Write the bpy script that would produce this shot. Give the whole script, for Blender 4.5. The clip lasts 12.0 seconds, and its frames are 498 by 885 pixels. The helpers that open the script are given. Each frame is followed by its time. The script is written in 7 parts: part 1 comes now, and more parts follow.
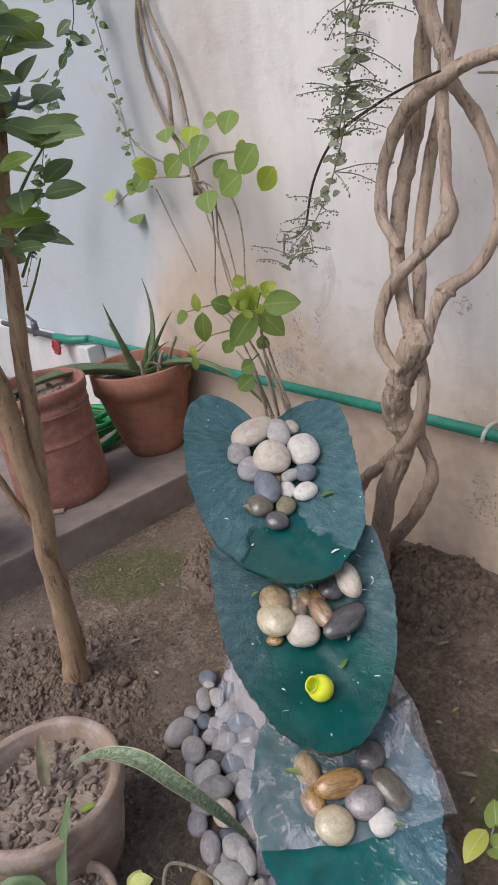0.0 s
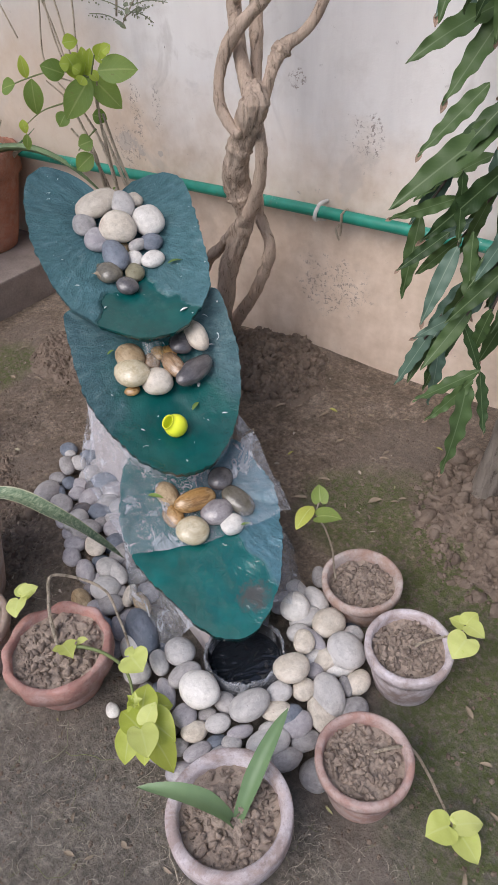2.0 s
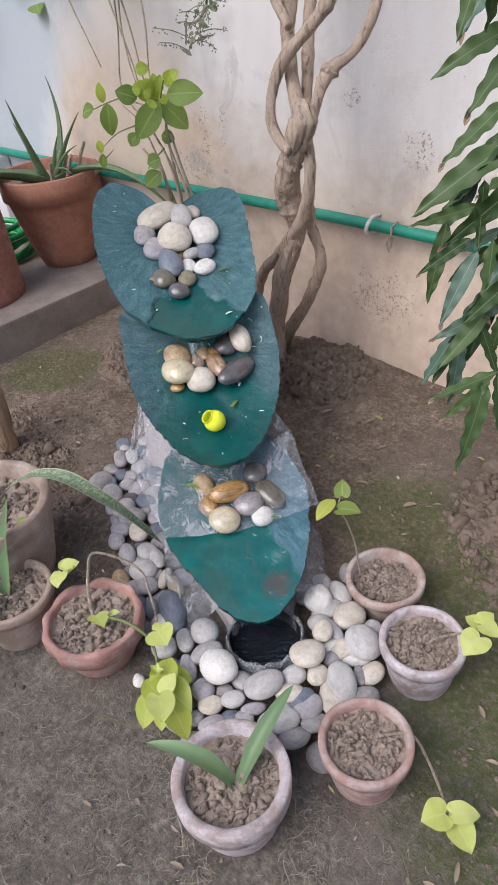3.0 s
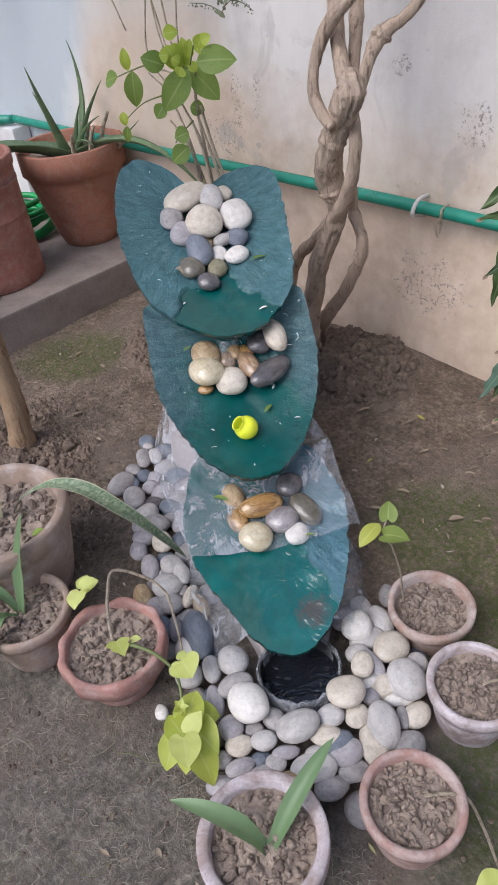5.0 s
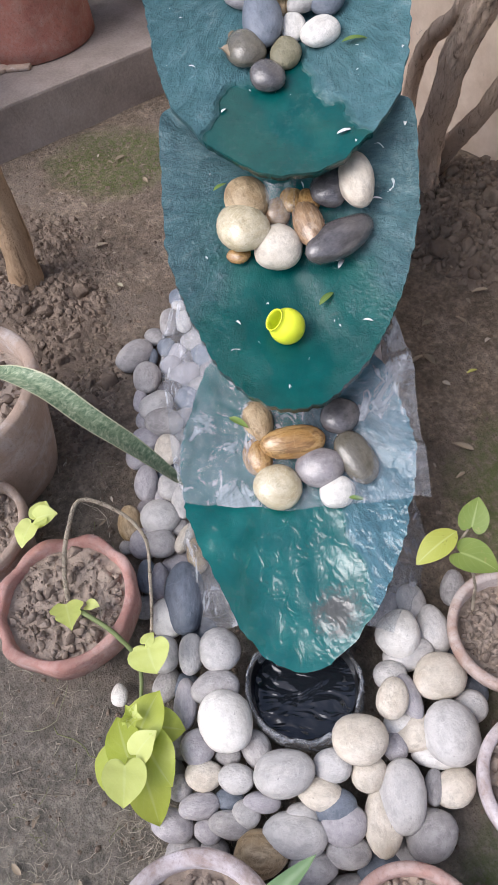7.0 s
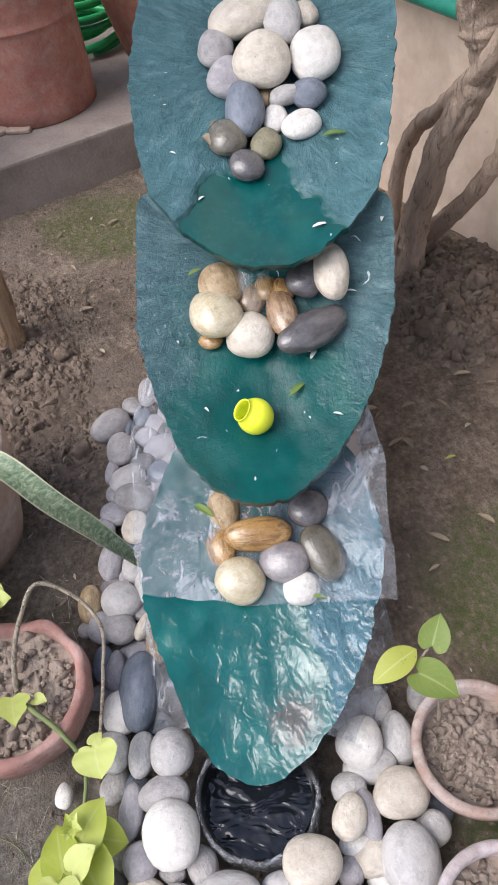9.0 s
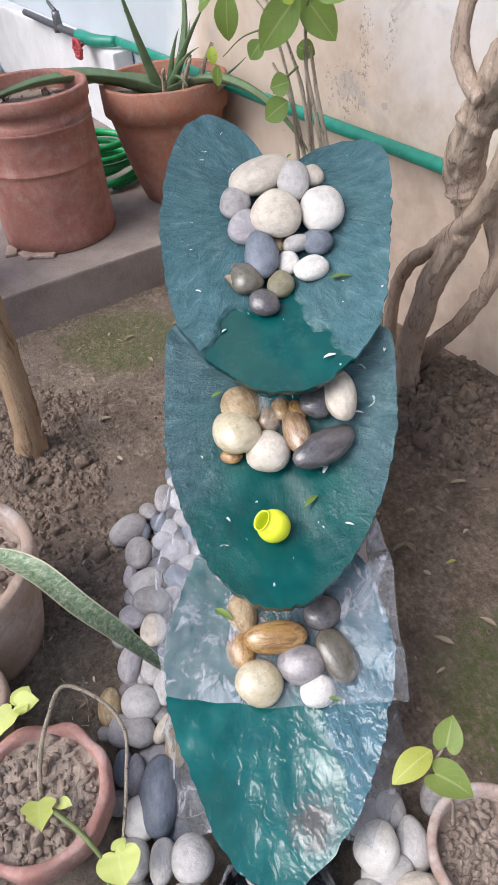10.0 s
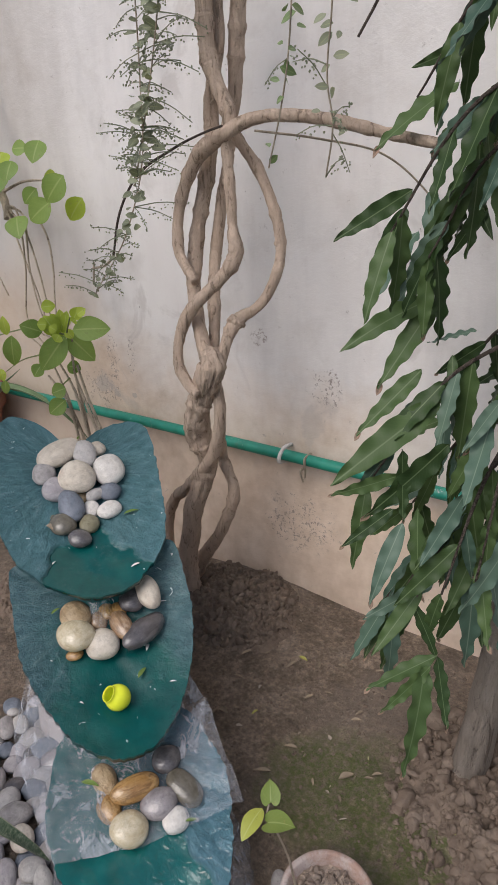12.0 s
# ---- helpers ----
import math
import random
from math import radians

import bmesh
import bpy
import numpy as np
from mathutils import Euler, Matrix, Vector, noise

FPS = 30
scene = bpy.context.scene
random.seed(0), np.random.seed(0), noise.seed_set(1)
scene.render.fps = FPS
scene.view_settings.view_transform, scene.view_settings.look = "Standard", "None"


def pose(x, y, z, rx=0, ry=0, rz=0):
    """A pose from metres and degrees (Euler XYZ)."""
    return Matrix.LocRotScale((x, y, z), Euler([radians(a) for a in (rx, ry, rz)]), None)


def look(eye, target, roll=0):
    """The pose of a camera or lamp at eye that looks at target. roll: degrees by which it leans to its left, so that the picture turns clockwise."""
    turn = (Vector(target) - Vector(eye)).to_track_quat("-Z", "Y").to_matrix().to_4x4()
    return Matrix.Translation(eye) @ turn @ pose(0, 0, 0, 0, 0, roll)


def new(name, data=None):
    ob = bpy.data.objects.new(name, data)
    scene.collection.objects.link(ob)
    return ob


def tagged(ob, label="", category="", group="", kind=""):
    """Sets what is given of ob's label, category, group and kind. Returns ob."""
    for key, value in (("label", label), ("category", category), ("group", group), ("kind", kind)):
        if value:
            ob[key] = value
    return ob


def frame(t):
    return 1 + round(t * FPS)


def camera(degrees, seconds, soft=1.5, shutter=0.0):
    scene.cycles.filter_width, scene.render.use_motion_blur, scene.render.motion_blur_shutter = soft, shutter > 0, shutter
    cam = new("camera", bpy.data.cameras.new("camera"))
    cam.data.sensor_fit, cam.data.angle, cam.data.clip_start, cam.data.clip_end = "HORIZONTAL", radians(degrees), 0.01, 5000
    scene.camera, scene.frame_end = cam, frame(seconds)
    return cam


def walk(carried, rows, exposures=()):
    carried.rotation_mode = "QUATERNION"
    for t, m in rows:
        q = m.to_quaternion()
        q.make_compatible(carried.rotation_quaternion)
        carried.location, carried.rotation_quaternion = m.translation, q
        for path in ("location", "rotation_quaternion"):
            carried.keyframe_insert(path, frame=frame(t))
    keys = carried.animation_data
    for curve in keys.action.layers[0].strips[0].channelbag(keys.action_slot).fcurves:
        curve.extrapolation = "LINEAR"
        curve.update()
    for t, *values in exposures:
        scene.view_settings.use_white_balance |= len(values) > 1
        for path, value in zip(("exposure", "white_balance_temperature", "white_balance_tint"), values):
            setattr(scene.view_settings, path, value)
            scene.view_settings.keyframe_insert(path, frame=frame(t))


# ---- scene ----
cam = camera(40.8, 12.0, soft=0.8)
PATH = [
    (0, (0.297, 0.42, 1.394), (-1.324, 1.254, 0.572), -8.9),
    (0.5, (0.285, 0.292, 1.361), (-1.164, 1.204, 0.326), -6.9),
    (1, (0.342, 0.237, 1.317), (-0.951, 1.248, 0.174), -4.5),
    (1.5, (0.405, 0.244, 1.316), (-0.768, 1.323, 0.108), -4.2),
    (2, (0.447, 0.267, 1.3), (-0.72, 1.285, 0.035), -3.9),
    (2.5, (0.511, 0.295, 1.307), (-0.733, 1.219, 0.042), -5.9),
    (3, (0.593, 0.285, 1.3), (-0.752, 1.148, 0.098), -6.6),
    (3.2, (0.61, 0.286, 1.32), (-0.75, 1.134, 0.124), -7.0),
    (4.8, (0.525, 0.309, 1.277), (-0.842, 1.073, 0.032), -7.4),
    (5, (0.442, 0.359, 1.286), (-0.901, 1.133, 0.022), -7.4),
    (5.5, (0.299, 0.431, 1.288), (-0.975, 1.261, -0.011), -5.5),
    (6, (0.213, 0.532, 1.194), (-1.041, 1.193, -0.216), -4.5),
    (6.5, (0.116, 0.666, 1.162), (-1.092, 1.105, -0.37), -6.8),
    (7, (0.078, 0.685, 1.076), (-1.054, 0.985, -0.544), -10.6),
    (7.2, (0.061, 0.69, 1.041), (-0.993, 0.993, -0.632), -8.5),
    (8.8, (0.035, 0.758, 1.079), (-1.159, 1.094, -0.489), -8.0),
    (9, (0.029, 0.761, 1.092), (-1.192, 1.111, -0.453), -7.4),
    (9.5, (0.045, 0.746, 1.142), (-1.279, 1.138, -0.305), -7.2),
    (10, (0.057, 0.711, 1.181), (-1.341, 1.174, -0.173), -5.5),
    (10.5, (0.092, 0.675, 1.204), (-1.279, 1.301, -0.11), -3.1),
    (11, (0.209, 0.569, 1.273), (-1.172, 1.437, 0.116), -4.8),
    (11.5, (0.327, 0.481, 1.343), (-1.069, 1.583, 0.426), -4.1),
    (12, (0.424, 0.438, 1.386), (-0.936, 1.682, 0.609), -3.2),
]
walk(cam, [(t, look(eye, target, roll)) for t, eye, target, roll in PATH],
     exposures=[(0.0, -0.25, 6200, 14), (0.5, -0.13, 6170, 14), (1.0, -0.16, 6150, 14), (3.0, 0.05, 6000, 13), (5.0, -0.02, 5920, 13), (7.0, 0.32, 6000, 13), (9.0, 0.36, 6050, 12), (9.5, 0.40, 6050, 12), (10.5, 0.31, 6000, 12), (11.0, -0.02, 6050, 12), (11.5, -0.20, 6150, 12), (12.0, -0.36, 6250, 12)])
# ---- world and light: open shade under a bright hazy sky ----
SUN_AZ, SUN_EL = 175.0, 50.0
world = bpy.data.worlds.new("sky")
scene.world = world
world.use_nodes = True
wn = world.node_tree.nodes
wl = world.node_tree.links
wn.clear()
w_out = wn.new("ShaderNodeOutputWorld")
w_bg = wn.new("ShaderNodeBackground")
w_sky = wn.new("ShaderNodeTexSky")
w_sky.sky_type = "NISHITA"
w_sky.sun_disc = False
w_sky.sun_elevation = radians(SUN_EL)
w_sky.sun_rotation = radians(SUN_AZ)
w_sky.air_density = 1.0
w_sky.dust_density = 4.0
w_sky.ozone_density = 0.6
w_bg.inputs["Strength"].default_value = 0.15
wl.new(w_sky.outputs["Color"], w_bg.inputs["Color"])
wl.new(w_bg.outputs["Background"], w_out.inputs["Surface"])

sun_data = bpy.data.lights.new("sun", "SUN")
sun_data.energy = 1.75
sun_data.angle = radians(48)
sun_data.color = (1.0, 0.98, 0.95)
sun = new("sun", sun_data)
_az = radians(SUN_AZ)
_dir = Vector((math.sin(_az) * math.cos(radians(SUN_EL)), math.cos(_az) * math.cos(radians(SUN_EL)), math.sin(radians(SUN_EL))))
sun.matrix_world = look(_dir * 10, (0, 0, 0))


# ---- material kit ----
class Kit:
    """Small helper round one node material."""

    def __init__(self, name, rough=0.8, metal=0.0, spec=0.5):
        self.m = bpy.data.materials.new(name)
        self.m.use_nodes = True
        self.t = self.m.node_tree
        self.n = self.t.nodes
        self.n.clear()
        self.out = self.n.new("ShaderNodeOutputMaterial")
        self.b = self.n.new("ShaderNodeBsdfPrincipled")
        self.link(self.b.outputs["BSDF"], self.out.inputs["Surface"])
        self.b.inputs["Roughness"].default_value = rough
        self.b.inputs["Metallic"].default_value = metal
        self.b.inputs["Specular IOR Level"].default_value = spec
        self.co = self.n.new("ShaderNodeTexCoord")

    def link(self, a, b):
        self.t.links.new(a, b)

    def noise(self, scale, detail=4.0, rough=0.55, coord="Object", distort=0.0, stretch=None, offset=None):
        t = self.n.new("ShaderNodeTexNoise")
        t.inputs["Scale"].default_value = scale
        t.inputs["Detail"].default_value = detail
        t.inputs["Roughness"].default_value = rough
        t.inputs["Distortion"].default_value = distort
        src = self.co.outputs[coord]
        if stretch or offset:
            mp = self.n.new("ShaderNodeMapping")
            if stretch:
                mp.inputs["Scale"].default_value = stretch
            if offset:
                mp.inputs["Location"].default_value = offset
            self.link(src, mp.inputs["Vector"])
            src = mp.outputs["Vector"]
        self.link(src, t.inputs["Vector"])
        return t.outputs["Fac"]

    def ramp(self, fac, stops, mode="LINEAR"):
        r = self.n.new("ShaderNodeValToRGB")
        r.color_ramp.interpolation = mode
        e = r.color_ramp.elements
        while len(e) < len(stops):
            e.new(0.5)
        for el, (p, c) in zip(e, stops):
            el.position = p
            el.color = (*c, 1.0) if not isinstance(c, (int, float)) else (c, c, c, 1.0)
        self.link(fac, r.inputs["Fac"])
        return r.outputs["Color"]

    def mix(self, fac, a, b, blend="MIX"):
        x = self.n.new("ShaderNodeMix")
        x.data_type = "RGBA"
        x.blend_type = blend
        for sock, v in ((x.inputs[0], fac), (x.inputs[6], a), (x.inputs[7], b)):
            if isinstance(v, (int, float)):
                sock.default_value = v
            elif isinstance(v, tuple):
                sock.default_value = (*v, 1.0)
            else:
                self.link(v, sock)
        return x.outputs[2]

    def math(self, op, a, b=0.0, clamp=False):
        x = self.n.new("ShaderNodeMath")
        x.operation = op
        x.use_clamp = clamp
        for sock, v in ((x.inputs[0], a), (x.inputs[1], b)):
            if isinstance(v, (int, float)):
                sock.default_value = v
            else:
                self.link(v, sock)
        return x.outputs[0]

    def axis(self, which, coord="Object"):
        s = self.n.new("ShaderNodeSeparateXYZ")
        self.link(self.co.outputs[coord], s.inputs[0])
        return s.outputs[which]

    def rand(self, island=False):
        if island:
            return self.n.new("ShaderNodeNewGeometry").outputs["Random Per Island"]
        return self.n.new("ShaderNodeObjectInfo").outputs["Random"]

    def color(self, c):
        if isinstance(c, tuple):
            self.b.inputs["Base Color"].default_value = (*c, 1.0)
        else:
            self.link(c, self.b.inputs["Base Color"])
        return self

    def rough(self, fac):
        self.link(fac, self.b.inputs["Roughness"])
        return self

    def bump(self, *layers):
        """layers: (height socket, distance in metres)."""
        prev = None
        for hgt, dist in layers:
            bp = self.n.new("ShaderNodeBump")
            bp.inputs["Strength"].default_value = 1.0
            bp.inputs["Distance"].default_value = dist
            self.link(hgt, bp.inputs["Height"])
            if prev:
                self.link(prev, bp.inputs["Normal"])
            prev = bp.outputs["Normal"]
        self.link(prev, self.b.inputs["Normal"])
        return self


def tint(c, k):
    return tuple(min(1.0, v * k) for v in c)


# ---- materials ----
def make_soil():
    k = Kit("garden_soil", rough=0.95, spec=0.2)
    big = k.noise(1.6, 5, 0.6)
    mid = k.noise(9, 7, 0.65)
    fine = k.noise(75, 6, 0.7)
    grit = k.noise(260, 4, 0.7)
    dug = k.ramp(mid, [(0.3, (0.180, 0.139, 0.104)), (0.5, (0.272, 0.215, 0.165)), (0.72, (0.372, 0.302, 0.242))])
    dry = k.ramp(mid, [(0.3, (0.165, 0.146, 0.122)), (0.5, (0.230, 0.207, 0.175)), (0.72, (0.315, 0.285, 0.244))])
    # the trodden strip before the pots has dried out pale, the dug bed by the wall is still moist
    x, y = k.axis(0), k.axis(1)
    s = k.math("SUBTRACT", k.math("MULTIPLY", x, 0.62), k.math("MULTIPLY", y, 0.78))
    s = k.math("ADD", s, k.math("MULTIPLY", k.math("SUBTRACT", big, 0.5), 0.9))
    base = k.mix(k.ramp(k.math("ADD", s, 1.5), [(0.42, 0.0), (0.95, 1.0)]), dug, dry)
    base = k.mix(0.8, base, k.mix(1.0, base, k.ramp(fine, [(0.30, (0.45, 0.45, 0.45)), (0.5, (0.95, 0.95, 0.95)), (0.70, (1.7, 1.66, 1.6))]), "MULTIPLY"))
    patch = k.noise(24, 6, 0.72, offset=(6, 1, 3))
    base = k.mix(0.75, base, k.mix(1.0, base, k.ramp(patch, [(0.30, (0.55, 0.54, 0.52)), (0.5, (1.0, 1.0, 1.0)), (0.70, (1.55, 1.52, 1.46))]), "MULTIPLY"))
    base = k.mix(k.ramp(grit, [(0.60, 0.0), (0.72, 0.55)]), base, (0.36, 0.32, 0.27))
    base = k.mix(k.ramp(k.noise(190, 3, 0.6, offset=(5, 2, 0)), [(0.62, 0.0), (0.74, 0.6)]), base, (0.060, 0.046, 0.036))
    # smooth washed patches of pale silt
    silt = k.math("MULTIPLY", k.ramp(k.noise(2.6, 3, 0.5, offset=(1.3, 4.1, 0)), [(0.52, 0.0), (0.62, 0.75)]), k.ramp(mid, [(0.35, 1.0), (0.65, 0.5)]))
    base = k.mix(silt, base, (0.250, 0.205, 0.168))
    # thin moss
    moss_n = k.noise(2.4, 6, 0.65, offset=(3.1, 7.7, 0))
    moss_f = k.noise(60, 5, 0.75)
    near = None
    for cx, cy, r in ((0.10, 1.17, 0.30), (-0.10, 1.30, 0.26), (0.22, 1.02, 0.24), (-0.30, 1.33, 0.24), (-1.78, 0.95, 0.25), (0.35, 0.90, 0.26)):
        d = k.math("ADD", k.math("POWER", k.math("SUBTRACT", x, cx), 2.0), k.math("POWER", k.math("SUBTRACT", y, cy), 2.0))
        g = k.math("SUBTRACT", 1.0, k.math("DIVIDE", d, r * r), True)
        near = g if near is None else k.math("MAXIMUM", near, g)
    m = k.math("ADD", k.math("MULTIPLY", near, 0.44), moss_n)
    moss = k.math("MULTIPLY", k.ramp(m, [(0.64, 0.0), (0.86, 1.0)]), k.ramp(moss_f, [(0.34, 0.0), (0.56, 0.9)]))
    base = k.mix(k.math("MULTIPLY", moss, 0.85), base, (0.110, 0.145, 0.036))
    k.color(base)
    k.bump((k.noise(16, 7, 0.7), 0.018), (fine, 0.014), (grit, 0.005))
    return k.m


def make_clod():
    k = Kit("dry_clods", rough=0.95, spec=0.2)
    n = k.noise(30, 5, 0.6)
    c = k.ramp(n, [(0.3, (0.108, 0.080, 0.061)), (0.7, (0.225, 0.173, 0.133))])
    c = k.mix(k.rand(island=True), c, k.mix(0.5, c, (0.31, 0.246, 0.194)))
    k.color(c).bump((n, 0.006), (k.noise(110, 4, 0.65), 0.004), (k.noise(330, 3, 0.7), 0.0018))
    return k.m


def make_pot_earth():
    k = Kit("dry_pot_earth", rough=0.95, spec=0.2)
    n = k.noise(40, 5, 0.65)
    c = k.ramp(n, [(0.3, (0.125, 0.094, 0.074)), (0.7, (0.30, 0.240, 0.196))])
    c = k.mix(k.ramp(k.rand(island=True), [(0.0, 0.0), (1.0, 0.8)]), c, (0.40, 0.325, 0.265))
    k.color(c).bump((n, 0.006), (k.noise(130, 4, 0.65), 0.003), (k.noise(380, 3, 0.7), 0.0015))
    return k.m


def make_wall():
    k = Kit("whitewashed_plaster", rough=0.85, spec=0.25)
    z = k.axis(2)
    n1 = k.noise(2.2, 5, 0.6)
    n2 = k.noise(14, 6, 0.6)
    white = k.ramp(k.noise(3.5, 6, 0.6, stretch=(1, 1, 0.25)), [(0.28, (0.60, 0.58, 0.565)), (0.5, (0.77, 0.745, 0.725)), (0.72, (0.83, 0.81, 0.79))])
    beige = k.ramp(n2, [(0.3, (0.58, 0.455, 0.345)), (0.7, (0.75, 0.625, 0.51))])
    # damp has taken the limewash off the foot of the wall
    x = k.axis(0)
    edge = k.math("ADD", k.math("ADD", z, k.math("MULTIPLY", k.math("ADD", k.math("MAXIMUM", x, -1.5), 0.45), 0.13)), k.math("MULTIPLY", k.math("SUBTRACT", n1, 0.5), 0.55))
    edge = k.math("ADD", edge, k.math("MULTIPLY", k.math("SUBTRACT", n2, 0.5), 0.16))
    edge = k.math("ADD", edge, k.math("MULTIPLY", k.math("MAXIMUM", k.math("SUBTRACT", -1.80, x), 0.0), 1.2))
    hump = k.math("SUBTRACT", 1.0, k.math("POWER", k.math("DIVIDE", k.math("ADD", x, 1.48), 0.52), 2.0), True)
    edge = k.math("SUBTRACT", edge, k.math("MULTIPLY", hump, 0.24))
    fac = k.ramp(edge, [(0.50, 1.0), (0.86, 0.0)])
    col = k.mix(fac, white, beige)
    # shade behind the bush, mixed as grey-brown into the damp hump's colour
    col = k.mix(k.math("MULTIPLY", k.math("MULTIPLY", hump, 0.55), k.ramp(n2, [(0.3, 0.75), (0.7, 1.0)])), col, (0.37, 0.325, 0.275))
    grime = k.math("MULTIPLY", k.ramp(k.noise(5, 7, 0.65, offset=(2, 5, 1)), [(0.52, 0.0), (0.75, 0.5)]), 0.6)
    col = k.mix(grime, col, (0.36, 0.31, 0.26))
    # bluish grey towards the far end, above the beige
    blue = k.ramp(k.math("MULTIPLY", k.math("ADD", k.math("ADD", x, 2.6), k.math("MULTIPLY", k.math("SUBTRACT", n1, 0.5), 0.5)), 0.6), [(0.40, 0.9), (0.74, 0.0)])
    col = k.mix(k.math("MULTIPLY", blue, k.ramp(edge, [(0.60, 0.0), (0.95, 1.0)])), col, (0.46, 0.515, 0.555))
    # flaked and scuffed patches
    specks = k.ramp(k.noise(70, 6, 0.75, distort=0.4), [(0.53, 0.0), (0.58, 0.85)])
    worn = None
    for cx, cz, rx, rz in ((-0.095, 0.75, 0.075, 0.085), (-0.20, 0.27, 0.19, 0.13), (-1.08, 0.61, 0.13, 0.10), (-1.00, 0.74, 0.04, 0.14), (-0.90, 0.75, 0.03, 0.10), (-0.32, 0.885, 0.05, 0.04)):
        d = k.math("ADD", k.math("POWER", k.math("DIVIDE", k.math("SUBTRACT", x, cx), rx), 2.0), k.math("POWER", k.math("DIVIDE", k.math("SUBTRACT", z, cz), rz), 2.0))
        g = k.math("SUBTRACT", 1.0, d, True)
        worn = g if worn is None else k.math("MAXIMUM", worn, g)
    fl = k.math("MULTIPLY", k.ramp(k.math("ADD", worn, k.math("MULTIPLY", k.math("SUBTRACT", k.noise(22, 5, 0.65, offset=(2, 9, 4)), 0.5), 3.4)), [(0.40, 0.0), (0.75, 1.0)]), specks)
    col = k.mix(fl, col, (0.28, 0.240, 0.215))
    stain = k.math("MULTIPLY", k.ramp(k.noise(4.2, 5, 0.6, distort=0.6, offset=(3, 3, 8)), [(0.60, 0.0), (0.66, 0.35)]), k.ramp(z, [(0.35, 0.0), (0.6, 1.0)]))
    col = k.mix(stain, col, (0.47, 0.43, 0.40))
    peel = None
    for cx, cz, rx, rz in ((-1.07, 0.625, 0.085, 0.05), (-1.00, 0.60, 0.03, 0.025), (-0.91, 0.605, 0.02, 0.02)):
        d = k.math("ADD", k.math("POWER", k.math("DIVIDE", k.math("SUBTRACT", x, cx), rx), 2.0), k.math("POWER", k.math("DIVIDE", k.math("SUBTRACT", z, cz), rz), 2.0))
        g = k.math("SUBTRACT", 1.0, d, True)
        peel = g if peel is None else k.math("MAXIMUM", peel, g)
    peel = k.ramp(k.math("ADD", peel, k.math("MULTIPLY", k.math("SUBTRACT", k.noise(30, 6, 0.75, offset=(4, 9, 1)), 0.5), 2.6)), [(0.62, 0.0), (0.70, 0.55)])
    col = k.mix(peel, col, (0.40, 0.365, 0.335))
    rare = k.ramp(k.noise(26, 2, 0.5, offset=(8, 2, 2)), [(0.765, 0.0), (0.775, 0.8)])
    col = k.mix(rare, col, (0.20, 0.18, 0.17))
    k.color(col)
    k.bump((n1, 0.01), (n2, 0.004), (k.noise(160, 3), 0.0008))
    return k.m


def make_concrete(name, lo, hi):
    k = Kit(name, rough=0.9, spec=0.3)
    n = k.noise(7, 7, 0.62)
    f = k.noise(120, 3, 0.6)
    c = k.mix(0.3, k.ramp(n, [(0.3, lo), (0.7, hi)]), k.ramp(f, [(0.3, lo), (0.7, hi)]))
    k.color(c).bump((n, 0.004), (f, 0.001))
    return k.m


def make_terracotta(name, body, pale, amount, limed):
    """Fired clay: uneven firing, pale salts, dark damp towards patches."""
    k = Kit(name, rough=0.85, spec=0.3)
    n = k.noise(9, 6, 0.62)
    c = k.ramp(n, [(0.25, tint(body, 0.72)), (0.5, body), (0.75, tint(body, 1.22))])
    salt = k.noise(16, 7, 0.68, distort=0.4)
    c = k.mix(k.ramp(salt, [(0.60 - amount, 0.0), (0.80 - amount, limed)]), c, pale)
    grit = k.noise(170, 4, 0.7)
    c = k.mix(k.ramp(k.noise(34, 7, 0.75, offset=(3, 1, 5)), [(0.42, 0.0), (0.80, 0.5)]), c, (0.36, 0.30, 0.26))
    c = k.mix(k.ramp(k.noise(12, 6, 0.7, offset=(7, 4, 1)), [(0.56, 0.0), (0.74, 0.5)]), c, tint(body, 0.5))
    c = k.mix(k.ramp(grit, [(0.54, 0.0), (0.70, 0.45)]), c, tint(body, 0.5))
    k.color(c).bump((n, 0.003), (salt, 0.002), (grit, 0.0014))
    return k.m


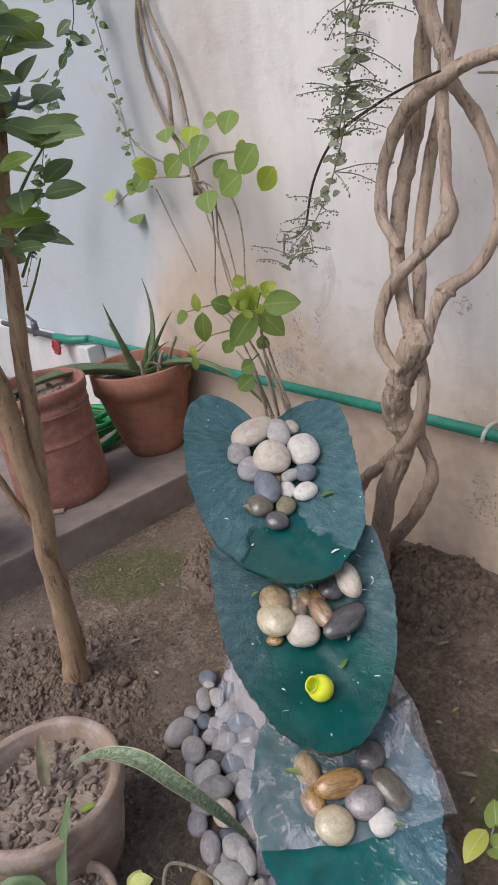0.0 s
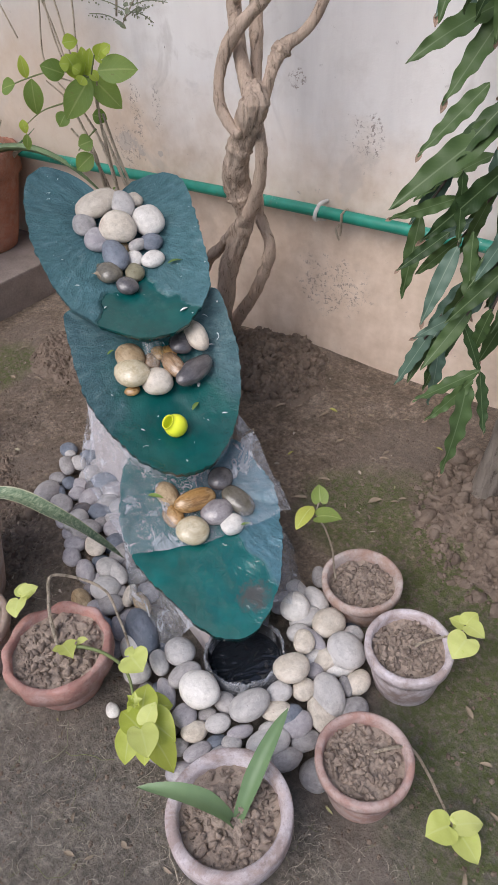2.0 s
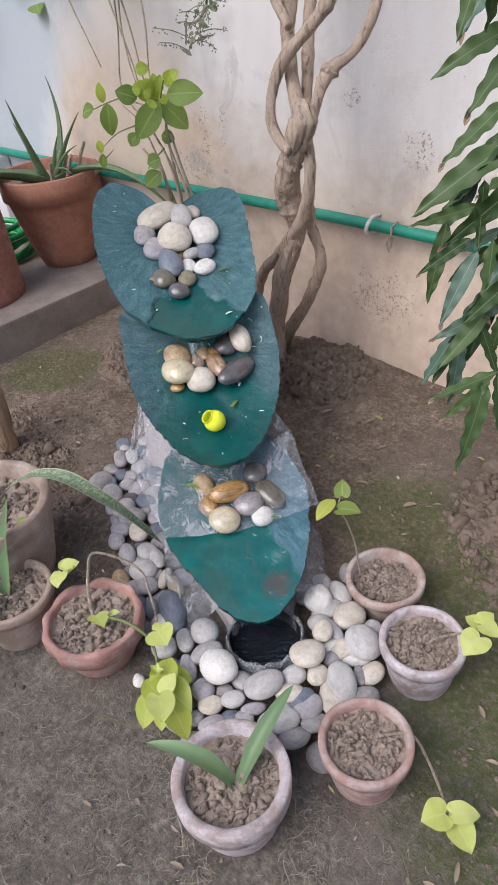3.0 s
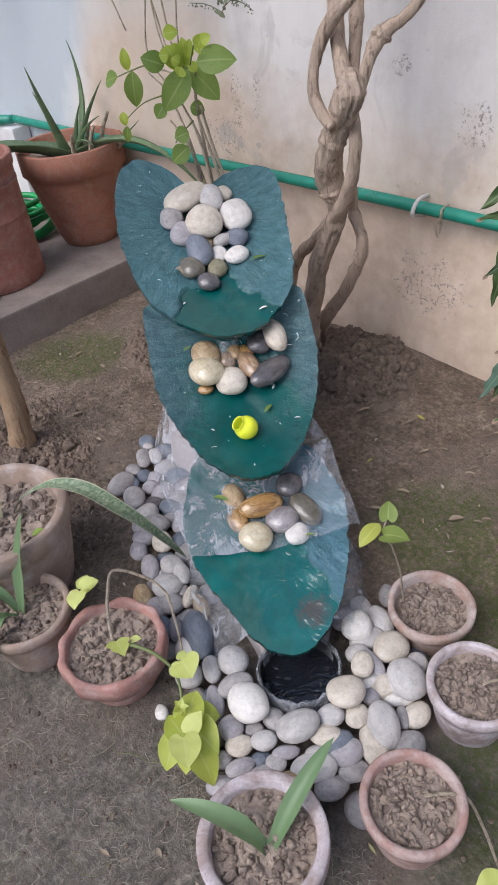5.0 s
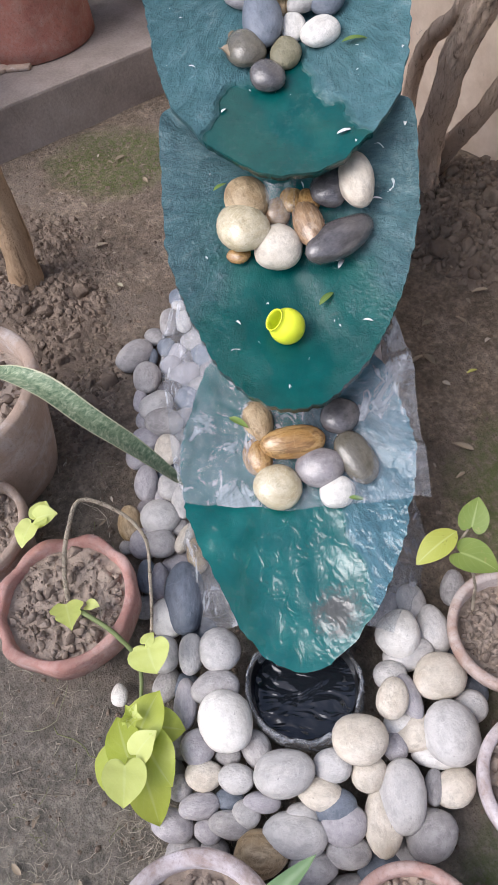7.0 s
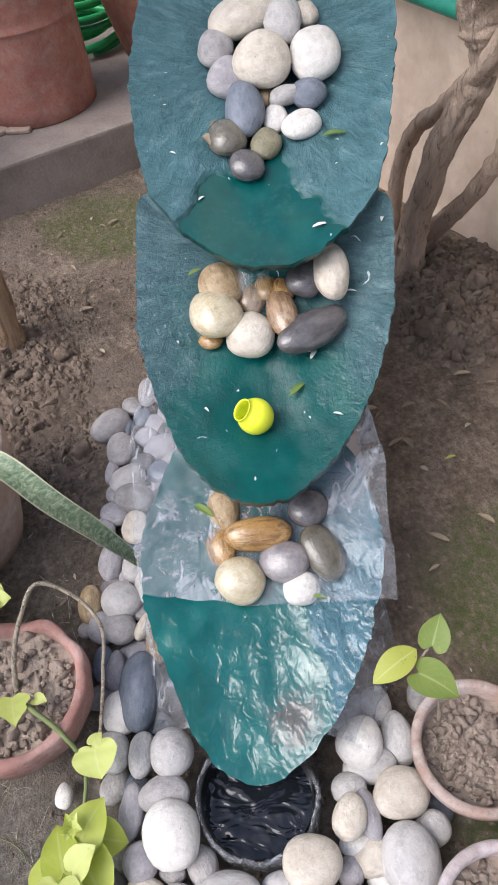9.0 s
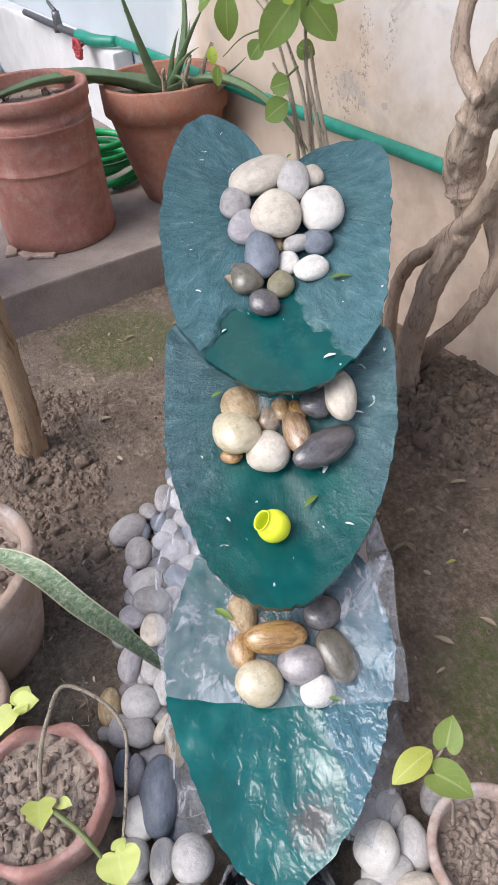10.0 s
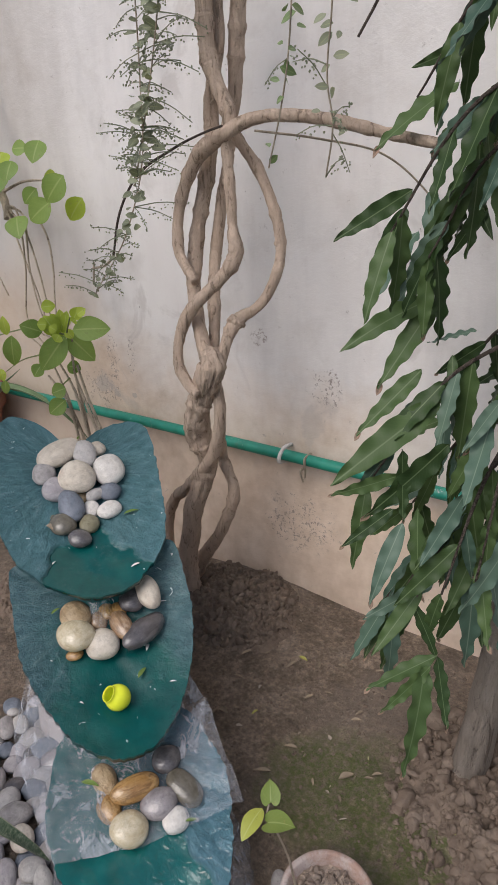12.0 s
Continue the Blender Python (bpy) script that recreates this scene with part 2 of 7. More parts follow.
def make_leaf_cast(name, shift, spread, running=False, damp=1.0, side=0.0, splash=False, bright=1.1):
    """Painted cast concrete: dusty blue-green where dry, deep glossy green where wet. shift, spread: where the wet patch begins and how wide it is."""
    k = Kit(name, rough=0.6, spec=0.5)
    x, y = k.axis(0), k.axis(1)
    n = k.noise(13, 6, 0.6)
    f = k.noise(70, 4, 0.65, distort=0.6)
    # brush marks and veins run out from the leaf's stalk
    ang = k.math("ARCTAN2", y, k.math("ADD", x, 0.13))
    rad = k.math("SQRT", k.math("ADD", k.math("MULTIPLY", y, y), k.math("POWER", k.math("ADD", x, 0.13), 2.0)))
    xyz = k.n.new("ShaderNodeCombineXYZ")
    k.link(k.math("MULTIPLY", ang, 9.0), xyz.inputs[0])
    k.link(k.math("MULTIPLY", rad, 16.0), xyz.inputs[1])
    st = k.n.new("ShaderNodeTexNoise")
    st.inputs["Scale"].default_value = 1.5
    st.inputs["Detail"].default_value = 6.0
    st.inputs["Roughness"].default_value = 0.68
    st.inputs["Distortion"].default_value = 0.5
    k.link(xyz.outputs[0], st.inputs["Vector"])
    brush = st.outputs["Fac"]
    xyz2 = k.n.new("ShaderNodeCombineXYZ")
    k.link(k.math("ADD", k.math("MULTIPLY", ang, 24.0), k.math("MULTIPLY", n, 9.0)), xyz2.inputs[0])
    k.link(k.math("MULTIPLY", rad, 34.0), xyz2.inputs[1])
    hair = k.n.new("ShaderNodeTexNoise")
    for key, v in (("Scale", 1.5), ("Detail", 4.0), ("Roughness", 0.7), ("Distortion", 1.6)):
        hair.inputs[key].default_value = v
    k.link(xyz2.outputs[0], hair.inputs["Vector"])
    hair = hair.outputs["Fac"]
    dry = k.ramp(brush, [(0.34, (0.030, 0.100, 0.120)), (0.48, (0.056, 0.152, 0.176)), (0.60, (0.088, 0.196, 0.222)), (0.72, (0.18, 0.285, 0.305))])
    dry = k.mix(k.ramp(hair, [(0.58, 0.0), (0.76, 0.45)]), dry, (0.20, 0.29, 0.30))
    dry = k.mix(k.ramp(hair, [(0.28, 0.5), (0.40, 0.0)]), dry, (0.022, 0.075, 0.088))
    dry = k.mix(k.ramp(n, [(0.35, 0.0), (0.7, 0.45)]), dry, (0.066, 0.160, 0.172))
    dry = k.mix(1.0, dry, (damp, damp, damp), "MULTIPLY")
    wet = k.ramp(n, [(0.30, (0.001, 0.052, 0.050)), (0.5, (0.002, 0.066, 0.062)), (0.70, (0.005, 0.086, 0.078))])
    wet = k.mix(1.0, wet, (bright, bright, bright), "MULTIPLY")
    d = k.math("ADD", k.math("MULTIPLY", k.math("MULTIPLY", y, y), spread), k.math("ADD", k.math("MULTIPLY", k.math("SUBTRACT", x, shift), -2.9), k.math("MULTIPLY", y, side)))
    d = k.math("ADD", d, k.math("MULTIPLY", k.math("SUBTRACT", k.noise(9, 5 if splash else 3, 0.6 if splash else 0.45), 0.5), 1.5 if splash else 1.0))
    w = k.ramp(d, [(0.16, 1.0), (0.60, 0.0)] if splash else [(0.30, 1.0), (0.42, 0.0)])
    c = k.mix(w, dry, wet)
    c = k.mix(k.math("MULTIPLY", w, k.ramp(k.noise(17, 6, 0.7, distort=1.0, offset=(7, 2, 0)), [(0.64, 0.0), (0.76, 0.5)] if splash else [(0.70, 0.0), (0.80, 0.45)])), c, (0.075, 0.115, 0.108))
    chips = k.ramp(k.noise(44, 3, 0.6, distort=0.8, offset=(4, 4, 4)), [(0.715, 0.0), (0.73, 1.0)])
    scuff = k.math("MULTIPLY", k.ramp(k.noise(7, 3, 0.5, offset=(2, 6, 1)), [(0.58, 0.0), (0.70, 1.0)]), k.ramp(k.noise(75, 5, 0.75), [(0.50, 0.0), (0.68, 0.6)]))
    c = k.mix(k.math("MULTIPLY", scuff, k.math("SUBTRACT", 1.0, k.math("MULTIPLY", w, 0.85))), c, (0.24, 0.33, 0.335))
    c = k.mix(chips, c, (0.60, 0.70, 0.70))
    k.color(c)
    k.rough(k.ramp(w, [(0.0, 0.60 * damp * damp), (1.0, 0.16)]))
    dryness = k.math("SUBTRACT", 1.0, k.math("MULTIPLY", w, 0.92))
    k.bump((k.math("MULTIPLY", brush, dryness), 0.0075), (k.math("MULTIPLY", hair, k.math("ADD", k.math("MULTIPLY", dryness, 0.9), 0.1)), 0.0030), (k.math("MULTIPLY", f, dryness), 0.0026))
    if splash:
        k.b.inputs["Specular IOR Level"].default_value = 0.22
        # thrown drops and small ripples stand on the wet paint
        bp = k.n.new("ShaderNodeBump")
        bp.inputs["Strength"].default_value = 1.0
        bp.inputs["Distance"].default_value = 0.007
        k.link(k.mix(0.5, k.noise(70, 2, 0.5, distort=1.2), hair), bp.inputs["Height"])
        k.link(bp.outputs["Normal"], k.b.inputs["Coat Normal"])
        k.link(k.ramp(k.math("ADD", k.math("MULTIPLY", k.math("ABSOLUTE", y), 3.0), k.noise(11, 4, 0.6, offset=(6, 6, 1))), [(0.52, 0.06), (0.80, 0.9)]), k.b.inputs["Coat Weight"])
        k.b.inputs["Coat Roughness"].default_value = 0.05
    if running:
        # sky mirrored in the running water, tinted into the paint as extra blue
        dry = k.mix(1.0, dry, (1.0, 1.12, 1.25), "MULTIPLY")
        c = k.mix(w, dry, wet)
        # a sheet of running water over the paint, and a worn brown place near the lip
        d = k.math("ADD", k.math("POWER", k.math("SUBTRACT", x, 0.215), 2.0), k.math("POWER", k.math("SUBTRACT", y, 0.055), 2.0))
        spot = k.ramp(k.math("ADD", k.math("MULTIPLY", d, 300.0), k.math("MULTIPLY", k.math("SUBTRACT", f, 0.5), 1.2)), [(0.10, 0.75), (0.50, 0.0)])
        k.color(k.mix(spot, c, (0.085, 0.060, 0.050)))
        r = k.noise(46, 1.5, 0.45, distort=1.3, stretch=(0.85, 1.0, 1.0))
        bp = k.n.new("ShaderNodeBump")
        bp.inputs["Strength"].default_value = 1.0
        bp.inputs["Distance"].default_value = 0.0042
        k.link(r, bp.inputs["Height"])
        k.link(bp.outputs["Normal"], k.b.inputs["Coat Normal"])
        run = k.ramp(k.math("ADD", k.math("ADD", k.math("ADD", y, 0.045), k.math("MULTIPLY", x, 0.48)), k.math("MULTIPLY", k.math("SUBTRACT", n, 0.5), 0.16)), [(0.0, 0.26), (0.05, 0.92)])
        k.link(run, k.b.inputs["Coat Weight"])
        k.b.inputs["Coat Roughness"].default_value = 0.03
        k.b.inputs["Coat IOR"].default_value = 1.55
    return k.m


def make_stone(name, lo, hi, vein=None, wet=False, band=0.0):
    """A river pebble about one unit in radius: soft cloudy tone, faint veins, a few pits; glossy where wet."""
    k = Kit(name, rough=0.22 if wet else 0.5, spec=0.5 if wet else 0.4)
    off = k.n.new("ShaderNodeVectorMath")
    off.operation = "ADD"
    sh = k.n.new("ShaderNodeCombineXYZ")
    r = k.rand()
    for q, m in ((0, 31.0), (1, 57.0), (2, 13.0)):
        k.link(k.math("MULTIPLY", r, m), sh.inputs[q])
    k.link(k.co.outputs["Object"], off.inputs[0])
    k.link(sh.outputs[0], off.inputs[1])

    def tex(scale, detail=4.0, rough=0.55, distort=0.0, stretch=(1, 1, 1)):
        mp = k.n.new("ShaderNodeMapping")
        mp.inputs["Scale"].default_value = stretch
        k.link(off.outputs[0], mp.inputs["Vector"])
        t = k.n.new("ShaderNodeTexNoise")
        for key, v in (("Scale", scale), ("Detail", detail), ("Roughness", rough), ("Distortion", distort)):
            t.inputs[key].default_value = v
        k.link(mp.outputs["Vector"], t.inputs["Vector"])
        return t.outputs["Fac"]

    n = tex(1.1, 5, 0.55, 0.4)
    c = k.mix(r, k.ramp(n, [(0.3, lo), (0.7, hi)]), k.ramp(n, [(0.3, tint(lo, 1.25)), (0.7, tint(hi, 1.12))]))
    if vein:
        c = k.mix(k.ramp(tex(1.3, 3, 0.5, 1.0, (1, 0.4, 1)), [(0.585, 0.0), (0.62, 0.20), (0.66, 0.0)]), c, vein)
        c = k.mix(k.ramp(tex(0.9, 4, 0.6, 0.6), [(0.55, 0.0), (0.70, 0.4)]), c, vein)
    if band:
        c = k.mix(k.ramp(tex(2.6, 4, 0.6, 0.5, (0.35, 1.6, 1.6)), [(0.38, band), (0.50, 0.0), (0.60, 0.0), (0.72, band * 0.6)]), c, tint(lo, 0.45))
    c = k.mix(k.ramp(tex(2.4, 6, 0.7), [(0.48, 0.0), (0.72, 0.62)]), c, tint(lo, 0.72))
    c = k.mix(k.ramp(tex(14, 3, 0.6), [(0.58, 0.0), (0.74, 0.26)]), c, tint(lo, 0.55))
    c = k.mix(k.ramp(tex(1.7, 2, 0.5, 0.8, (1, 0.25, 1)), [(0.50, 0.0), (0.515, 0.35), (0.53, 0.0)]), c, tint(hi, 1.2))
    pit = tex(5.5, 3, 0.5)
    c = k.mix(k.ramp(pit, [(0.70, 0.0), (0.76, 0.55)]), c, tint(lo, 0.5))
    k.color(c).bump((n, 0.0012), (pit, 0.0014), (tex(20, 4, 0.65), 0.0004))
    if wet:
        k.b.inputs["Coat Weight"].default_value = 0.8
        k.b.inputs["Coat Roughness"].default_value = 0.06
    return k.m


def make_bark(name, lo, hi, scale=60.0, deep=0.018):
    k = Kit(name, rough=0.9, spec=0.2)
    n = k.noise(scale, 6, 0.7, stretch=(1, 1, 0.22), distort=0.9)
    b = k.noise(14, 5, 0.65)
    f = k.noise(scale * 3.5, 4, 0.7)
    c = k.mix(0.4, k.ramp(n, [(0.32, lo), (0.62, hi)]), k.ramp(b, [(0.3, lo), (0.7, hi)]))
    c = k.mix(k.ramp(n, [(0.36, 0.75), (0.43, 0.0)]), c, tint(lo, 0.5))
    c = k.mix(k.ramp(f, [(0.58, 0.0), (0.75, 0.4)]), c, tint(lo, 0.6))
    k.color(c).bump((b, 0.006), (n, deep), (f, 0.004))
    return k.m


def make_foliage(name, lo, hi, rough=0.45, spots=None, trans=0.25, veins=0.5):
    k = Kit(name, rough=rough, spec=0.4)
    n = k.noise(35, 4, 0.6)
    c = k.ramp(k.math("ADD", k.math("ADD", k.math("MULTIPLY", k.rand(island=True), 0.35), k.math("MULTIPLY", k.rand(), 0.35)), k.math("MULTIPLY", n, 0.35)), [(0.15, lo), (0.9, hi)])
    if spots:
        c = k.mix(k.ramp(k.noise(90, 3, 0.6), [(0.62, 0.0), (0.70, 0.9)]), c, spots)
    if veins:
        # midrib and side veins, by each blade's own length and breadth
        u, v = k.axis(0, "UV"), k.math("ABSOLUTE", k.math("SUBTRACT", k.axis(1, "UV"), 0.5))
        side = k.math("SINE", k.math("SUBTRACT", k.math("MULTIPLY", u, 42.0), k.math("MULTIPLY", v, 30.0)))
        line = k.math("MAXIMUM", k.ramp(side, [(0.90, 0.0), (1.0, veins * 0.22)]), k.ramp(v, [(0.015, veins), (0.05, 0.0)]))
        c = k.mix(line, c, k.mix(0.55, c, (0.62, 0.68, 0.34)))
    k.color(c).bump((n, 0.0012))
    if trans:
        tr = k.n.new("ShaderNodeBsdfTranslucent")
        k.link(k.mix(1.0, c, (1.0, 1.0, 0.55), "MULTIPLY"), tr.inputs["Color"])
        mx = k.n.new("ShaderNodeMixShader")
        mx.inputs[0].default_value = trans
        k.link(k.b.outputs["BSDF"], mx.inputs[1])
        k.link(tr.outputs["BSDF"], mx.inputs[2])
        k.link(mx.outputs["Shader"], k.out.inputs["Surface"])
    return k.m


def make_plain(name, col, rough=0.5, metal=0.0, var=0.15, scale=40.0, spec=0.5, bump=0.0008):
    k = Kit(name, rough=rough, metal=metal, spec=spec)
    n = k.noise(scale, 5, 0.6)
    k.color(k.ramp(n, [(0.3, tint(col, 1 - var)), (0.7, tint(col, 1 + var))])).bump((n, bump))
    return k.m


def make_plastic_film():
    k = Kit("clear_polythene", rough=0.2, spec=0.5)
    k.color((0.74, 0.76, 0.81))
    k.b.inputs["Roughness"].default_value = 0.18
    warp = k.n.new("ShaderNodeVectorMath")
    warp.operation = "ADD"
    wob = k.n.new("ShaderNodeTexNoise")
    wob.inputs["Scale"].default_value = 9.0
    wob.inputs["Detail"].default_value = 3.0
    k.link(k.co.outputs["Object"], wob.inputs["Vector"])
    sc = k.n.new("ShaderNodeVectorMath")
    sc.operation = "SCALE"
    sc.inputs["Scale"].default_value = 0.12
    k.link(wob.outputs["Color"], sc.inputs[0])
    k.link(k.co.outputs["Object"], warp.inputs[0])
    k.link(sc.outputs[0], warp.inputs[1])

    def facets(scale, feature):
        v = k.n.new("ShaderNodeTexVoronoi")
        v.feature = feature
        v.inputs["Scale"].default_value = scale
        k.link(warp.outputs[0], v.inputs["Vector"])
        return v.outputs["Distance"]

    k.bump((k.noise(6, 4, 0.6, distort=1.6), 0.030), (k.noise(14, 5, 0.62, distort=2.2, stretch=(0.7, 1.0, 1.0)), 0.012), (facets(16, "F1"), 0.004))
    tp = k.n.new("ShaderNodeBsdfTransparent")
    tp.inputs["Color"].default_value = (0.90, 0.925, 0.95, 1)
    mx = k.n.new("ShaderNodeMixShader")
    cloud = k.ramp(k.noise(6, 6, 0.7, distort=0.9, offset=(2, 3, 1)), [(0.36, 0.06), (0.50, 0.20), (0.66, 0.58)])
    streak = k.ramp(k.noise(26, 4, 0.6, distort=1.4, stretch=(0.5, 1.0, 1.0)), [(0.58, 0.0), (0.70, 0.35)])
    k.link(k.math("ADD", cloud, streak, True), mx.inputs[0])
    k.link(tp.outputs["BSDF"], mx.inputs[1])
    k.link(k.b.outputs["BSDF"], mx.inputs[2])
    k.link(mx.outputs["Shader"], k.out.inputs["Surface"])
    return k.m


def make_water(name, col):
    k = Kit(name, rough=0.03, spec=0.6)
    k.color(col)
    k.bump((k.noise(26, 2, 0.5, distort=1.0, stretch=(1.5, 0.7, 1)), 0.0065))
    return k.m


def make_film_water():
    """A thin running sheet of clear water: gloss over what lies under it."""
    k = Kit("running_water", rough=0.04, spec=0.6)
    r = k.noise(38, 2, 0.5, distort=0.6, stretch=(1.0, 1.0, 0.4))
    k.bump((r, 0.0015))
    k.color((0.9, 0.95, 0.97))
    tp = k.n.new("ShaderNodeBsdfTransparent")
    tp.inputs["Color"].default_value = (0.95, 0.97, 0.97, 1)
    mx = k.n.new("ShaderNodeMixShader")
    k.link(k.ramp(k.noise(60, 3, 0.6, stretch=(1.0, 1.0, 0.3)), [(0.42, 0.03), (0.66, 0.20)]), mx.inputs[0])
    k.link(tp.outputs["BSDF"], mx.inputs[1])
    k.link(k.b.outputs["BSDF"], mx.inputs[2])
    k.link(mx.outputs["Shader"], k.out.inputs["Surface"])
    return k.m


SOIL = make_soil()
CLOD = make_clod()
POT_EARTH = make_pot_earth()
WALL = make_wall()
WHITEWASH = make_concrete("whitewash", (0.56, 0.56, 0.56), (0.74, 0.74, 0.74))
CONCRETE = make_concrete("worn_grey_concrete", (0.155, 0.127, 0.110), (0.335, 0.285, 0.258))
RENDERED = make_concrete("pale_cement", (0.35, 0.305, 0.295), (0.52, 0.47, 0.46))
TERRA = make_terracotta("red_terracotta", (0.37, 0.158, 0.100), (0.48, 0.31, 0.235), 0.07, 0.6)
TERRA_DULL = make_terracotta("old_terracotta", (0.330, 0.140, 0.108), (0.46, 0.315, 0.27), 0.09, 0.6)
CLAY_PALE = make_terracotta("salt_stained_clay", (0.37, 0.275, 0.215), (0.52, 0.465, 0.44), 0.12, 0.85)
CLAY_LIMED = make_terracotta("limed_clay", (0.38, 0.30, 0.28), (0.64, 0.59, 0.62), 0.20, 0.95)
CLAY_PINK = make_terracotta("pink_clay", (0.38, 0.225, 0.190), (0.52, 0.43, 0.40), 0.18, 0.8)
CLAY_TAN = make_terracotta("tan_clay", (0.37, 0.245, 0.195), (0.53, 0.47, 0.44), 0.20, 0.85)
CLAY_RED = make_terracotta("red_clay", (0.39, 0.200, 0.165), (0.53, 0.40, 0.37), 0.14, 0.7)
CAST = make_leaf_cast("green_painted_concrete", 0.21, 34.0)
CAST_MID = make_leaf_cast("green_wet_concrete", -0.02, 24.0, damp=0.80, splash=True)
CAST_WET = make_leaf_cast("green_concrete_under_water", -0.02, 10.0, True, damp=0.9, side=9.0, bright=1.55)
STONES = {
    "white": make_stone("white_pebble", (0.56, 0.535, 0.495), (0.73, 0.705, 0.66), vein=(0.50, 0.46, 0.41)),
    "cream": make_stone("cream_pebble", (0.45, 0.400, 0.325), (0.645, 0.588, 0.505), vein=(0.44, 0.35, 0.27)),
    "pale": make_stone("pale_grey_pebble", (0.345, 0.332, 0.322), (0.515, 0.495, 0.475), vein=(0.60, 0.57, 0.54)),
    "grey": make_stone("grey_pebble", (0.220, 0.208, 0.206), (0.40, 0.38, 0.37), vein=(0.52, 0.49, 0.47)),
    "lilac": make_stone("mauve_grey_pebble", (0.270, 0.255, 0.270), (0.43, 0.405, 0.415), vein=(0.60, 0.58, 0.57)),
    "slate": make_stone("slate_pebble", (0.105, 0.125, 0.155), (0.20, 0.22, 0.26)),
    "tan": make_stone("tan_pebble", (0.30, 0.205, 0.105), (0.52, 0.41, 0.265), vein=(0.25, 0.15, 0.07), band=0.5),
    "amber": make_stone("wet_amber_pebble", (0.25, 0.125, 0.035), (0.47, 0.29, 0.11), vein=(0.60, 0.45, 0.25), wet=True, band=0.6),
    "brown": make_stone("wet_brown_pebble", (0.22, 0.13, 0.070), (0.40, 0.27, 0.16), vein=(0.62, 0.52, 0.40), wet=True, band=0.5),
    "drab": make_stone("wet_drab_pebble", (0.085, 0.075, 0.055), (0.155, 0.140, 0.110), vein=(0.22, 0.20, 0.16), wet=True),
    "butter": make_stone("yellow_pebble", (0.43, 0.355, 0.215), (0.66, 0.595, 0.44), vein=(0.50, 0.37, 0.20), wet=True),
    "ash": make_stone("wet_ash_pebble", (0.165, 0.148, 0.152), (0.30, 0.275, 0.275), vein=(0.38, 0.35, 0.35), wet=True),
    "olive": make_stone("olive_pebble", (0.17, 0.155, 0.095), (0.27, 0.25, 0.17)),
    "dark": make_stone("wet_dark_pebble", (0.060, 0.055, 0.058), (0.125, 0.115, 0.115), vein=(0.24, 0.22, 0.22), wet=True),
}
BARK_VINE = make_bark("vine_bark", (0.43, 0.325, 0.245), (0.68, 0.545, 0.435), 60, 0.011)
BARK_TREE = make_bark("young_tree_bark", (0.235, 0.152, 0.090), (0.46, 0.330, 0.212), 30, 0.009)
TWIG = make_bark("dry_twig", (0.38, 0.31, 0.225), (0.62, 0.535, 0.42), 80)
DARK_TWIG = make_bark("dark_twig", (0.07, 0.055, 0.045), (0.15, 0.12, 0.10), 80)
GREEN_STEM = make_plain("green_stem", (0.16, 0.20, 0.07), 0.6)
LEAF_BRIGHT = make_foliage("bright_leaf", (0.15, 0.25, 0.035), (0.28, 0.40, 0.075))
LEAF_LIME = make_foliage("lime_leaf", (0.44, 0.50, 0.10), (0.64, 0.68, 0.26), 0.5, spots=(0.50, 0.58, 0.14), trans=0.2)
LEAF_LIME_DEEP = make_foliage("deep_lime_leaf", (0.33, 0.40, 0.035), (0.52, 0.58, 0.12), 0.45, trans=0.25)
LEAF_SPOTTED = make_foliage("spotted_leaf", (0.16, 0.24, 0.05), (0.30, 0.36, 0.09), 0.5, spots=(0.30, 0.30, 0.09))
LEAF_DARK = make_foliage("dark_leaf", (0.028, 0.062, 0.020), (0.085, 0.150, 0.055), 0.32, trans=0.12)
LEAF_MID = make_foliage("mid_leaf", (0.085, 0.150, 0.055), (0.21, 0.29, 0.13), 0.4, trans=0.2)
LEAF_GREY = make_foliage("dusty_leaf", (0.20, 0.225, 0.16), (0.42, 0.45, 0.34), 0.6, trans=0.35)
LEAF_TIP = make_plain("withered_leaf", (0.34, 0.235, 0.17), 0.8, var=0.3)
LEAF_FADED = make_plain("faded_leaf", (0.17, 0.155, 0.095), 0.7, var=0.3)
ALOE = make_plain("aloe_skin", (0.125, 0.190, 0.095), 0.45, var=0.25, scale=25)
FILM = make_plastic_film()
def make_pipe():
    k = Kit("green_pvc", rough=0.4)
    n = k.noise(18, 5, 0.6)
    c = k.ramp(n, [(0.3, (0.016, 0.190, 0.132)), (0.7, (0.026, 0.280, 0.198))])
    c = k.mix(k.math("MULTIPLY", k.ramp(k.noise(5, 3, 0.5, offset=(1, 2, 9)), [(0.56, 0.0), (0.68, 1.0)]), k.ramp(k.noise(60, 5, 0.7), [(0.58, 0.0), (0.66, 0.7)])), c, (0.52, 0.55, 0.52))
    c = k.mix(k.ramp(k.noise(40, 5, 0.7, offset=(4, 4, 4)), [(0.58, 0.0), (0.76, 0.5)]), c, (0.12, 0.12, 0.09))
    k.color(c).bump((n, 0.001))
    return k.m


PIPE = make_pipe()

# ---- building kit ----
def part(name, bm, material, parent=None, label="", smooth=True):
    """Links a bmesh as one mesh object under a thing or part."""
    me = bpy.data.meshes.new(name)
    bmesh.ops.recalc_face_normals(bm, faces=bm.faces[:])
    bm.to_mesh(me)
    bm.free()
    return part_mesh(name, me, material, parent, label, smooth)


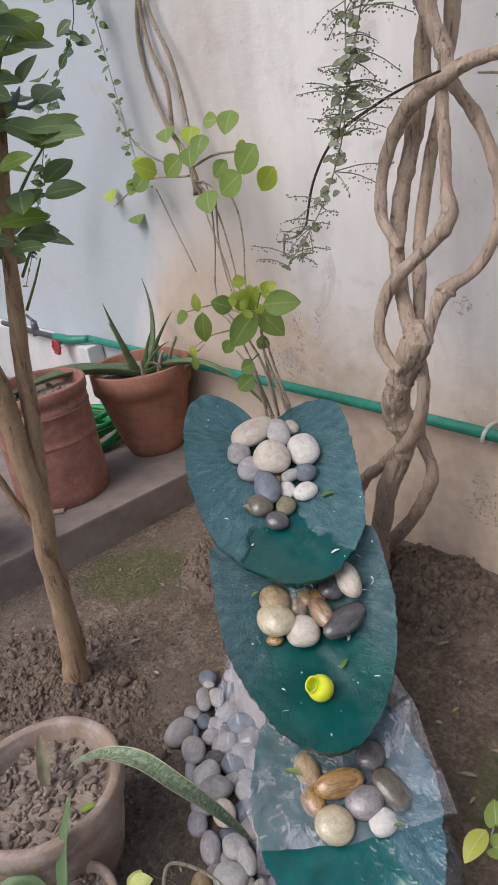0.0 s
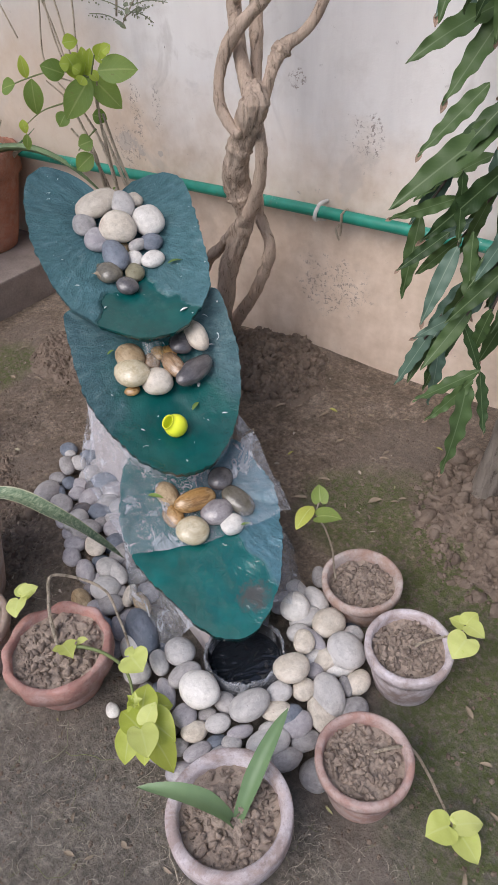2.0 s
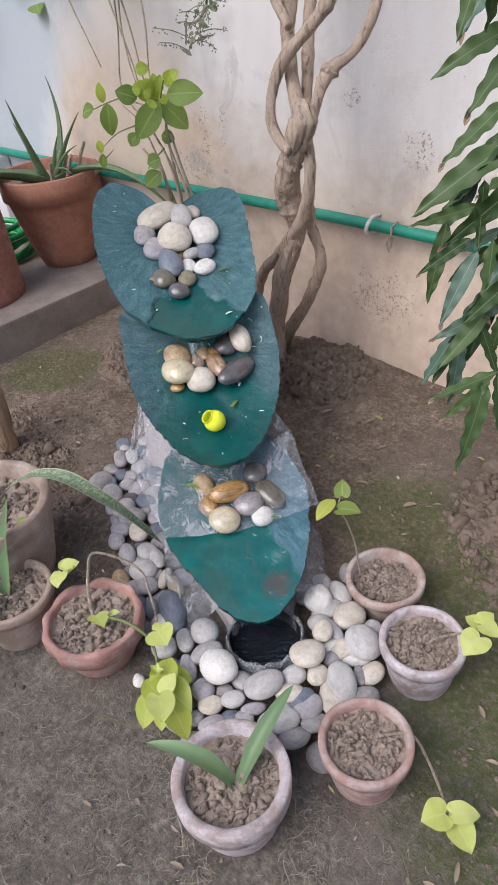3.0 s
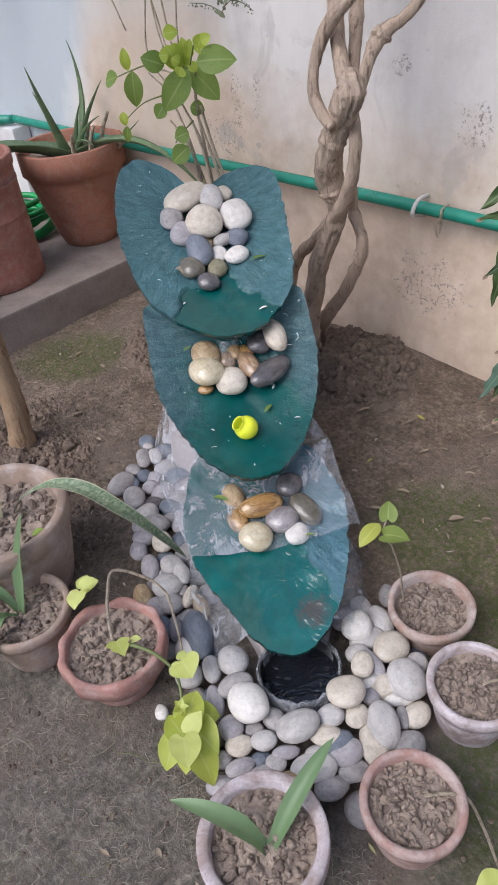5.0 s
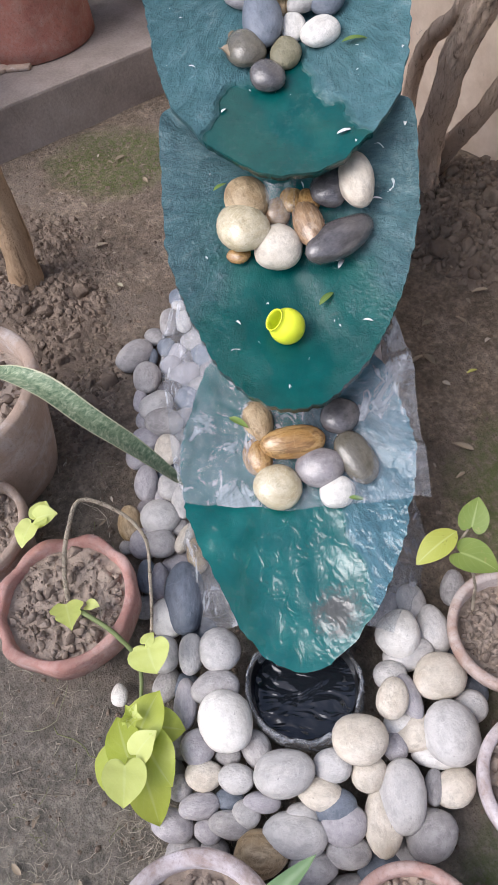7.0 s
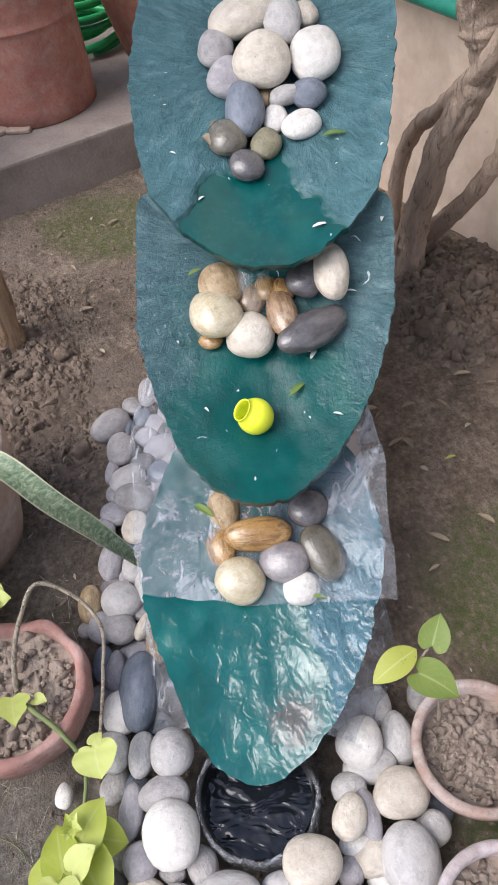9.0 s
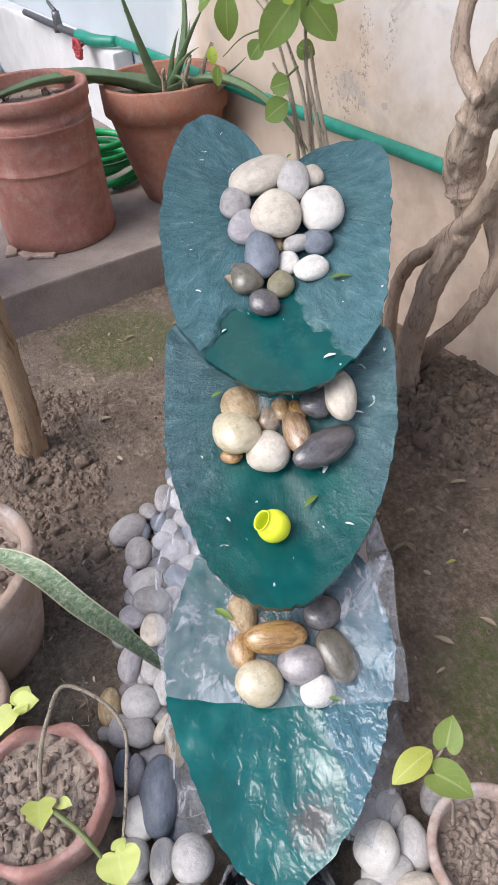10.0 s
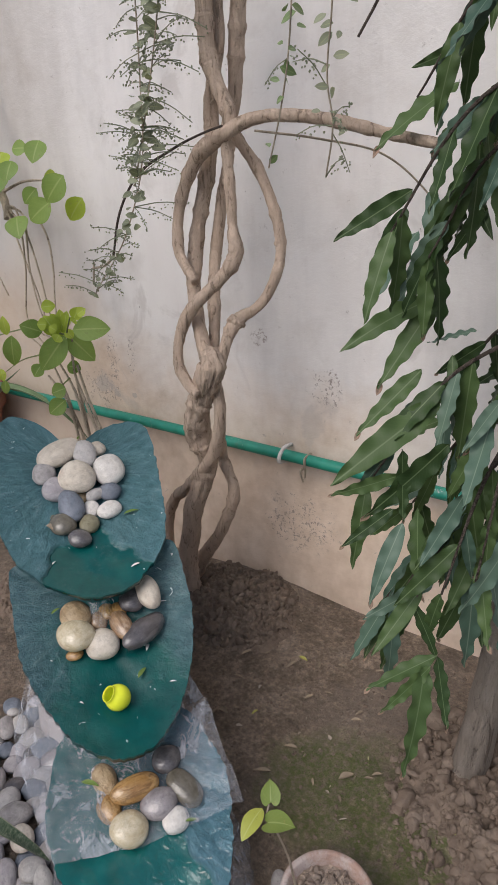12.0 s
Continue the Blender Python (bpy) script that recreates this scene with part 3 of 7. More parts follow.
def part_mesh(name, me, material, parent=None, label="", smooth=True):
    if material and not me.materials:
        for m in material if isinstance(material, (list, tuple)) else [material]:
            me.materials.append(m)
    if smooth:
        me.polygons.foreach_set("use_smooth", [True] * len(me.polygons))
    ob = new(name, me)
    if parent:
        ob.parent = parent
    if label:
        tagged(ob, label)
    return ob


def thing(name, label, category, m=None, group="", kind=""):
    ob = new(name)
    ob.empty_display_size = 0.05
    if m:
        ob.matrix_world = m
    return tagged(ob, label, category, group, kind)


def box(bm, x0, x1, y0, y1, z0, z1, bevel=0.0, seg=2):
    r = bmesh.ops.create_cube(bm, size=1.0)["verts"]
    for v in r:
        v.co = Vector(((x0 + x1) / 2 + v.co.x * (x1 - x0), (y0 + y1) / 2 + v.co.y * (y1 - y0), (z0 + z1) / 2 + v.co.z * (z1 - z0)))
    if bevel:
        es = list({e for v in r for e in v.link_edges})
        bmesh.ops.bevel(bm, geom=es, offset=bevel, segments=seg, affect="EDGES", profile=0.6)


def lathe(profile, seg=48, wave=None):
    """A turned body from (radius, height) pairs; wave(angle, i, r, z) may shift a ring's points."""
    bm = bmesh.new()
    rings = []
    for i, (r, z) in enumerate(profile):
        ring = []
        for j in range(seg):
            a = 2 * math.pi * j / seg
            rr, zz = wave(a, i, r, z) if wave else (r, z)
            ring.append(bm.verts.new((rr * math.cos(a), rr * math.sin(a), zz)))
        rings.append(ring)
    for a, b in zip(rings, rings[1:]):
        for j in range(seg):
            bm.faces.new((a[j], a[(j + 1) % seg], b[(j + 1) % seg], b[j]))
    bm.faces.new(rings[0][::-1])
    bm.faces.new(rings[-1])
    return bm


def smooth_path(pts, n):
    """n points along a smooth curve through pts (each a tuple of any length)."""
    p = np.array(pts, float)
    d = np.r_[0, np.cumsum(np.maximum(np.linalg.norm(np.diff(p[:, :3], axis=0), axis=1), 1e-6))]
    t = np.linspace(0, d[-1], n)
    m = np.gradient(p, d, axis=0) if len(p) > 2 else np.repeat((p[1:] - p[:1]) / d[-1], 2, 0)
    k = np.clip(np.searchsorted(d, t, "right") - 1, 0, len(p) - 2)
    h = (d[k + 1] - d[k])[:, None]
    s = ((t - d[k]) / h[:, 0])[:, None]
    return ((2 * s**3 - 3 * s**2 + 1) * p[k] + (s**3 - 2 * s**2 + s) * h * m[k]
            + (-2 * s**3 + 3 * s**2) * p[k + 1] + (s**3 - s**2) * h * m[k + 1])


def tube(bm, pts, seg=10, n=24, lumps=0.0, seed=0.0, cap=True, flat=1.0, ridge=0.0):
    """A tube along a smooth path; pts: (x, y, z, radius)."""
    q = smooth_path(pts, n)
    up = Vector((0.13, 0.21, 0.97))
    rings = []
    for i in range(n):
        a, b = q[max(i - 1, 0)], q[min(i + 1, n - 1)]
        d = Vector(b[:3] - a[:3]).normalized()
        s = d.cross(up)
        if s.length < 1e-3:
            s = d.cross(Vector((1, 0, 0)))
        s.normalize()
        up = s.cross(d).normalized()
        ring = []
        for j in range(seg):
            w = 2 * math.pi * j / seg
            o = s * math.cos(w) + up * math.sin(w) * flat
            c = Vector(q[i][:3])
            r = q[i][3]
            if lumps:
                r *= 1 + lumps * noise.noise((c + o * r) * (0.35 / max(r, 0.004)) + Vector((seed, seed, 0)))
                r *= 1 + lumps * 0.5 * noise.noise((c + o * r * 2) * 55 + Vector((0, seed, 0)))
            if ridge:
                # long split ridges of old bark, with a cross crack here and there
                along = i / n * 9
                g = noise.noise(Vector((math.cos(w) * 3.4 + seed, math.sin(w) * 3.4, along * 1.3)))
                g2 = noise.noise(Vector((math.cos(w) * 7 + seed, math.sin(w) * 7, along * 3.0)))
                r *= 1 + ridge * (0.55 - 2.2 * abs(g) + 0.6 - 1.4 * abs(g2)) * 0.5
            ring.append(bm.verts.new(c + o * r))
        rings.append(ring)
    for a, b in zip(rings, rings[1:]):
        for j in range(seg):
            bm.faces.new((a[j], a[(j + 1) % seg], b[(j + 1) % seg], b[j]))
    if cap:
        bm.faces.new(rings[0][::-1])
        bm.faces.new(rings[-1])
    return q


def tube_nodes(bm, pts, seg, n, lumps, seed, step, ridge=0.0):
    """A stem with swollen nodes every step metres or so."""
    q = smooth_path(pts, n)
    s = np.r_[0, np.cumsum(np.linalg.norm(np.diff(q[:, :3], axis=0), axis=1))]
    s = s + 0.018 * np.sin(s * 23 + seed)
    q[:, 3] *= 0.97 + (0.10 + 0.10 * np.sin(s * 9 + seed)) * np.exp(-((((s + seed * 0.37) % step) - step / 2) / 0.014) ** 2)
    return tube(bm, [tuple(r) for r in q], seg, n, lumps, seed, ridge=ridge)


def lump_mesh(name, seed, sub=2, rough=0.3, freq=1.6, flat=1.0):
    """An irregular rounded body of radius about 1."""
    bm = bmesh.new()
    bmesh.ops.create_icosphere(bm, subdivisions=sub, radius=1.0)
    off = Vector((seed * 7.13, seed * 3.7, seed * 1.9))
    for v in bm.verts:
        v.co *= 1 + rough * noise.noise(v.co * freq + off)
        v.co.z *= flat
    me = bpy.data.meshes.new(name)
    bm.to_mesh(me)
    bm.free()
    me.polygons.foreach_set("use_smooth", [True] * len(me.polygons))
    return me


BALLS = {}


def ball_data(sub):
    if sub not in BALLS:
        b = bmesh.new()
        bmesh.ops.create_icosphere(b, subdivisions=sub, radius=1.0)
        b.verts.index_update()
        BALLS[sub] = ([v.co.copy() for v in b.verts], [tuple(v.index for v in f.verts) for f in b.faces])
        b.free()
    return BALLS[sub]


def scatter_lumps(bm, places, rng, sub=1, rough=0.5, flat=1.0, cuts=0):
    """Adds many small clods to one bmesh; places: (x, y, z, size). cuts: broken faces on each."""
    pts, faces = ball_data(sub)
    for x, y, z, s in places:
        off = Vector((rng.uniform(0, 90), rng.uniform(0, 90), rng.uniform(0, 90)))
        e = Euler((rng.uniform(0, 6), rng.uniform(0, 6), rng.uniform(0, 6))).to_matrix()
        sx, sy, sz = rng.uniform(0.75, 1.3), rng.uniform(0.65, 1.1), rng.uniform(0.55, 0.95) * flat
        planes = []
        for _ in range(cuts):
            q = Vector((rng.gauss(0, 1), rng.gauss(0, 1), rng.gauss(0, 1))).normalized()
            planes.append((q, rng.uniform(0.42, 0.85)))
        vs = []
        for v in pts:
            p = v * (1 + rough * noise.noise(v * 1.7 + off) + 0.5 * rough * noise.noise(v * 4.1 + off))
            for q, far in planes:
                over = p.dot(q) - far
                if over > 0:
                    p = p - q * over
            vs.append(bm.verts.new((e @ Vector((p.x * sx, p.y * sy, p.z * sz))) * s + Vector((x, y, z))))
        for f in faces:
            bm.faces.new([vs[k] for k in f])


# ---- plan: the fountain's own axes, the wall's line, the ground ----
FU, FV = Vector((0.9028, -0.4300, 0.0)), Vector((0.4300, 0.9028, 0.0))
FOUNTAIN = Matrix(((FU.x, FV.x, 0, 0), (FU.y, FV.y, 0, 0), (0, 0, 1, 0), (0, 0, 0, 1)))
WALL_ANGLE = 10.2
WALL_M = pose(-0.70, 1.888, 0, 0, 0, WALL_ANGLE)


MOUNDS = [(-1.36, 0.54, 0.36, 0.032), (-1.04, 1.64, 0.26, 0.055), (0.04, 1.60, 0.34, 0.070), (-1.62, 1.22, 0.30, 0.030), (-0.95, 0.62, 0.22, 0.012)]


def ground_z(x, y):
    z = 0.012 * noise.noise(Vector((x * 1.7, y * 1.7, 0.3))) + 0.005 * noise.noise(Vector((x * 7, y * 7, 1.3)))
    for mx, my, r, hgt in MOUNDS:
        d = ((x - mx) ** 2 + (y - my) ** 2) / (r * r)
        if d < 4:
            z += hgt * math.exp(-d * 1.6) * (1 + 0.6 * noise.noise(Vector((x * 14, y * 14, 2.0))))
    return z


# ---- ground, one sheet out to the horizon ----
def build_ground():
    bm = bmesh.new()
    n = 190
    near, far = 1.9, 300.0

    def spread(i):
        t = (i / n) * 2 - 1
        a = abs(t)
        return math.copysign(near * a / 0.86 if a < 0.86 else near + (far - near) * ((a - 0.86) / 0.14) ** 4, t)

    rows = []
    for j in range(n + 1):
        row = []
        for i in range(n + 1):
            x, y = -0.5 + spread(i), 0.9 + spread(j)
            row.append(bm.verts.new((x, y, ground_z(x, y))))
        rows.append(row)
    for j in range(n):
        for i in range(n):
            bm.faces.new((rows[j][i], rows[j][i + 1], rows[j + 1][i + 1], rows[j + 1][i]))
    tagged(part("ground", bm, SOIL), "bare brown garden soil with thin moss and crumbs", "ground", kind="structure")


build_ground()


# ---- walls ----
def build_walls():
    bm = bmesh.new()
    box(bm, -5.0, 4.2, 0.0, 0.23, -0.3, 2.9, 0.01)
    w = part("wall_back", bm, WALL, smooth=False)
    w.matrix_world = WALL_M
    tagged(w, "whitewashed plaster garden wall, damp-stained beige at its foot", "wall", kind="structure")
    bm = bmesh.new()
    box(bm, -5.23, -5.0, -6.0, 0.0, -0.3, 2.9, 0.01)
    w = part("wall_side", bm, WALL, smooth=False)
    w.matrix_world = WALL_M
    tagged(w, "plain whitewashed plaster side wall", "wall", kind="structure")
    # a low limewashed ledge behind the tap
    bm = bmesh.new()
    box(bm, -4.6, -2.55, -0.10, -0.003, 0.1, 0.50, 0.012)
    w = part("ledge", bm, WHITEWASH, smooth=False)
    w.matrix_world = WALL_M
    tagged(w, "low whitewashed masonry ledge along the wall", "ledge", kind="structure")
    # raised concrete platform
    bm = bmesh.new()
    box(bm, -3.4, -1.475, -2.4, -0.004, -0.2, 0.15, 0.008)
    w = part("platform", bm, CONCRETE, smooth=False)
    w.matrix_world = WALL_M
    tagged(w, "low worn grey concrete platform under the big pots", "platform", kind="structure")


build_walls()


# ---- the leaf fountain ----
def leaf_cast(name, label, uc, vc, outline, z_tip, u_tip, slope, cup, thick, seed, parent, material=CAST, curve=0.0):
    """One cast heart-shaped leaf. outline: (degrees from the tip, radius) round the centre; it falls with the slope towards its tip and curves up behind."""
    ang = np.array([a for a, _ in outline] + [outline[0][0] + 360.0])
    rad = np.array([r for _, r in outline] + [outline[0][1]])
    n, rings = 216, 22
    bm = bmesh.new()
    fine_a = np.linspace(ang[0], ang[0] + 360.0, 361)
    fine_r = np.interp(fine_a, ang, rad)
    kernel = np.hanning(23) / np.hanning(23).sum()
    fine_r = np.convolve(np.r_[fine_r[-13:-1], fine_r, fine_r[1:13]], kernel, "same")[12:-12]

    def radius(a):
        a = (a + 180) % 360 - 180
        a = a if a >= ang[0] else a + 360
        return float(np.interp(a, fine_a, fine_r))

    def top(x, y, t):
        back = max(0.0, u_tip - (uc + x))
        z = z_tip + slope * (u_tip - (uc + x)) + curve * back * back - cup * (1 - t * t)
        w = math.atan2(y, x + 0.13)
        vein = abs(math.sin(w * 4.5 + 0.5 * noise.noise(Vector((x * 9, y * 9, seed)))))
        z += 0.0045 * (vein**6) * min(1, t * 1.6)
        z += 0.005 * noise.noise(Vector((x * 11, y * 11, seed))) + 0.002 * noise.noise(Vector((x * 40, y * 40, seed)))
        return z

    def ring_pts(t, low):
        out = []
        for j in range(n):
            a = -180 + 360 * j / n
            rr = radius(a)
            rr *= 1 + 0.012 * noise.noise(Vector((math.cos(radians(a)) * 7, math.sin(radians(a)) * 7, seed))) * t
            rr += 0.0048 * noise.noise(Vector((math.cos(radians(a)) * 17, math.sin(radians(a)) * 17, seed))) * t**4
            rr += 0.0020 * noise.noise(Vector((math.cos(radians(a)) * 31, math.sin(radians(a)) * 31, seed))) * t**8
            x, y = rr * t * math.cos(radians(a)), rr * t * math.sin(radians(a))
            z = top(x, y, t) - (thick * (1 - 0.62 * t) if low else 0)
            out.append(bm.verts.new((x, y, z)))
        return out

    tops = [ring_pts((i / rings) ** 0.8, False) for i in range(1, rings + 1)]
    lows = [ring_pts(i / 6 * 0.995, True) for i in range(1, 7)]
    for seq in (tops, lows):
        for a, b in zip(seq, seq[1:]):
            for j in range(n):
                bm.faces.new((a[j], a[(j + 1) % n], b[(j + 1) % n], b[j]))
        bm.faces.new(seq[0])
    for j in range(n):
        bm.faces.new((tops[-1][j], tops[-1][(j + 1) % n], lows[-1][(j + 1) % n], lows[-1][j]))
        bm.edges.get((tops[-1][j], tops[-1][(j + 1) % n])).smooth = False
    ob = part(name, bm, material, parent, label)
    ob.location = (uc, vc, 0)
    return ob


LEAF1 = [(-176, .175), (-169, .274), (-164, .322), (-158, .363), (-151, .364), (-144, .343), (-135, .299), (-122, .254), (-105, .222), (-82, .203), (-60, .214),
         (-45, .239), (-32, .259), (-21, .275), (-11, .297), (2, .321), (16, .315), (31, .291), (45, .265), (54, .241), (73, .216), (95, .215), (116, .245), (129, .289),
         (136, .308), (143, .299), (149, .272), (156, .242), (163, .192), (174, .145)]
LEAF2 = [(-180, .12), (-165, .125), (-150, .19), (-136, .282), (-125, .232), (-107, .198), (-83, .179), (-69, .171), (-53, .174), (-40, .185), (-28, .204), (-17, .219), (0, .237),
         (10, .236), (17, .229), (26, .214), (43, .195), (55, .187), (69, .183), (84, .189), (95, .198), (109, .215), (120, .236), (134, .275), (150, .19), (165, .125)]
LEAF3 = [(-180, .24), (-150, .23), (-120, .190), (-90, .181), (-68, .186), (-52, .191), (-36, .208), (-25, .233), (-12, .279), (0, .298), (7, .294), (12, .280),
         (21, .260), (30, .231), (42, .209), (55, .192), (69, .181), (90, .180), (120, .190), (150, .22)]

fountain = thing("leaf_fountain", "three-tier garden fountain of green-painted cast concrete leaves", "fountain", FOUNTAIN)
leaf_cast("upper_leaf", "dusty blue-green heart-shaped leaf, wet green at its lip", -1.42, 0.60, LEAF1, 0.502, -1.098, 0.36, 0.035, 0.026, 1.7, fountain)
leaf_cast("middle_leaf", "cupped green leaf wet in its hollow", -1.06, 0.607, LEAF2, 0.312, -0.82, 0.20, 0.025, 0.030, 4.1, fountain, CAST_MID, 0.75)
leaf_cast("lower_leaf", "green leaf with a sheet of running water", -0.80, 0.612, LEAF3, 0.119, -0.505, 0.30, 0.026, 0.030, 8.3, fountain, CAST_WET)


def build_support():
    """The cement-covered mound that carries the leaves."""
    bm = bmesh.new()
    q = 26
    rows = []
    for i in range(q + 1):
        u = -1.56 + (1.02) * i / q
        t = i / q
        top = np.interp(u, [-1.56, -1.46, -1.41, -1.20, -1.12, -1.06, -1.02, -0.85, -0.70, -0.56], [0.57, 0.54, 0.40, 0.38, 0.34, 0.30, 0.16, 0.12, 0.07, 0.03])
        half = np.interp(u, [-1.56, -1.3, -1.0, -0.75, -0.54], [0.10, 0.14, 0.145, 0.13, 0.06])
        row = []
        for j in range(15):
            w = -1 + 2 * j / 14
            reach = half if w > 0 else np.interp(u, [-1.56, -1.45, -1.27, -1.19, -0.9, -0.54], [0.11, 0.185, 0.185, 0.14, 0.13, 0.06])
            y = 0.61 + reach * (1.0 + (0.30 if w > 0 else 0.12) * (abs(w) > 0.99)) * math.copysign(min(1, abs(w) * 1.12), w)
            z = top * (1 - max(0, abs(w) - 0.72) / 0.28) ** 0.55 - 0.02 * (abs(w) > 0.99)
            k = 0.014 * noise.noise(Vector((u * 9, y * 9, z * 9)))
            row.append(bm.verts.new((u, y + k, max(z + k, -0.03) if abs(w) < 0.99 else -0.03)))
        rows.append(row)
    for a, b in zip(rows, rows[1:]):
        for j in range(14):
            bm.faces.new((a[j], a[j + 1], b[j + 1], b[j]))
    bm.faces.new(rows[0])
    bm.faces.new(rows[-1][::-1])
    part("plinth", bm, RENDERED, fountain, "rough pale cement mound")


build_support()


# ---- pebbles ----
PEBBLE_MESH = {}


def pebble_data(kind, v):
    key = (kind, v)
    if key not in PEBBLE_MESH:
        me = lump_mesh("pebble", 1.0 + v * 2.3, 3, 0.14, 0.85)
        me.materials.append(STONES[kind])
        PEBBLE_MESH[key] = me
    return PEBBLE_MESH[key]


STONE_WORDS = {"white": "smooth white pebble", "cream": "smooth cream pebble", "pale": "smooth pale grey pebble", "grey": "smooth grey pebble",
               "lilac": "smooth mauve-grey pebble", "slate": "smooth slate-blue pebble", "tan": "smooth tan banded pebble", "amber": "wet amber brown pebble",
               "brown": "wet brown banded pebble", "olive": "smooth olive grey pebble", "dark": "wet dark grey pebble", "butter": "smooth pale yellow pebble", "ash": "wet ash-grey pebble", "drab": "wet drab brown-grey pebble"}
pebble_rng = random.Random(11)


def pebble(kind, u, v, z, long, wide, turn, where, group, tilt=0.0):
    """long, wide: its half-lengths; turn: degrees of the long axis from the fountain's own; tilt: the lean of what it lies on."""
    ob = new("pebble", pebble_data(kind, pebble_rng.randrange(7)))
    c = wide * 0.64 if wide / long > 0.6 else wide * 0.8
    lean = pose(0, 0, 0, pebble_rng.uniform(-7, 7), tilt + pebble_rng.uniform(-5, 5), 0)
    ob.matrix_world = FOUNTAIN @ pose(u, v, z) @ lean @ pose(0, 0, 0, 0, 0, turn) @ Matrix.Diagonal((long * 1.05, wide * 1.06, c * 1.05, 1))
    return tagged(ob, STONE_WORDS[kind] + " " + where, "pebble", group)


ON_UPPER = [
    ("cream", -1.575, 0.57, 0.671, 0.061, 0.042, -65), ("pale", -1.55, 0.64, 0.67, 0.048, 0.03, 3), ("cream", -1.577, 0.675, 0.668, 0.025, 0.022, 24),
    ("grey", -1.523, 0.525, 0.64, 0.037, 0.03, 12), ("cream", -1.472, 0.607, 0.642, 0.056, 0.046, 10), ("white", -1.491, 0.692, 0.638, 0.053, 0.041, 6),
    ("lilac", -1.468, 0.548, 0.618, 0.042, 0.033, 8), ("slate", -1.391, 0.58, 0.596, 0.052, 0.031, 11), ("tan", -1.436, 0.61, 0.596, 0.02, 0.014, 5),
    ("pale", -1.422, 0.648, 0.604, 0.03, 0.017, -65), ("slate", -1.425, 0.683, 0.603, 0.029, 0.027, 64), ("white", -1.389, 0.628, 0.582, 0.026, 0.02, 5),
    ("white", -1.368, 0.673, 0.581, 0.033, 0.025, -55), ("drab", -1.347, 0.552, 0.576, 0.035, 0.03, 40), ("olive", -1.337, 0.615, 0.567, 0.028, 0.024, 10),
    ("dark", -1.294, 0.588, 0.556, 0.028, 0.026, 40),
]
ON_MIDDLE = [
    ("tan", -1.14, 0.549, 0.447, 0.036, 0.033, 23), ("butter", -1.094, 0.541, 0.429, 0.044, 0.038, 48), ("cream", -1.07, 0.595, 0.406, 0.038, 0.036, 14),
    ("amber", -1.069, 0.532, 0.395, 0.019, 0.014, 85), ("amber", -1.142, 0.617, 0.439, 0.026, 0.018, 3), ("brown", -1.097, 0.643, 0.423, 0.044, 0.023, 17),
    ("dark", -1.148, 0.677, 0.451, 0.035, 0.029, 3), ("cream", -1.145, 0.718, 0.463, 0.05, 0.026, 7), ("dark", -1.075, 0.69, 0.41, 0.058, 0.03, -53),
    ("amber", -1.135, 0.641, 0.436, 0.023, 0.02, 7), ("brown", -1.126, 0.595, 0.429, 0.025, 0.02, 6),
]
ON_LOWER = [
    ("tan", -0.873, 0.551, 0.221, 0.036, 0.024, 14), ("amber", -0.831, 0.61, 0.22, 0.051, 0.026, -81), ("amber", -0.816, 0.551, 0.201, 0.031, 0.023, 15),
    ("butter", -0.766, 0.583, 0.19, 0.037, 0.035, 82), ("ash", -0.796, 0.648, 0.201, 0.036, 0.031, -78), ("drab", -0.811, 0.703, 0.205, 0.045, 0.028, 31),
    ("white", -0.758, 0.673, 0.185, 0.027, 0.024, -69), ("dark", -0.876, 0.682, 0.226, 0.031, 0.03, -22),
]
HEAP_FRONT_A = [
    ("white", -0.448, 0.503, 0.08, 0.043, 0.037, 23), ("grey", -0.497, 0.483, 0.066, 0.035, 0.025, -83), ("pale", -0.552, 0.486, 0.068, 0.033, 0.031, 33),
    ("pale", -0.553, 0.439, 0.055, 0.033, 0.019, 6), ("lilac", -0.477, 0.437, 0.055, 0.035, 0.017, 6), ("lilac", -0.418, 0.46, 0.056, 0.025, 0.024, 30),
    ("cream", -0.382, 0.472, 0.052, 0.026, 0.02, 86), ("grey", -0.409, 0.504, 0.047, 0.018, 0.015, 88), ("grey", -0.416, 0.546, 0.056, 0.027, 0.02, 28),
    ("pale", -0.377, 0.519, 0.062, 0.025, 0.019, 89), ("pale", -0.382, 0.585, 0.079, 0.041, 0.03, -78), ("cream", -0.425, 0.689, 0.087, 0.037, 0.033, -73),
    ("pale", -0.395, 0.653, 0.069, 0.026, 0.022, -81), ("cream", -0.36, 0.634, 0.066, 0.03, 0.02, 86),
]
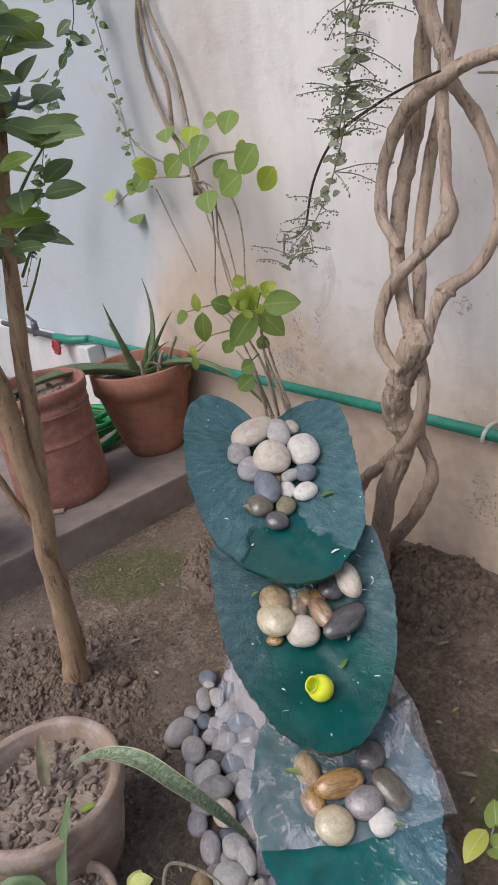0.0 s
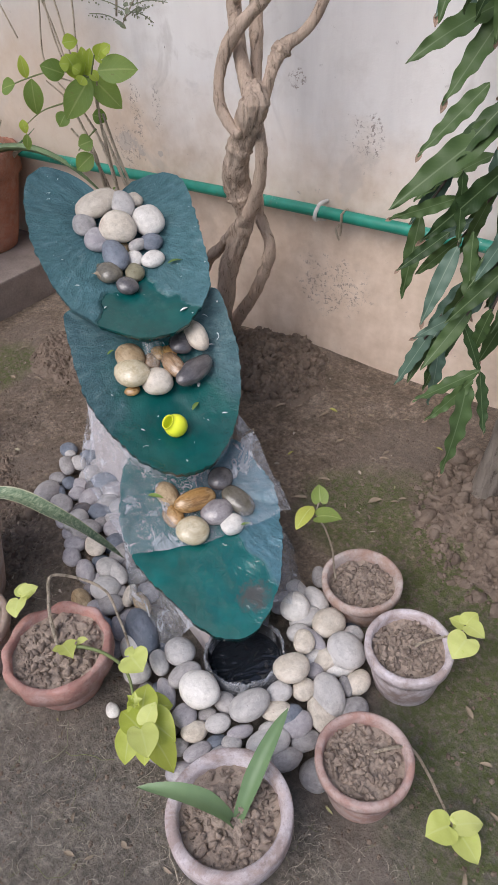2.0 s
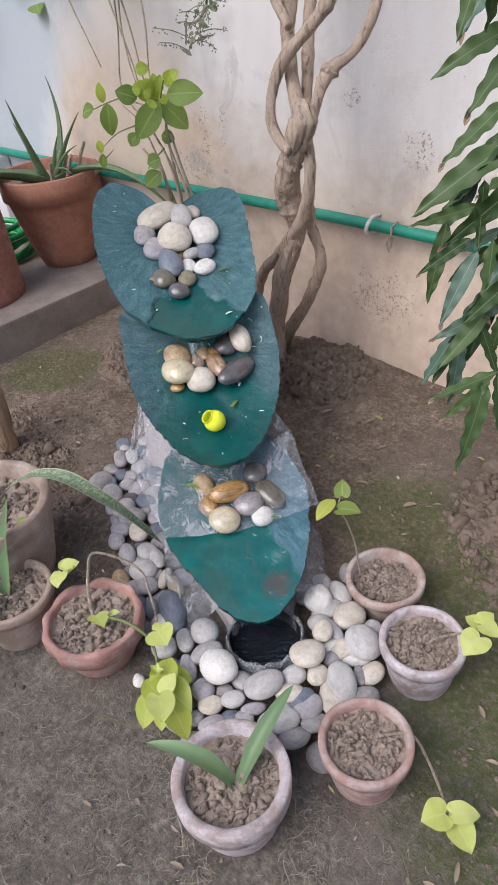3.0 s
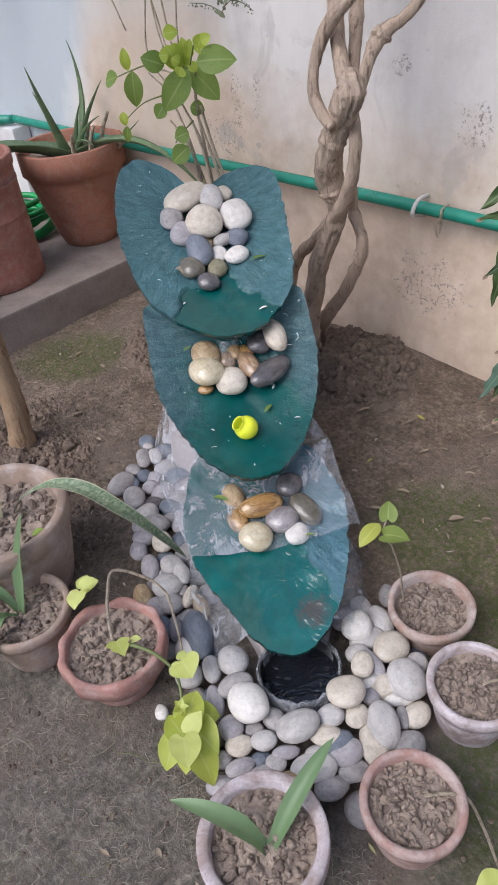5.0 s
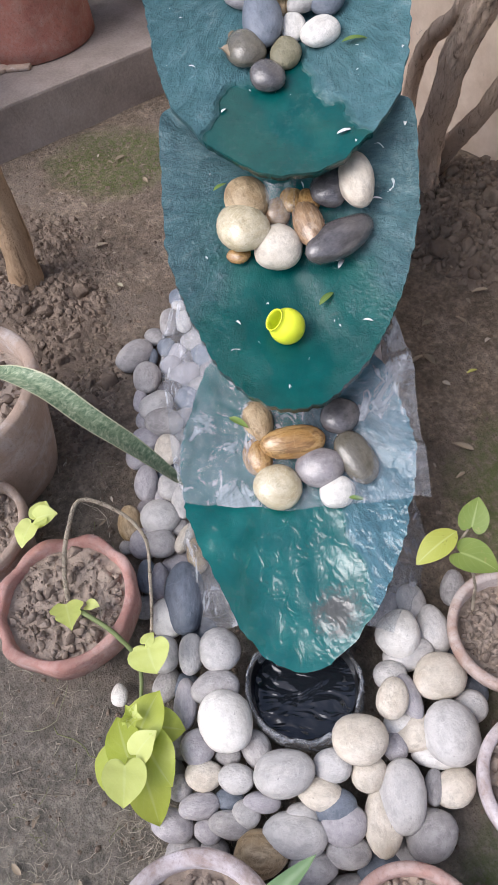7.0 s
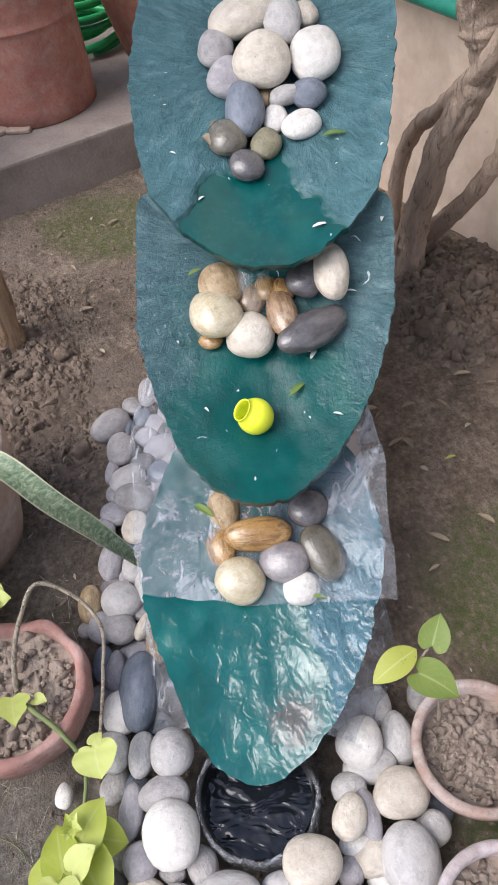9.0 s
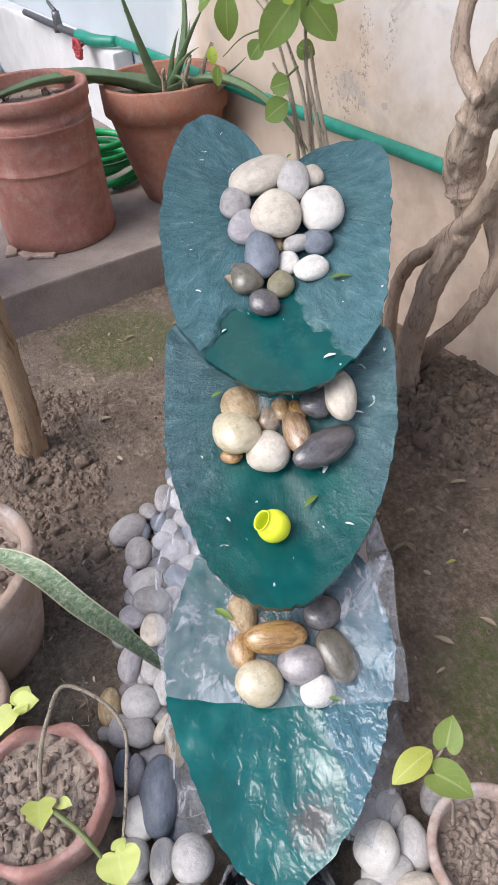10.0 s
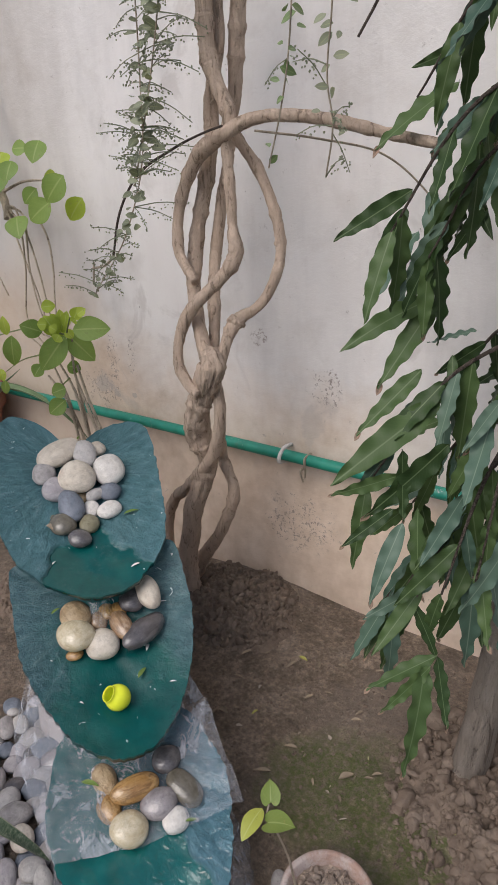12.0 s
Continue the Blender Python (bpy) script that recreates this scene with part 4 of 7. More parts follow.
HEAP_FRONT_B = [
    ("cream", -0.388, 0.701, 0.063, 0.025, 0.022, -28), ("slate", -0.345, 0.654, 0.059, 0.028, 0.023, -75), ("lilac", -0.326, 0.663, 0.056, 0.03, 0.026, -76),
    ("pale", -0.334, 0.611, 0.055, 0.022, 0.017, -86), ("pale", -0.312, 0.6, 0.055, 0.042, 0.027, 82), ("pale", -0.335, 0.534, 0.051, 0.019, 0.017, 70),
    ("lilac", -0.349, 0.555, 0.056, 0.025, 0.013, 87), ("lilac", -0.344, 0.467, 0.046, 0.028, 0.017, -79), ("grey", -0.322, 0.511, 0.046, 0.028, 0.017, 84),
    ("slate", -0.353, 0.508, 0.04, 0.021, 0.014, -90), ("lilac", -0.321, 0.428, 0.036, 0.03, 0.021, 77), ("lilac", -0.315, 0.479, 0.032, 0.019, 0.016, 85),
    ("grey", -0.367, 0.436, 0.042, 0.019, 0.017, 79), ("tan", -0.289, 0.554, 0.048, 0.036, 0.028, -88),
]
HEAP_FRONT_C = [
    ("grey", -0.276, 0.622, 0.045, 0.032, 0.022, -86), ("grey", -0.295, 0.669, 0.046, 0.029, 0.02, -84), ("pale", -0.36, 0.744, 0.061, 0.045, 0.03, 0),
    ("cream", -0.331, 0.715, 0.052, 0.04, 0.025, 2), ("grey", -0.318, 0.778, 0.043, 0.035, 0.03, -62), ("cream", -0.517, 0.811, 0.059, 0.038, 0.032, -70),
    ("white", -0.581, 0.758, 0.062, 0.037, 0.032, -18), ("pale", -0.642, 0.784, 0.039, 0.029, 0.023, 9), ("pale", -0.593, 0.813, 0.046, 0.037, 0.024, 9),
    ("grey", -0.669, 0.855, 0.019, 0.031, 0.019, -11), ("pale", -0.52, 0.74, 0.057, 0.024, 0.02, -76), ("cream", -0.481, 0.739, 0.074, 0.029, 0.022, -12),
    ("lilac", -0.489, 0.763, 0.061, 0.033, 0.017, 20), ("white", -0.455, 0.75, 0.054, 0.024, 0.017, -84),
]
HEAP_FRONT_D = [
    ("pale", -0.44, 0.818, 0.061, 0.042, 0.038, 27), ("cream", -0.441, 0.77, 0.053, 0.029, 0.025, -67), ("lilac", -0.423, 0.741, 0.053, 0.021, 0.017, -16),
    ("white", -0.413, 0.791, 0.045, 0.031, 0.017, 85), ("cream", -0.375, 0.815, 0.042, 0.029, 0.023, -52), ("grey", -0.374, 0.788, 0.044, 0.023, 0.013, -10),
    ("pale", -0.553, 0.77, 0.048, 0.038, 0.024, -77), ("pale", -0.478, 0.851, 0.041, 0.025, 0.022, -51), ("white", -0.611, 0.395, 0.045, 0.032, 0.029, 27),
    ("slate", -0.644, 0.42, 0.051, 0.061, 0.032, 5), ("pale", -0.554, 0.391, 0.046, 0.03, 0.027, 27), ("white", -0.497, 0.325, 0.025, 0.018, 0.013, 15),
]
HEAP_SIDE_A = [
    ("grey", -1.213, 0.252, 0.026, 0.047, 0.033, -34), ("grey", -1.148, 0.288, 0.026, 0.043, 0.029, 12), ("grey", -1.308, 0.32, 0.031, 0.041, 0.021, 5),
    ("pale", -1.302, 0.355, 0.033, 0.031, 0.02, 9), ("pale", -1.36, 0.335, 0.027, 0.016, 0.014, 65), ("slate", -1.213, 0.291, 0.019, 0.022, 0.011, 8),
    ("pale", -1.067, 0.318, 0.032, 0.036, 0.031, -29), ("grey", -1.023, 0.339, 0.032, 0.037, 0.032, 68), ("lilac", -1.089, 0.28, 0.02, 0.031, 0.015, 9),
    ("lilac", -1.04, 0.297, 0.016, 0.023, 0.019, 22), ("lilac", -0.987, 0.306, 0.026, 0.027, 0.024, 62), ("cream", -0.951, 0.355, 0.036, 0.034, 0.025, 12),
    ("lilac", -0.949, 0.293, 0.023, 0.03, 0.022, 16), ("lilac", -0.882, 0.321, 0.028, 0.037, 0.022, 10),
]
HEAP_SIDE_B = [
    ("pale", -0.865, 0.374, 0.04, 0.031, 0.027, 32), ("pale", -0.832, 0.396, 0.043, 0.038, 0.019, 15), ("lilac", -0.854, 0.354, 0.022, 0.02, 0.014, 11),
    ("tan", -0.799, 0.3, 0.024, 0.037, 0.022, 19), ("pale", -0.8, 0.36, 0.044, 0.034, 0.032, 72), ("grey", -0.754, 0.364, 0.038, 0.033, 0.026, 50),
    ("lilac", -0.756, 0.332, 0.028, 0.029, 0.025, 34), ("cream", -0.758, 0.411, 0.043, 0.03, 0.015, -29), ("grey", -0.788, 0.392, 0.03, 0.019, 0.017, 28),
    ("tan", -0.724, 0.433, 0.046, 0.033, 0.017, 14), ("slate", -0.69, 0.347, 0.033, 0.029, 0.017, 9), ("lilac", -0.68, 0.371, 0.037, 0.033, 0.017, 8),
    ("grey", -0.754, 0.3, 0.02, 0.015, 0.013, 75),
]
for rows, tilt, where in ((ON_UPPER, 18, "upper"), (ON_MIDDLE, 16, "middle"), (ON_LOWER, 16, "lower")):
    for kind, u, v, z, long, wide, turn in rows:
        pebble(kind, u, v, z, long, wide, turn, "on the %s leaf" % where, "pebbles on the %s leaf" % where, tilt)
SET_DOWN = []
for rows in (HEAP_FRONT_A, HEAP_FRONT_B, HEAP_FRONT_C, HEAP_FRONT_D, HEAP_SIDE_A, HEAP_SIDE_B):
    for kind, u, v, z, long, wide, turn in rows:
        pebble(kind, u, v, z, long, wide, turn, "in the heap by the fountain", "pebbles round the basin")
        SET_DOWN.append((u, v, math.sqrt(long * wide)))

# smaller ones between and under them
fill_rng = random.Random(5)
FILL_KIND = ["pale", "grey", "lilac", "grey", "lilac", "slate", "ash", "dark", "grey"]
tries = 0
filled = 0
while tries < 9000 and filled < 230:
    tries += 1
    u, v = fill_rng.uniform(-1.42, -0.24), fill_rng.uniform(0.25, 0.90)
    left = u < -0.5 and 0.455 > v > np.interp(u, [-1.42, -1.2, -0.8, -0.5], [0.33, 0.255, 0.30, 0.39])
    front = u >= -0.66 and (0.40 if u < -0.3 else 0.44) < v < np.interp(u, [-0.66, -0.5, -0.4, -0.26], [0.82, 0.87, 0.84, 0.72])
    pool = ((u + 0.50) / 0.096) ** 2 + ((v - 0.614) / 0.098) ** 2 < 1.0
    under = u < -0.52 and 0.46 < v < 0.73
    if not (left or front) or pool or under:
        continue
    r = fill_rng.uniform(0.020, 0.034)
    if any((u - x) ** 2 + (v - y) ** 2 < (0.74 * (r + s)) ** 2 for x, y, s in SET_DOWN):
        continue
    kind = fill_rng.choice(FILL_KIND)
    # shade on this side of the heap, given by swapping in duller stone colours
    if u < -0.62:
        kind = {"white": "pale", "pale": "lilac", "cream": "grey"}.get(kind, kind)
    pebble(kind, u, v, 0.014, r * fill_rng.uniform(1.0, 1.3), r, fill_rng.uniform(-90, 90), "in the heap by the fountain", "pebbles round the basin")
    SET_DOWN.append((u, v, r))
    filled += 1


# ---- clay pots ----
def crumbly(p, amount):
    """Height of broken, crumbly earth at a point."""
    h = 0.0
    for f, k in ((22, 0.50), (48, 0.34), (95, 0.22), (190, 0.12)):
        n = noise.noise(p * f)
        h += k * (0.5 - abs(n)) * 1.7 + k * 0.5 * noise.noise(p * f * 0.7 + Vector((9, 4, 2)))
    return amount * h


def clay_pot(name, label, x, y, rim_r, high, material, soil, rim_h=0.03, base=0.72, wall_t=0.014, wave=0.0, z0=0.0, bands=(), tilt=(0, 0), seed=1, crumbs=300, rim_out=0.008):
    """A turned clay pot with a collared rim, filled with dry earth to the height soil."""
    pot = thing(name, label, "flower pot", pose(x, y, z0, tilt[0], tilt[1], seed * 37))
    rb = rim_r * base
    rw = rim_r - rim_out
    prof = [(rb * 0.96, 0.0), (rb, 0.004)]
    for i in range(1, 9):
        t = i / 9
        z = 0.004 + (high - rim_h - 0.004) * t
        r = rb + (rw - rb) * (t**0.85)
        prof.append((r, z))
        for b in bands:
            if z / high <= b < (0.004 + (high - rim_h - 0.004) * (i + 1) / 9) / high:
                zb = b * high
                prof += [(r, zb - 0.006), (r + 0.0022, zb - 0.003), (r + 0.0022, zb + 0.003), (r, zb + 0.006)]
    prof += [(rw, high - rim_h), (rim_r - 0.001, high - rim_h + 0.003), (rim_r, high - rim_h * 0.5), (rim_r, high - 0.004), (rim_r - 0.003, high),
             (rim_r - wall_t + 0.003, high), (rim_r - wall_t, high - 0.004), (rim_r - wall_t - 0.002, soil), (rim_r - wall_t - 0.012, soil - 0.02)]

    def ripple(a, i, r, z):
        k = 1 + 0.010 * noise.noise(Vector((math.cos(a) * 1.5, math.sin(a) * 1.5, seed + z * 4)))
        zz = z + 0.003 * noise.noise(Vector((math.cos(a) * 2, math.sin(a) * 2, seed))) * (z > high * 0.6)
        if wave and z > high - rim_h - 0.001:
            lobe = 0.55 * math.sin(a * 9 + seed + 1.2 * math.sin(a * 2)) + 0.9 * noise.noise(Vector((math.cos(a) * 2.6, math.sin(a) * 2.6, seed + 5)))
            k *= 1 + wave * lobe * (1.0 if r > rim_r - wall_t * 0.5 else 0.4)
            zz += 0.10 * wave * lobe
        return r * k, zz

    part("body", lathe(prof, 64, ripple), material, pot)
    # earth with crumbs
    rs = rim_r - wall_t - 0.001
    bm = bmesh.new()
    rings = []
    fine = min(1.0, 0.1 / rs) ** 0.5
    for i in range(1, 45):
        ring = []
        for j in range(120):
            a = 2 * math.pi * j / 120
            r = rs * i / 44
            px, py = r * math.cos(a), r * math.sin(a)
            ring.append(bm.verts.new((px, py, soil + crumbly(Vector((px * fine, py * fine, seed * 3.0)), 0.011) - 0.003)))
        rings.append(ring)
    bm.faces.new(rings[0])
    for a, b in zip(rings, rings[1:]):
        for j in range(120):
            bm.faces.new((a[j], a[(j + 1) % 120], b[(j + 1) % 120], b[j]))
    rng = random.Random(seed)
    places = []
    for _ in range(crumbs):
        a, r = rng.uniform(0, 6.283), rs * 0.93 * math.sqrt(rng.random())
        s = rng.choice([0.0015, 0.002, 0.002, 0.003, 0.003, 0.004, 0.005, 0.006, 0.007, 0.009, 0.012]) * (rs / 0.08) ** 0.5
        places.append((r * math.cos(a), r * math.sin(a), soil + crumbly(Vector((r * math.cos(a) * fine, r * math.sin(a) * fine, seed * 3.0)), 0.011) - s * 0.1, s))
    scatter_lumps(bm, places, rng, 2, 0.4, 0.75, cuts=8)
    part("earth", bm, POT_EARTH, pot, "dry crumbly earth")
    return pot


clay_pot("clay_pot", "short terracotta pot with a seedling among pebbles", -0.125, 1.075, 0.091, 0.098, CLAY_TAN, 0.066, seed=3, rim_h=0.026)
clay_pot("clay_pot", "salt-stained clay pot holding a lime-leaved cutting", 0.062, 0.990, 0.088, 0.130, CLAY_LIMED, 0.104, seed=4, rim_h=0.03)
clay_pot("clay_pot", "pink clay pot with a trailing cutting", 0.140, 0.752, 0.087, 0.126, CLAY_PINK, 0.102, seed=5, rim_h=0.026)
clay_pot("clay_pot", "thick whitish limed clay pot with two strap leaves", 0.045, 0.520, 0.106, 0.145, CLAY_LIMED, 0.118, seed=6, rim_h=0.045, wall_t=0.02)
clay_pot("clay_pot", "red clay pot with a wavy rim and trailing vine", -0.448, 0.487, 0.112, 0.130, CLAY_RED, 0.105, seed=7, rim_h=0.05, wave=0.045, base=0.66, wall_t=0.016, rim_out=0.014)
clay_pot("clay_pot", "weathered brown clay pot with a strap leaf", -0.640, 0.368, 0.101, 0.140, CLAY_PALE, 0.112, seed=8)
clay_pot("clay_pot", "large pale clay tub with a snake plant", -0.850, 0.405, 0.170, 0.250, CLAY_PALE, 0.200, seed=9, rim_h=0.05, wall_t=0.022, crumbs=420)
clay_pot("terracotta_pot", "tall red terracotta pot with moulded bands on the platform", -2.36, 0.88, 0.200, 0.48, TERRA_DULL, 0.42, seed=10, rim_h=0.045, base=0.97, bands=(0.55, 0.80), z0=0.15, wall_t=0.02, crumbs=60)
clay_pot("terracotta_pot", "classic red terracotta pot with an aloe on the platform", -2.47, 1.36, 0.225, 0.41, TERRA, 0.36, seed=12, rim_h=0.10, base=0.55, z0=0.15, wall_t=0.02, crumbs=60, rim_out=0.016)


# ---- plastic sheet, basin, water, ball ----
def leaf3_z(u, v):
    t = min(1.0, math.hypot((u + 0.80) / 0.26, (v - 0.612) / 0.175))
    return 0.119 + 0.30 * (-0.505 - u) - 0.026 * (1 - t * t)


def crumple(p, k):
    ridge = 1 - 2 * abs(noise.noise(p * 10 + Vector((7, 2, 1))))
    return k * (0.9 * noise.noise(p * 8 + Vector((3, 1, 5))) + 0.8 * ridge**3 + 0.16 * (1 - 2 * abs(noise.noise(p * 24))) ** 3)


def build_sheet():
    """Clear polythene laid across the lower leaf; it hangs over one side onto the pebbles."""
    sheet = thing("plastic_sheet", "crumpled clear polythene sheet draped over the lower leaf", "plastic sheet", FOUNTAIN)
    bm = bmesh.new()
    nu, nv = 110, 190
    rows = []
    for i in range(nu + 1):
        s = i / nu
        row = []
        for j in range(nv + 1):
            w = j / nv
            u = -1.16 + 0.425 * s
            left = np.interp(u, [-1.17, -1.13, -1.08, -1.0, -0.94, -0.82, -0.73], [0.435, 0.405, 0.368, 0.372, 0.390, 0.413, 0.441])
            right = np.interp(u, [-1.19, -1.03, -0.94, -0.735], [0.74, 0.776, 0.800, 0.808])
            v = left + (right - left) * w
            u += 0.006 * noise.noise(Vector((v * 21, 0, 3))) * (s > 0.97) + 0.012 * (1 - s) * noise.noise(Vector((v * 9, 2, 1)))
            rim = 0.425 if u < -0.8 else np.interp(u, [-0.8, -0.73], [0.425, 0.445])
            z = leaf3_z(u, v) + 0.012
            if v < rim:
                z -= 1.35 * (rim - v) * np.interp(u, [-1.17, -0.73], [1.2, 0.9])
                z = max(z, 0.05)
            if v > 0.785:
                z -= 0.25 * (v - 0.785)
            p = Vector((u, v, z))
            mid = 1 - math.exp(-((v - 0.62) / 0.10) ** 2)
            z += crumple(p, 0.004 + (0.012 if v > 0.62 else 0.008) * mid)
            row.append(bm.verts.new((u, v + 0.25 * crumple(p + Vector((9, 9, 9)), 0.012 * mid), z)))
        rows.append(row)
    for a, b in zip(rows, rows[1:]):
        for j in range(nv):
            bm.faces.new((a[j], a[j + 1], b[j + 1], b[j]))
    part("film", bm, FILM, sheet)
    # the same film hangs under both edges of the lower leaf down to the basin
    for side in (-1, 1):
        bm = bmesh.new()
        rows = []
        for i in range(41):
            u = -0.95 + 0.37 * i / 40
            half = np.interp(u, [-0.95, -0.75, -0.65, -0.58, -0.50], [0.16, 0.165, 0.13, 0.10, 0.06])
            row = []
            for j in range(17):
                w = j / 16
                out = 0.035 + 0.035 * (i / 40)
                v = 0.612 + side * (half - 0.02 + out * w**0.7)
                z = (leaf3_z(u, 0.612 + side * half) - 0.035) * (1 - w) + 0.045 * w
                p = Vector((u, v, z))
                c = crumple(p, 0.012)
                row.append(bm.verts.new((u + c * 0.5, v + side * c, z + c * 0.6)))
            rows.append(row)
        for a, b in zip(rows, rows[1:]):
            for j in range(16):
                bm.faces.new((a[j], a[j + 1], b[j + 1], b[j]))
        part("skirt", bm, FILM, sheet)


build_sheet()

POOL_U, POOL_V, POOL_A, POOL_B = -0.502, 0.614, 0.078, 0.080


def build_basin():
    basin = thing("basin", "small sunken basin lined with crumpled clear plastic", "basin", FOUNTAIN)
    bm = bmesh.new()
    n = 140
    prof = [(0.80, 0.004), (0.93, 0.02), (0.97, 0.06), (1.0, 0.078), (1.03, 0.086), (1.07, 0.076), (1.10, 0.05)]
    rings = []
    for r, z in prof:
        ring = []
        for j in range(n):
            a = 2 * math.pi * j / n
            d = Vector((math.cos(a), math.sin(a), z * 6))
            k = 1 + 0.05 * noise.noise(d * 4) + 0.03 * noise.noise(d * 11)
            ring.append(bm.verts.new((POOL_U + POOL_A * r * k * math.cos(a), POOL_V + POOL_B * r * k * math.sin(a), z + (0.010 * noise.noise(d * 6) if z > 0.03 else 0))))
        rings.append(ring)
    for a, b in zip(rings, rings[1:]):
        for j in range(n):
            bm.faces.new((a[j], a[(j + 1) % n], b[(j + 1) % n], b[j]))
    part("liner", bm, FILM, basin)
    bm = bmesh.new()
    rings = []
    for r, z in ((0.3, 0.012), (0.9, 0.016), (0.955, 0.05), (0.975, 0.074)):
        rings.append([bm.verts.new((POOL_U + POOL_A * r * math.cos(6.2832 * j / 60), POOL_V + POOL_B * r * math.sin(6.2832 * j / 60), z)) for j in range(60)])
    bm.faces.new(rings[0])
    for a, b in zip(rings, rings[1:]):
        for j in range(60):
            bm.faces.new((a[j], a[(j + 1) % 60], b[(j + 1) % 60], b[j]))
    part("tub", bm, make_plain("black_plastic", (0.012, 0.012, 0.013), 0.35), basin, "black plastic tub")
    bm = bmesh.new()
    rings = []
    for i in range(1, 23):
        r = 0.945 * i / 22
        ring = []
        for j in range(64):
            a = 6.2832 * j / 64
            x, y = POOL_A * r * math.cos(a), POOL_B * r * math.sin(a)
            d = math.hypot(x + 0.03, y)
            ring.append(bm.verts.new((POOL_U + x, POOL_V + y, 0.042 + 0.0007 * math.sin(d * 260) * math.exp(-d * 14) + 0.0012 * noise.noise(Vector((x * 50, y * 70, 0))))))
        rings.append(ring)
    bm.faces.new(rings[0])
    for a, b in zip(rings, rings[1:]):
        for j in range(64):
            bm.faces.new((a[j], a[(j + 1) % 64], b[(j + 1) % 64], b[j]))
    w = part("pool_water", bm, make_water("dark_water", (0.012, 0.014, 0.018)))
    w.matrix_world = FOUNTAIN
    tagged(w, "dark rippled water in the plastic-lined basin", "water", kind="structure")


build_basin()


def build_ball():
    ball = thing("plastic_ball", "fluorescent yellow hollow plastic ball with an open neck", "ball",
                 FOUNTAIN @ pose(-0.949, 0.606, 0.354, 0, 0, 0))
    yellow = make_plain("fluorescent_plastic", (0.86, 0.92, 0.045), 0.3, var=0.03)
    r = 0.0275
    prof = [(r * math.sin(radians(a)), -r * math.cos(radians(a))) for a in range(4, 140, 8)]
    prof += [(r * 0.62, r * 0.80), (r * 0.61, r * 0.98), (r * 0.63, r * 1.02), (r * 0.58, r * 1.03), (r * 0.55, r * 0.97), (r * 0.56, r * 0.75), (r * 0.80, r * 0.3), (r * 0.80, r * -0.3), (r * 0.3, r * -0.85)]
    b = part("shell", lathe(prof, 40), yellow, ball)
    b.matrix_local = pose(0, 0, 0, 41, 14, 0)


build_ball()


# ---- pipe, tap, hose ----
def build_pipe():
    pipe = thing("water_pipe", "green plastic water pipe clipped along the wall", "pipe", WALL_M, kind="structure")
    bm = bmesh.new()
    tube(bm, [(-2.62, -0.045, 0.530, 0.018), (-1.4, -0.045, 0.530, 0.018), (-0.4, -0.045, 0.535, 0.018), (0.6, -0.045, 0.530, 0.018), (3.9, -0.045, 0.53, 0.018)], 18, 60)
    part("tube", bm, PIPE, pipe)
    white = make_plain("white_clip", (0.62, 0.60, 0.56), 0.6)
    for s in (-0.225, 1.1):
        bm = bmesh.new()
        tube(bm, [(s + 0.004, -0.002, 0.555, 0.006), (s, -0.035, 0.555, 0.007), (s, -0.066, 0.540, 0.007), (s - 0.002, -0.068, 0.522, 0.007), (s - 0.004, -0.03, 0.506, 0.007), (s - 0.004, -0.002, 0.495, 0.006)], 8, 26, 0.3)
        part("clip", bm, white, pipe, "white wire pipe clip")
    for s in (-0.135,):
        bm = bmesh.new()
        tube(bm, [(s, -0.03, 0.551, 0.004), (s, -0.064, 0.545, 0.004), (s, -0.066, 0.525, 0.004), (s - 0.005, -0.055, 0.505, 0.004), (s - 0.01, -0.052, 0.475, 0.003)], 6, 20, 0.3)
        tube(bm, [(s, -0.064, 0.52, 0.003), (s - 0.018, -0.062, 0.50, 0.004), (s - 0.012, -0.055, 0.462, 0.003)], 6, 14, 0.3)
        part("tie", bm, TWIG, pipe, "frayed string tie")


build_pipe()


